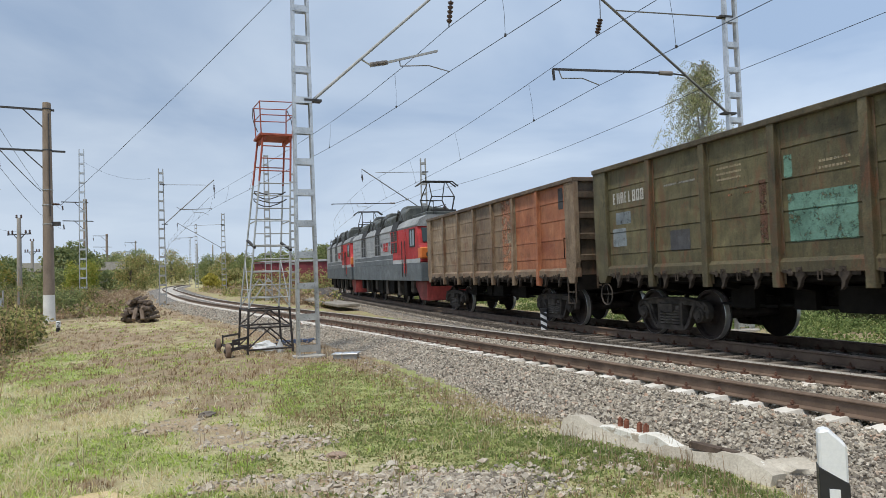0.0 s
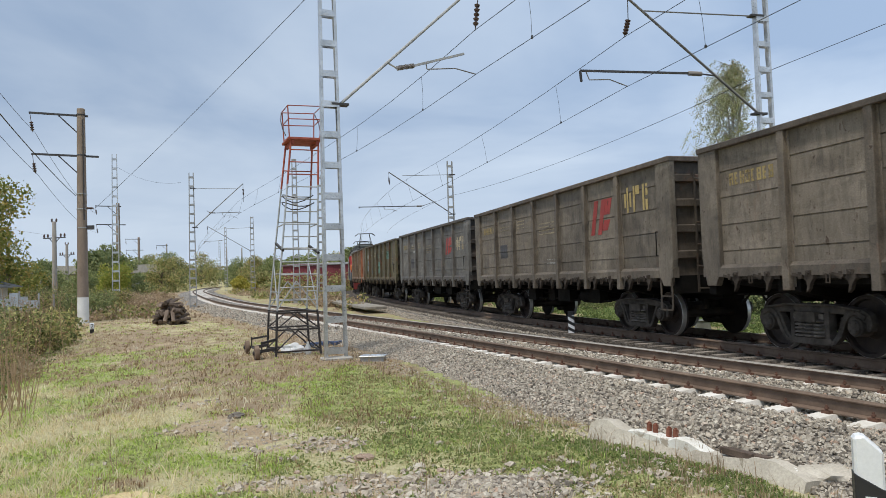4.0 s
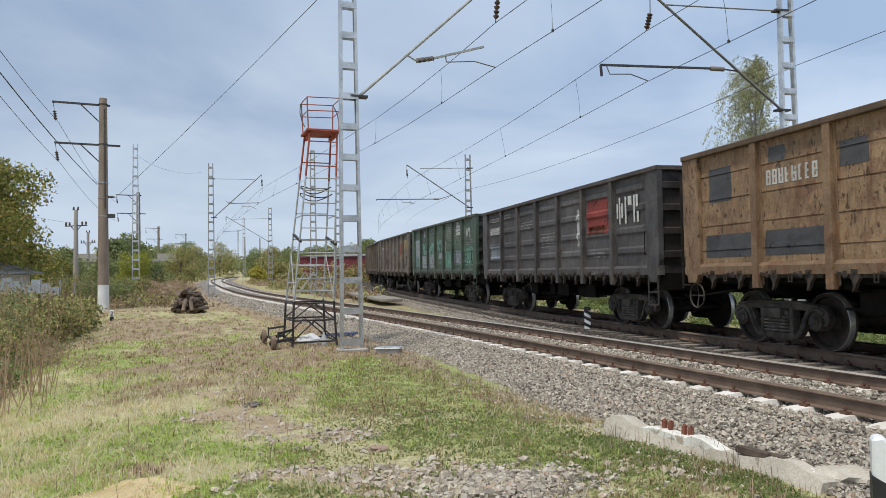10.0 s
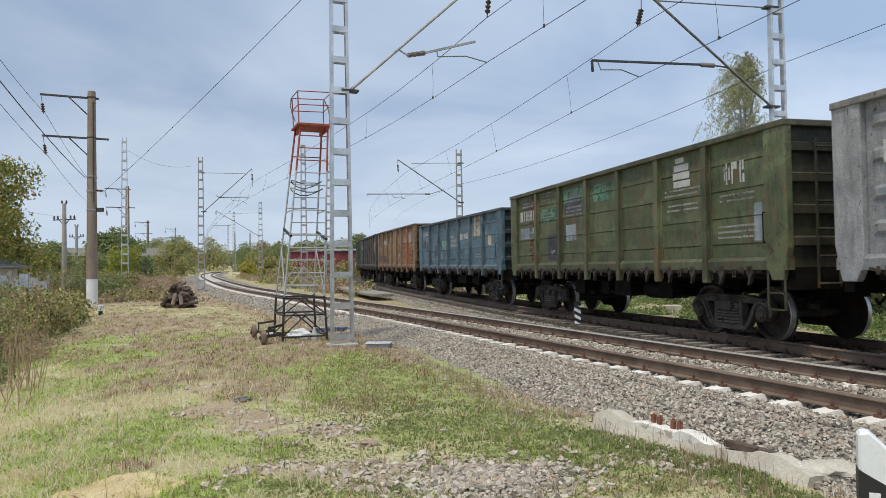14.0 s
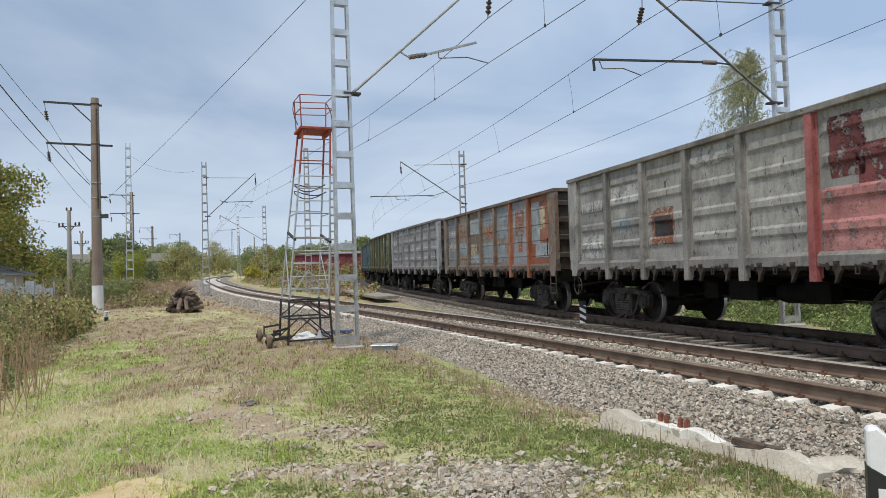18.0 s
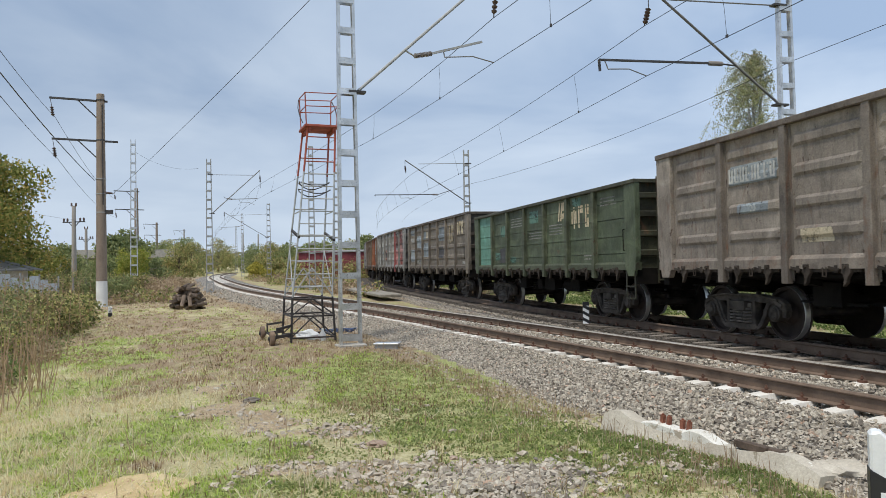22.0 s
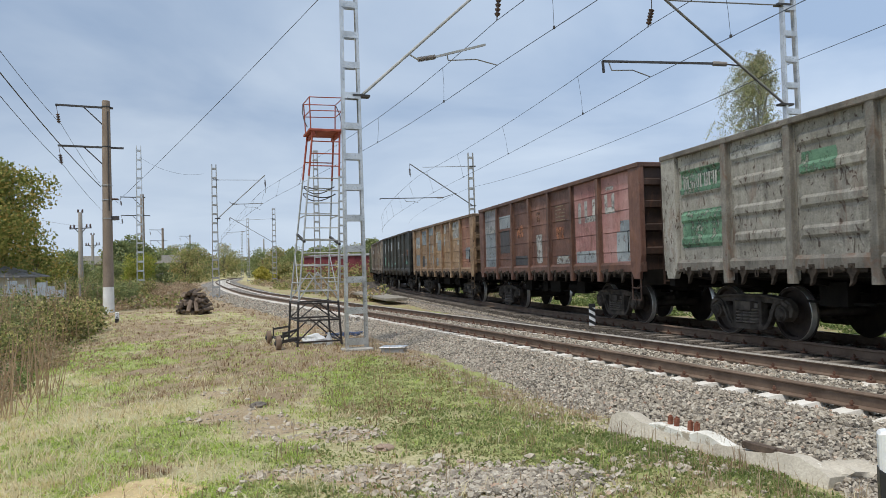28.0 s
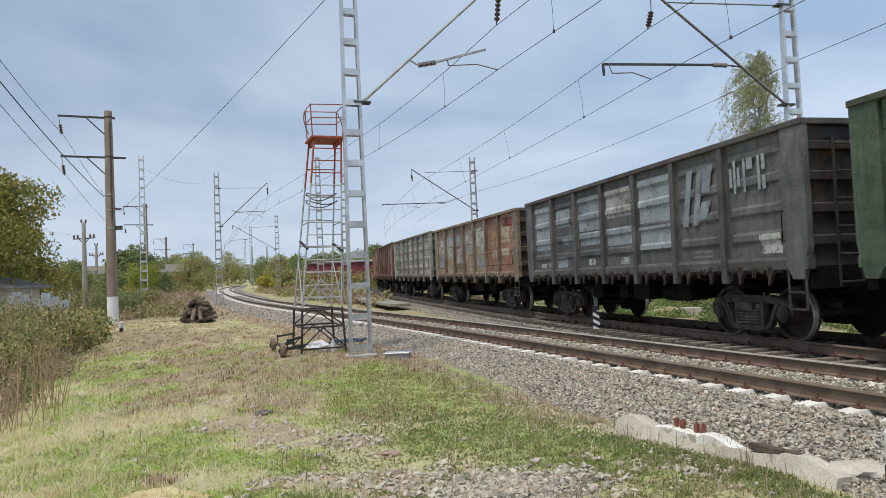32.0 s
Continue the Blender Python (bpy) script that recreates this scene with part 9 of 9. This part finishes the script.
# green growth beyond the train
for j in range(16):
    s = 6 + j * 4.2
    p, _ = FAR.at(s, 5.6 + (j % 3) * 1.3)
    make_bush(p.x, p.y, 0.7 + 0.35 * (j % 3), 1.5, L_GREEN, "fresh green weeds on the far side of the tracks", 180 + j, 2200, 0.10, 10, "weeds", "weeds")

def weed_band(name, label, spots, seed, leaf, per, material):
    """Low growth as many small clumps of leaves: spots of (x, y, height, radius)."""
    rng = np.random.default_rng(seed)
    P = []
    for x, y, h, r in spots:
        q = clump_points(rng, (x, y, 0), (r, r, h), per, 0.1)
        z = ground_z(x, y)
        q[:, 2] = z + np.abs(q[:, 2])
        P.append(q)
    V, T = leaves(np.concatenate(P), leaf, seed + 1, -0.5)
    tagged(new(name, np_mesh(name, V, T, material)), label, "weeds", kind="stuff")


rng = np.random.default_rng(90)
spots = []
for k in range(620):
    s, o = rng.uniform(2, 75), 3.3 + 6.5 * rng.random() ** 1.3
    p, _ = FAR.at(s, o)
    spots.append((p.x, p.y, 0.13 + 0.27 * rng.random(), rng.uniform(0.35, 0.8)))
L_WEED = leaf_material("weed_leaves", [(0, (0.10, 0.15, 0.045)), (0.5, (0.20, 0.27, 0.09)), (1, (0.34, 0.38, 0.15))])
# Added to close the gap beneath the wagons; shade is in its leaf colour.
weed_band("far_thicket", "dark green thicket some way beyond the train", [(p.x, p.y, rng.uniform(1.1, 1.7), rng.uniform(0.7, 1.2)) for p in (FAR.at(rng.uniform(0, 85), rng.uniform(8.5, 13.0))[0] for k in range(420))], 94, 0.17, 150, leaf_material("shaded_thicket_leaves", [(0, (0.03, 0.042, 0.015)), (0.6, (0.06, 0.078, 0.03)), (1, (0.12, 0.13, 0.05))]))
weed_band("green_weeds", "fresh green weeds and nettles beyond the train", spots, 91, 0.09, 120, L_WEED)
spots = []
while len(spots) < 560:
    x, y = rng.uniform(-34, 4), rng.uniform(40, 104)
    o = offset_of(x, y)
    if abs(o) < 4.2 or np.min((FAR.xya[:, 0] - x) ** 2 + (FAR.xya[:, 1] - y) ** 2) < 9 or o < -16:
        continue
    spots.append((x, y, rng.uniform(0.35, 1.1), rng.uniform(0.6, 1.3)))
weed_band("dry_weeds", "russet and olive weeds along the bend", spots[: 330], 92, 0.20, 90, L_DRY)
weed_band("green_weeds", "olive green weeds along the bend", spots[330:], 93, 0.20, 90, L_SCRUB)
rng = np.random.default_rng(95)
spots = [(x, 91.5 + rng.uniform(-1.5, 1.5) + (x + 10) * 0.05, rng.uniform(2.3, 3.1), 1.3) for x in np.linspace(-19, -1, 24)]
weed_band("thicket", "olive thicket before the red shed", spots, 96, 0.26, 260, L_SCRUB)

rng = np.random.default_rng(98)
spots = []
for k in range(150):
    f = rng.random()
    spots.append((-6.0 - 9.5 * f + rng.normal() * 0.5 - 0.6, 8.8 + 21.0 * f + rng.normal() * 0.6, rng.uniform(0.25, 0.7), rng.uniform(0.2, 0.5)))
weed_band("dry_weeds", "brown and russet weeds along the ditch's edge", spots[: 100], 99, 0.06, 150, L_DRY)
weed_band("green_weeds", "low green weeds along the ditch's edge", spots[100:], 97, 0.07, 130, L_WEED)

# tall dry stalks at the ditch
rng = np.random.default_rng(77)
bm = bmesh.new()
for k in range(130):
    x = -5.6 - rng.random() * 3.2
    y = 9.4 + (-5.9 - x) * 1.6 + rng.uniform(-1.2, 1.8)
    z = ground_z(x, y)
    hgt = rng.uniform(0.4, 1.25)
    lean = rng.normal(size=2) * 0.16 * hgt
    a = Vector((x, y, z - 0.05)); b = a + Vector((lean[0], lean[1], hgt))
    bm_rod(bm, a, b, 0.008, 0.004, 5, False)
    if k % 3 == 0:
        bm_rod(bm, b, b + Vector((rng.normal() * 0.25, rng.normal() * 0.2, rng.uniform(-0.3, 0.1))), 0.005, 0.002, 4, False)
for k in range(110):
    f = rng.random()
    x, y = -9.0 - 8.5 * f + rng.normal() * 0.8, 14.0 + 18.0 * f + rng.normal() * 0.8
    a = Vector((x, y, ground_z(x, y)))
    b = a + Vector((rng.normal() * 0.3, rng.normal() * 0.3, rng.uniform(1.2, 2.3)))
    bm_rod(bm, a, b, 0.010, 0.004, 5, False)
    for q in (0.6, 0.75, 0.88):
        c = a.lerp(b, q)
        bm_rod(bm, c, c + Vector((rng.normal() * 0.22, rng.normal() * 0.22, rng.uniform(0.05, 0.3))), 0.006, 0.002, 4, False)
tagged(new("dry_stalks", mesh_of(bm, "dry_stalks", plain("dry_stalk", (0.30, 0.19, 0.11), (0.46, 0.33, 0.20), 6, 0.9))), "tall brittle reddish-brown stalks at the ditch", "weeds", kind="stuff")


# ---- woods in the distance ----
def make_woods():
    rng = np.random.default_rng(31)
    P, S = [], []
    for k in range(620):
        az = radians(rng.uniform(-38, 34))
        d = rng.uniform(165, 330)
        x, y = d * math.sin(az), d * math.cos(az)
        if abs(offset_of(x, y)) < 9 or np.min((FAR.xya[:, 0] - x) ** 2 + (FAR.xya[:, 1] - y) ** 2) < 60:
            continue
        h = rng.uniform(3.2, 6.5) + 0.005 * d
        z = ground_z(x, y)
        r = rng.uniform(2.2, 4.2)
        for c in range(5):
            cc = (x + rng.normal() * r * 0.5, y + rng.normal() * r * 0.5, z + h * rng.uniform(0.3, 0.72))
            P.append(clump_points(rng, cc, (r * 0.62, r * 0.62, h * 0.34), 44, 0.3))
    V, T = leaves(np.concatenate(P), 0.75, 32, narrow=0.8)
    me = np_mesh("woods", V, T, leaf_material("distant_woods", [(0, (0.13, 0.16, 0.075)), (0.4, (0.21, 0.24, 0.11)), (0.75, (0.29, 0.29, 0.14)), (1, (0.44, 0.38, 0.17))]))
    tagged(new("woods", me), "mixed green and yellowing woods along the horizon", "woods", kind="stuff")


make_woods()


# ---- grass ----
GX, GY = np.arange(-17, 5.01, 0.2), np.arange(-5, 42.01, 0.2)
LAND = np.array([[(ground_z(x, y), o, *cover(x, y, o)) for x in GX for o in (offset_of(x, y),)] for y in GY])   # height, offset, green, russet, bare


def land(x, y):
    """The land's values at many places, from the grid."""
    i, j = (y - GY[0]) / 0.2, (x - GX[0]) / 0.2
    i0, j0 = np.clip(i.astype(int), 0, len(GY) - 2), np.clip(j.astype(int), 0, len(GX) - 2)
    u, w = (i - i0)[:, None], (j - j0)[:, None]
    return LAND[i0, j0] * (1 - u) * (1 - w) + LAND[i0 + 1, j0] * u * (1 - w) + LAND[i0, j0 + 1] * (1 - u) * w + LAND[i0 + 1, j0 + 1] * u * w


def grass(name, label, n, share, length, seed, material, lean=0.5, width=0.006, tuft=1, spread=0.05, far=40.0, near=1.0):
    """Single blades, bent over, in tufts: share(x, y, land) gives how many stay."""
    rng = np.random.default_rng(seed)
    # more of them near by, as the ground spreads out before the eye
    y = np.where(rng.random(n) < 0.1, rng.uniform(-4.5, 4.2, n), 4.2 + (far - 4.2) * rng.random(n) ** 1.7)
    x = rng.uniform(-0.72, 0.5, n) * (np.abs(y) + 2.5)
    ok = (x > -16.8) & (x < 4.8)
    x, y = x[ok], y[ok]
    q = land(x, y)
    ok = (rng.random(len(x)) < share(x, y, q)) & (q[:, 1] < -2.95) & (q[:, 1] > -13.5)
    x, y = np.repeat(x[ok], tuft), np.repeat(y[ok], tuft)
    m = len(x)
    dx, dy = rng.normal(size=m) * spread, rng.normal(size=m) * spread
    x, y = np.clip(x + dx, -16.9, 4.9), y + dy
    c = np.stack([x, y, land(x, y)[:, 0] - 0.01], 1)
    a, b = rng.uniform(0, 2 * math.pi, m), rng.uniform(0, 2 * math.pi, m)
    L = length * rng.uniform(0.4, 1.5, m)
    w = width * rng.uniform(0.7, 1.4, m) * (0.75 + 0.05 * y)
    side = np.stack([np.cos(a), np.sin(a), 0 * a], 1) * w[:, None]
    k = lean * rng.random(m)
    d = np.stack([np.cos(b), np.sin(b), 0 * b], 1)
    mid = c + d * (k * L * 0.3)[:, None] + np.array([0, 0, 1.0]) * (L * 0.6)[:, None]
    tip = c + d * (k * L)[:, None] + np.array([0, 0, 1.0]) * (L * (1 - 0.45 * k / max(lean, 0.01) * min(1.0, lean)))[:, None]
    V = np.stack([c - side, c + side, mid - side * 0.7, mid + side * 0.7, tip], 1).reshape(-1, 3)
    i = 5 * np.arange(m)[:, None]
    T = np.concatenate([i + [0, 1, 3], i + [0, 3, 2], i + [2, 3, 4]], 1).reshape(-1, 3)
    return tagged(new(name, np_mesh(name, V, T, material)), label, "grass", kind="stuff")


def patch(x, y, f, o=0.0):
    return 0.5 + 0.5 * noise.noise((x * f, y * f, 11.0 + o))


G_GREEN = leaf_material("green_grass", [(0, (0.30, 0.42, 0.07)), (0.5, (0.55, 0.68, 0.16)), (1, (0.82, 0.86, 0.40))], thin=0.62, blotch=0.3)
G_HERB = leaf_material("green_herbs", [(0, (0.23, 0.27, 0.10)), (0.5, (0.34, 0.38, 0.15)), (0.8, (0.46, 0.45, 0.21)), (1, (0.48, 0.35, 0.21))], thin=0.6, blotch=0.35)
G_STRAW = leaf_material("straw_grass", [(0, (0.60, 0.49, 0.28)), (0.5, (0.84, 0.74, 0.49)), (1, (0.95, 0.88, 0.67))], thin=0.62, blotch=0.3)
G_RUSSET = leaf_material("russet_grass", [(0, (0.17, 0.105, 0.055)), (0.5, (0.42, 0.29, 0.165)), (1, (0.74, 0.61, 0.40))], thin=0.5, blotch=0.3)
cut = lambda q: np.clip(1 - 1.6 * q[:, 4], 0.03, 1)
grass("green_grass", "fresh green grass beside the track", 40000, lambda x, y, q: np.clip(1.3 * q[:, 2], 0, 1) * cut(q) * np.where(x < -1.4, 1.0, 0.14), 0.055, 51, G_GREEN, 2.0, 0.005, 7, 0.05)
grass("green_herbs", "low green clover and herbs beside the ballast", 80000, lambda x, y, q: np.clip(1.1 * q[:, 2] + np.where(x > -1.8, 0.08, -0.1), 0, 1) * np.where(x < -1.8, 0.4, 1.0) * np.clip(1 - 1.1 * q[:, 4], 0.10, 1), 0.030, 54, G_HERB, 2.4, 0.010, 5, 0.04, 26.0)
grass("dry_grass", "long dry straw-coloured grass beside the track", 14000, lambda x, y, q: np.clip(1.15 - 0.75 * q[:, 2] - 0.6 * q[:, 3], 0.05, 1) * cut(q) * np.where(x > -2.2, 0.10, np.where(y > 13, 0.22, np.where(x > -3.4, 0.4, 1.0))), 0.12, 52, G_STRAW, 2.6, 0.0042, 12, 0.06)
grass("russet_weeds", "brown and russet dry weeds in the grass", 18000, lambda x, y, q: np.clip(1.5 * q[:, 3] - 0.2, 0.04, 1) * np.clip(1 - 0.9 * q[:, 4], 0.05, 1) * np.where(x > -2.9, 1.0, 0.85), 0.075, 55, G_RUSSET, 1.5, 0.0045, 8, 0.06)
grass("seed_stems", "tall dry stems along the ballast's foot", 32000, lambda x, y, q: np.where((q[:, 1] > -3.7) & (q[:, 1] < -2.95), np.where(y > 8.5, 0.3, 0.18), 0.02), 0.20, 53, L_DRY, 0.5, 0.003, 3, 0.03, 28.0)


def by_sleeper(x, y):
    """How near a place lies to the open side of the cast-off sleeper."""
    along = -0.5 * (x - 2.52) + 0.87 * (y - 6.72)
    away = -0.87 * (x - 2.52) - 0.5 * (y - 6.72)
    return np.exp(-((away - 0.42) / 0.30) ** 2) * np.clip(2.0 - np.abs(along) / 0.95, 0, 1)


G_VERGE = leaf_material("verge_herbs", [(0, (0.15, 0.20, 0.065)), (0.5, (0.28, 0.355, 0.12)), (1, (0.43, 0.46, 0.20))], thin=0.6, blotch=0.35)
grass("verge_herbs", "dense low green herbs beside the cast-off sleeper", 60000, lambda x, y, q: 0.8 * np.maximum(by_sleeper(x, y), np.where((x > -1.5) & (y < 9.5), 0.22 * q[:, 2], 0)), 0.045, 58, G_VERGE, 2.0, 0.009, 5, 0.04, 10.0)

M_FIELDSTONE = plain("dusty_field_stone", (0.30, 0.245, 0.185), (0.60, 0.53, 0.43), 9.0, 0.95, 0, 60, 0.5, world=True)


def loose_stones():
    rng = np.random.default_rng(71)
    C, S = [], []
    while len(C) < 3300:
        x, y = rng.normal(0.0, 1.5), 6.7 + rng.normal() * 1.5
        if rng.random() < 0.35:
            x, y = rng.uniform(-7, 3), rng.uniform(5, 14)
        if y < 4 or offset_of(x, y) > -3.1 or cover(x, y, offset_of(x, y))[2] < 0.3 + 0.6 * rng.random() * (x < -4):
            continue
        s = 0.007 + 0.038 * rng.random() ** 5
        C.append((x, y, ground_z(x, y) + s * 0.2)); S.append(s)
    for k in range(1100):   # stones rolled off the ballast into the grass
        p, _ = NEAR.at(rng.uniform(4, 24), -2.95 - min(0.9, rng.exponential(0.22)))
        s = 0.010 + 0.018 * rng.random()
        C.append((p.x, p.y, ground_z(p.x, p.y) + s * 0.3)); S.append(s)
    scatter("loose_stones", "scattered stones and gravel on the bare earth", "stones", C, S, 9, M_FIELDSTONE, flat=0.8)
    C, S = [], []
    for k in range(1900):
        x, y = rng.normal(0.5, 0.36), 5.95 + rng.normal() * 0.26
        s = 0.014 + 0.024 * rng.random() ** 2
        C.append((x, y, ground_z(x, y) + 0.05 * math.exp(-((x - 0.5) ** 2 + (y - 5.95) ** 2) / 0.12) + s * 0.2)); S.append(s)
    scatter("gravel", "low spread of grey gravel in the grass", "gravel", C, S, 10, M_STONE, flat=0.8)


loose_stones()

# ---- the ballast stones that lie nearest, one by one ----
def single_stones():
    rng = np.random.default_rng(17)
    shapes, tri = stone_shapes(14, 3)
    material = stone_material(True)
    kinds = [np_mesh("stone", q * 0.03, tri, material) for q in shapes]
    for k in range(300):
        s, o = rng.uniform(5.2, 9.2), rng.uniform(-2.7, -1.42)
        p, _ = NEAR.at(s, o, bed_height(o) + 0.024)
        part("stone", kinds[k % 14], None, bed_near, m=pose(p.x, p.y, p.z, rng.uniform(-40, 40), rng.uniform(-40, 40), rng.uniform(0, 360)))


single_stones()

# ---- what moves: the train leaves along its track, its wheels turning ----
RUN_T = (0.0, 6.0, 9.0, 13.0, 19.0, 23.0, 28.0, 32.0)
RUN_S = (28.72, 86.74, 115.02, 152.55, 208.83, 246.1, 292.4, 329.05)


def run_of(t):
    """Metres run by the front end of the first wagon along the track; the train slows a little."""
    c = np.polyfit(RUN_T, RUN_S, 4)
    return float(np.polyval(c, t))


def vehicle_pose(mid, half_base):
    """A vehicle on its two bogies, at mid along the track."""
    a, _ = FAR.at(mid + half_base)
    b, _ = FAR.at(mid - half_base)
    d = (a - b).normalized()
    left = Vector((0, 0, 1)).cross(d).normalized()
    m = Matrix((d, left, d.cross(left))).transposed().to_4x4()
    return Matrix.Translation((a + b) / 2) @ m


def motions():
    times = [k * 0.5 for k in range(65)]
    for i, ob in enumerate(WAGONS):
        walk(ob, [(t, vehicle_pose(run_of(t) - 13.92 * i - HALF, 4.325)) for t in times])
    for ob, mid, half in ENGINES:
        walk(ob, [(t, vehicle_pose(run_of(t) + mid, half)) for t in times])
    # wheels of one place along a vehicle turn alike, so they share their keys
    keyed = {}
    for w, x in WHEELS:
        if x not in keyed:
            z = w.matrix_basis.translation.z
            spins = [k / 15.0 for k in range(0, 481)]
            walk(w, [(t, pose(x, 0, z) @ Matrix.Rotation((run_of(t) - 28.72) / 0.478, 4, "Y")) for t in spins])
            keyed[x] = w
        else:
            w.rotation_mode = "QUATERNION"
            w.animation_data_create()
            w.animation_data.action = keyed[x].animation_data.action
            w.animation_data.action_slot = keyed[x].animation_data.action_slot


motions()
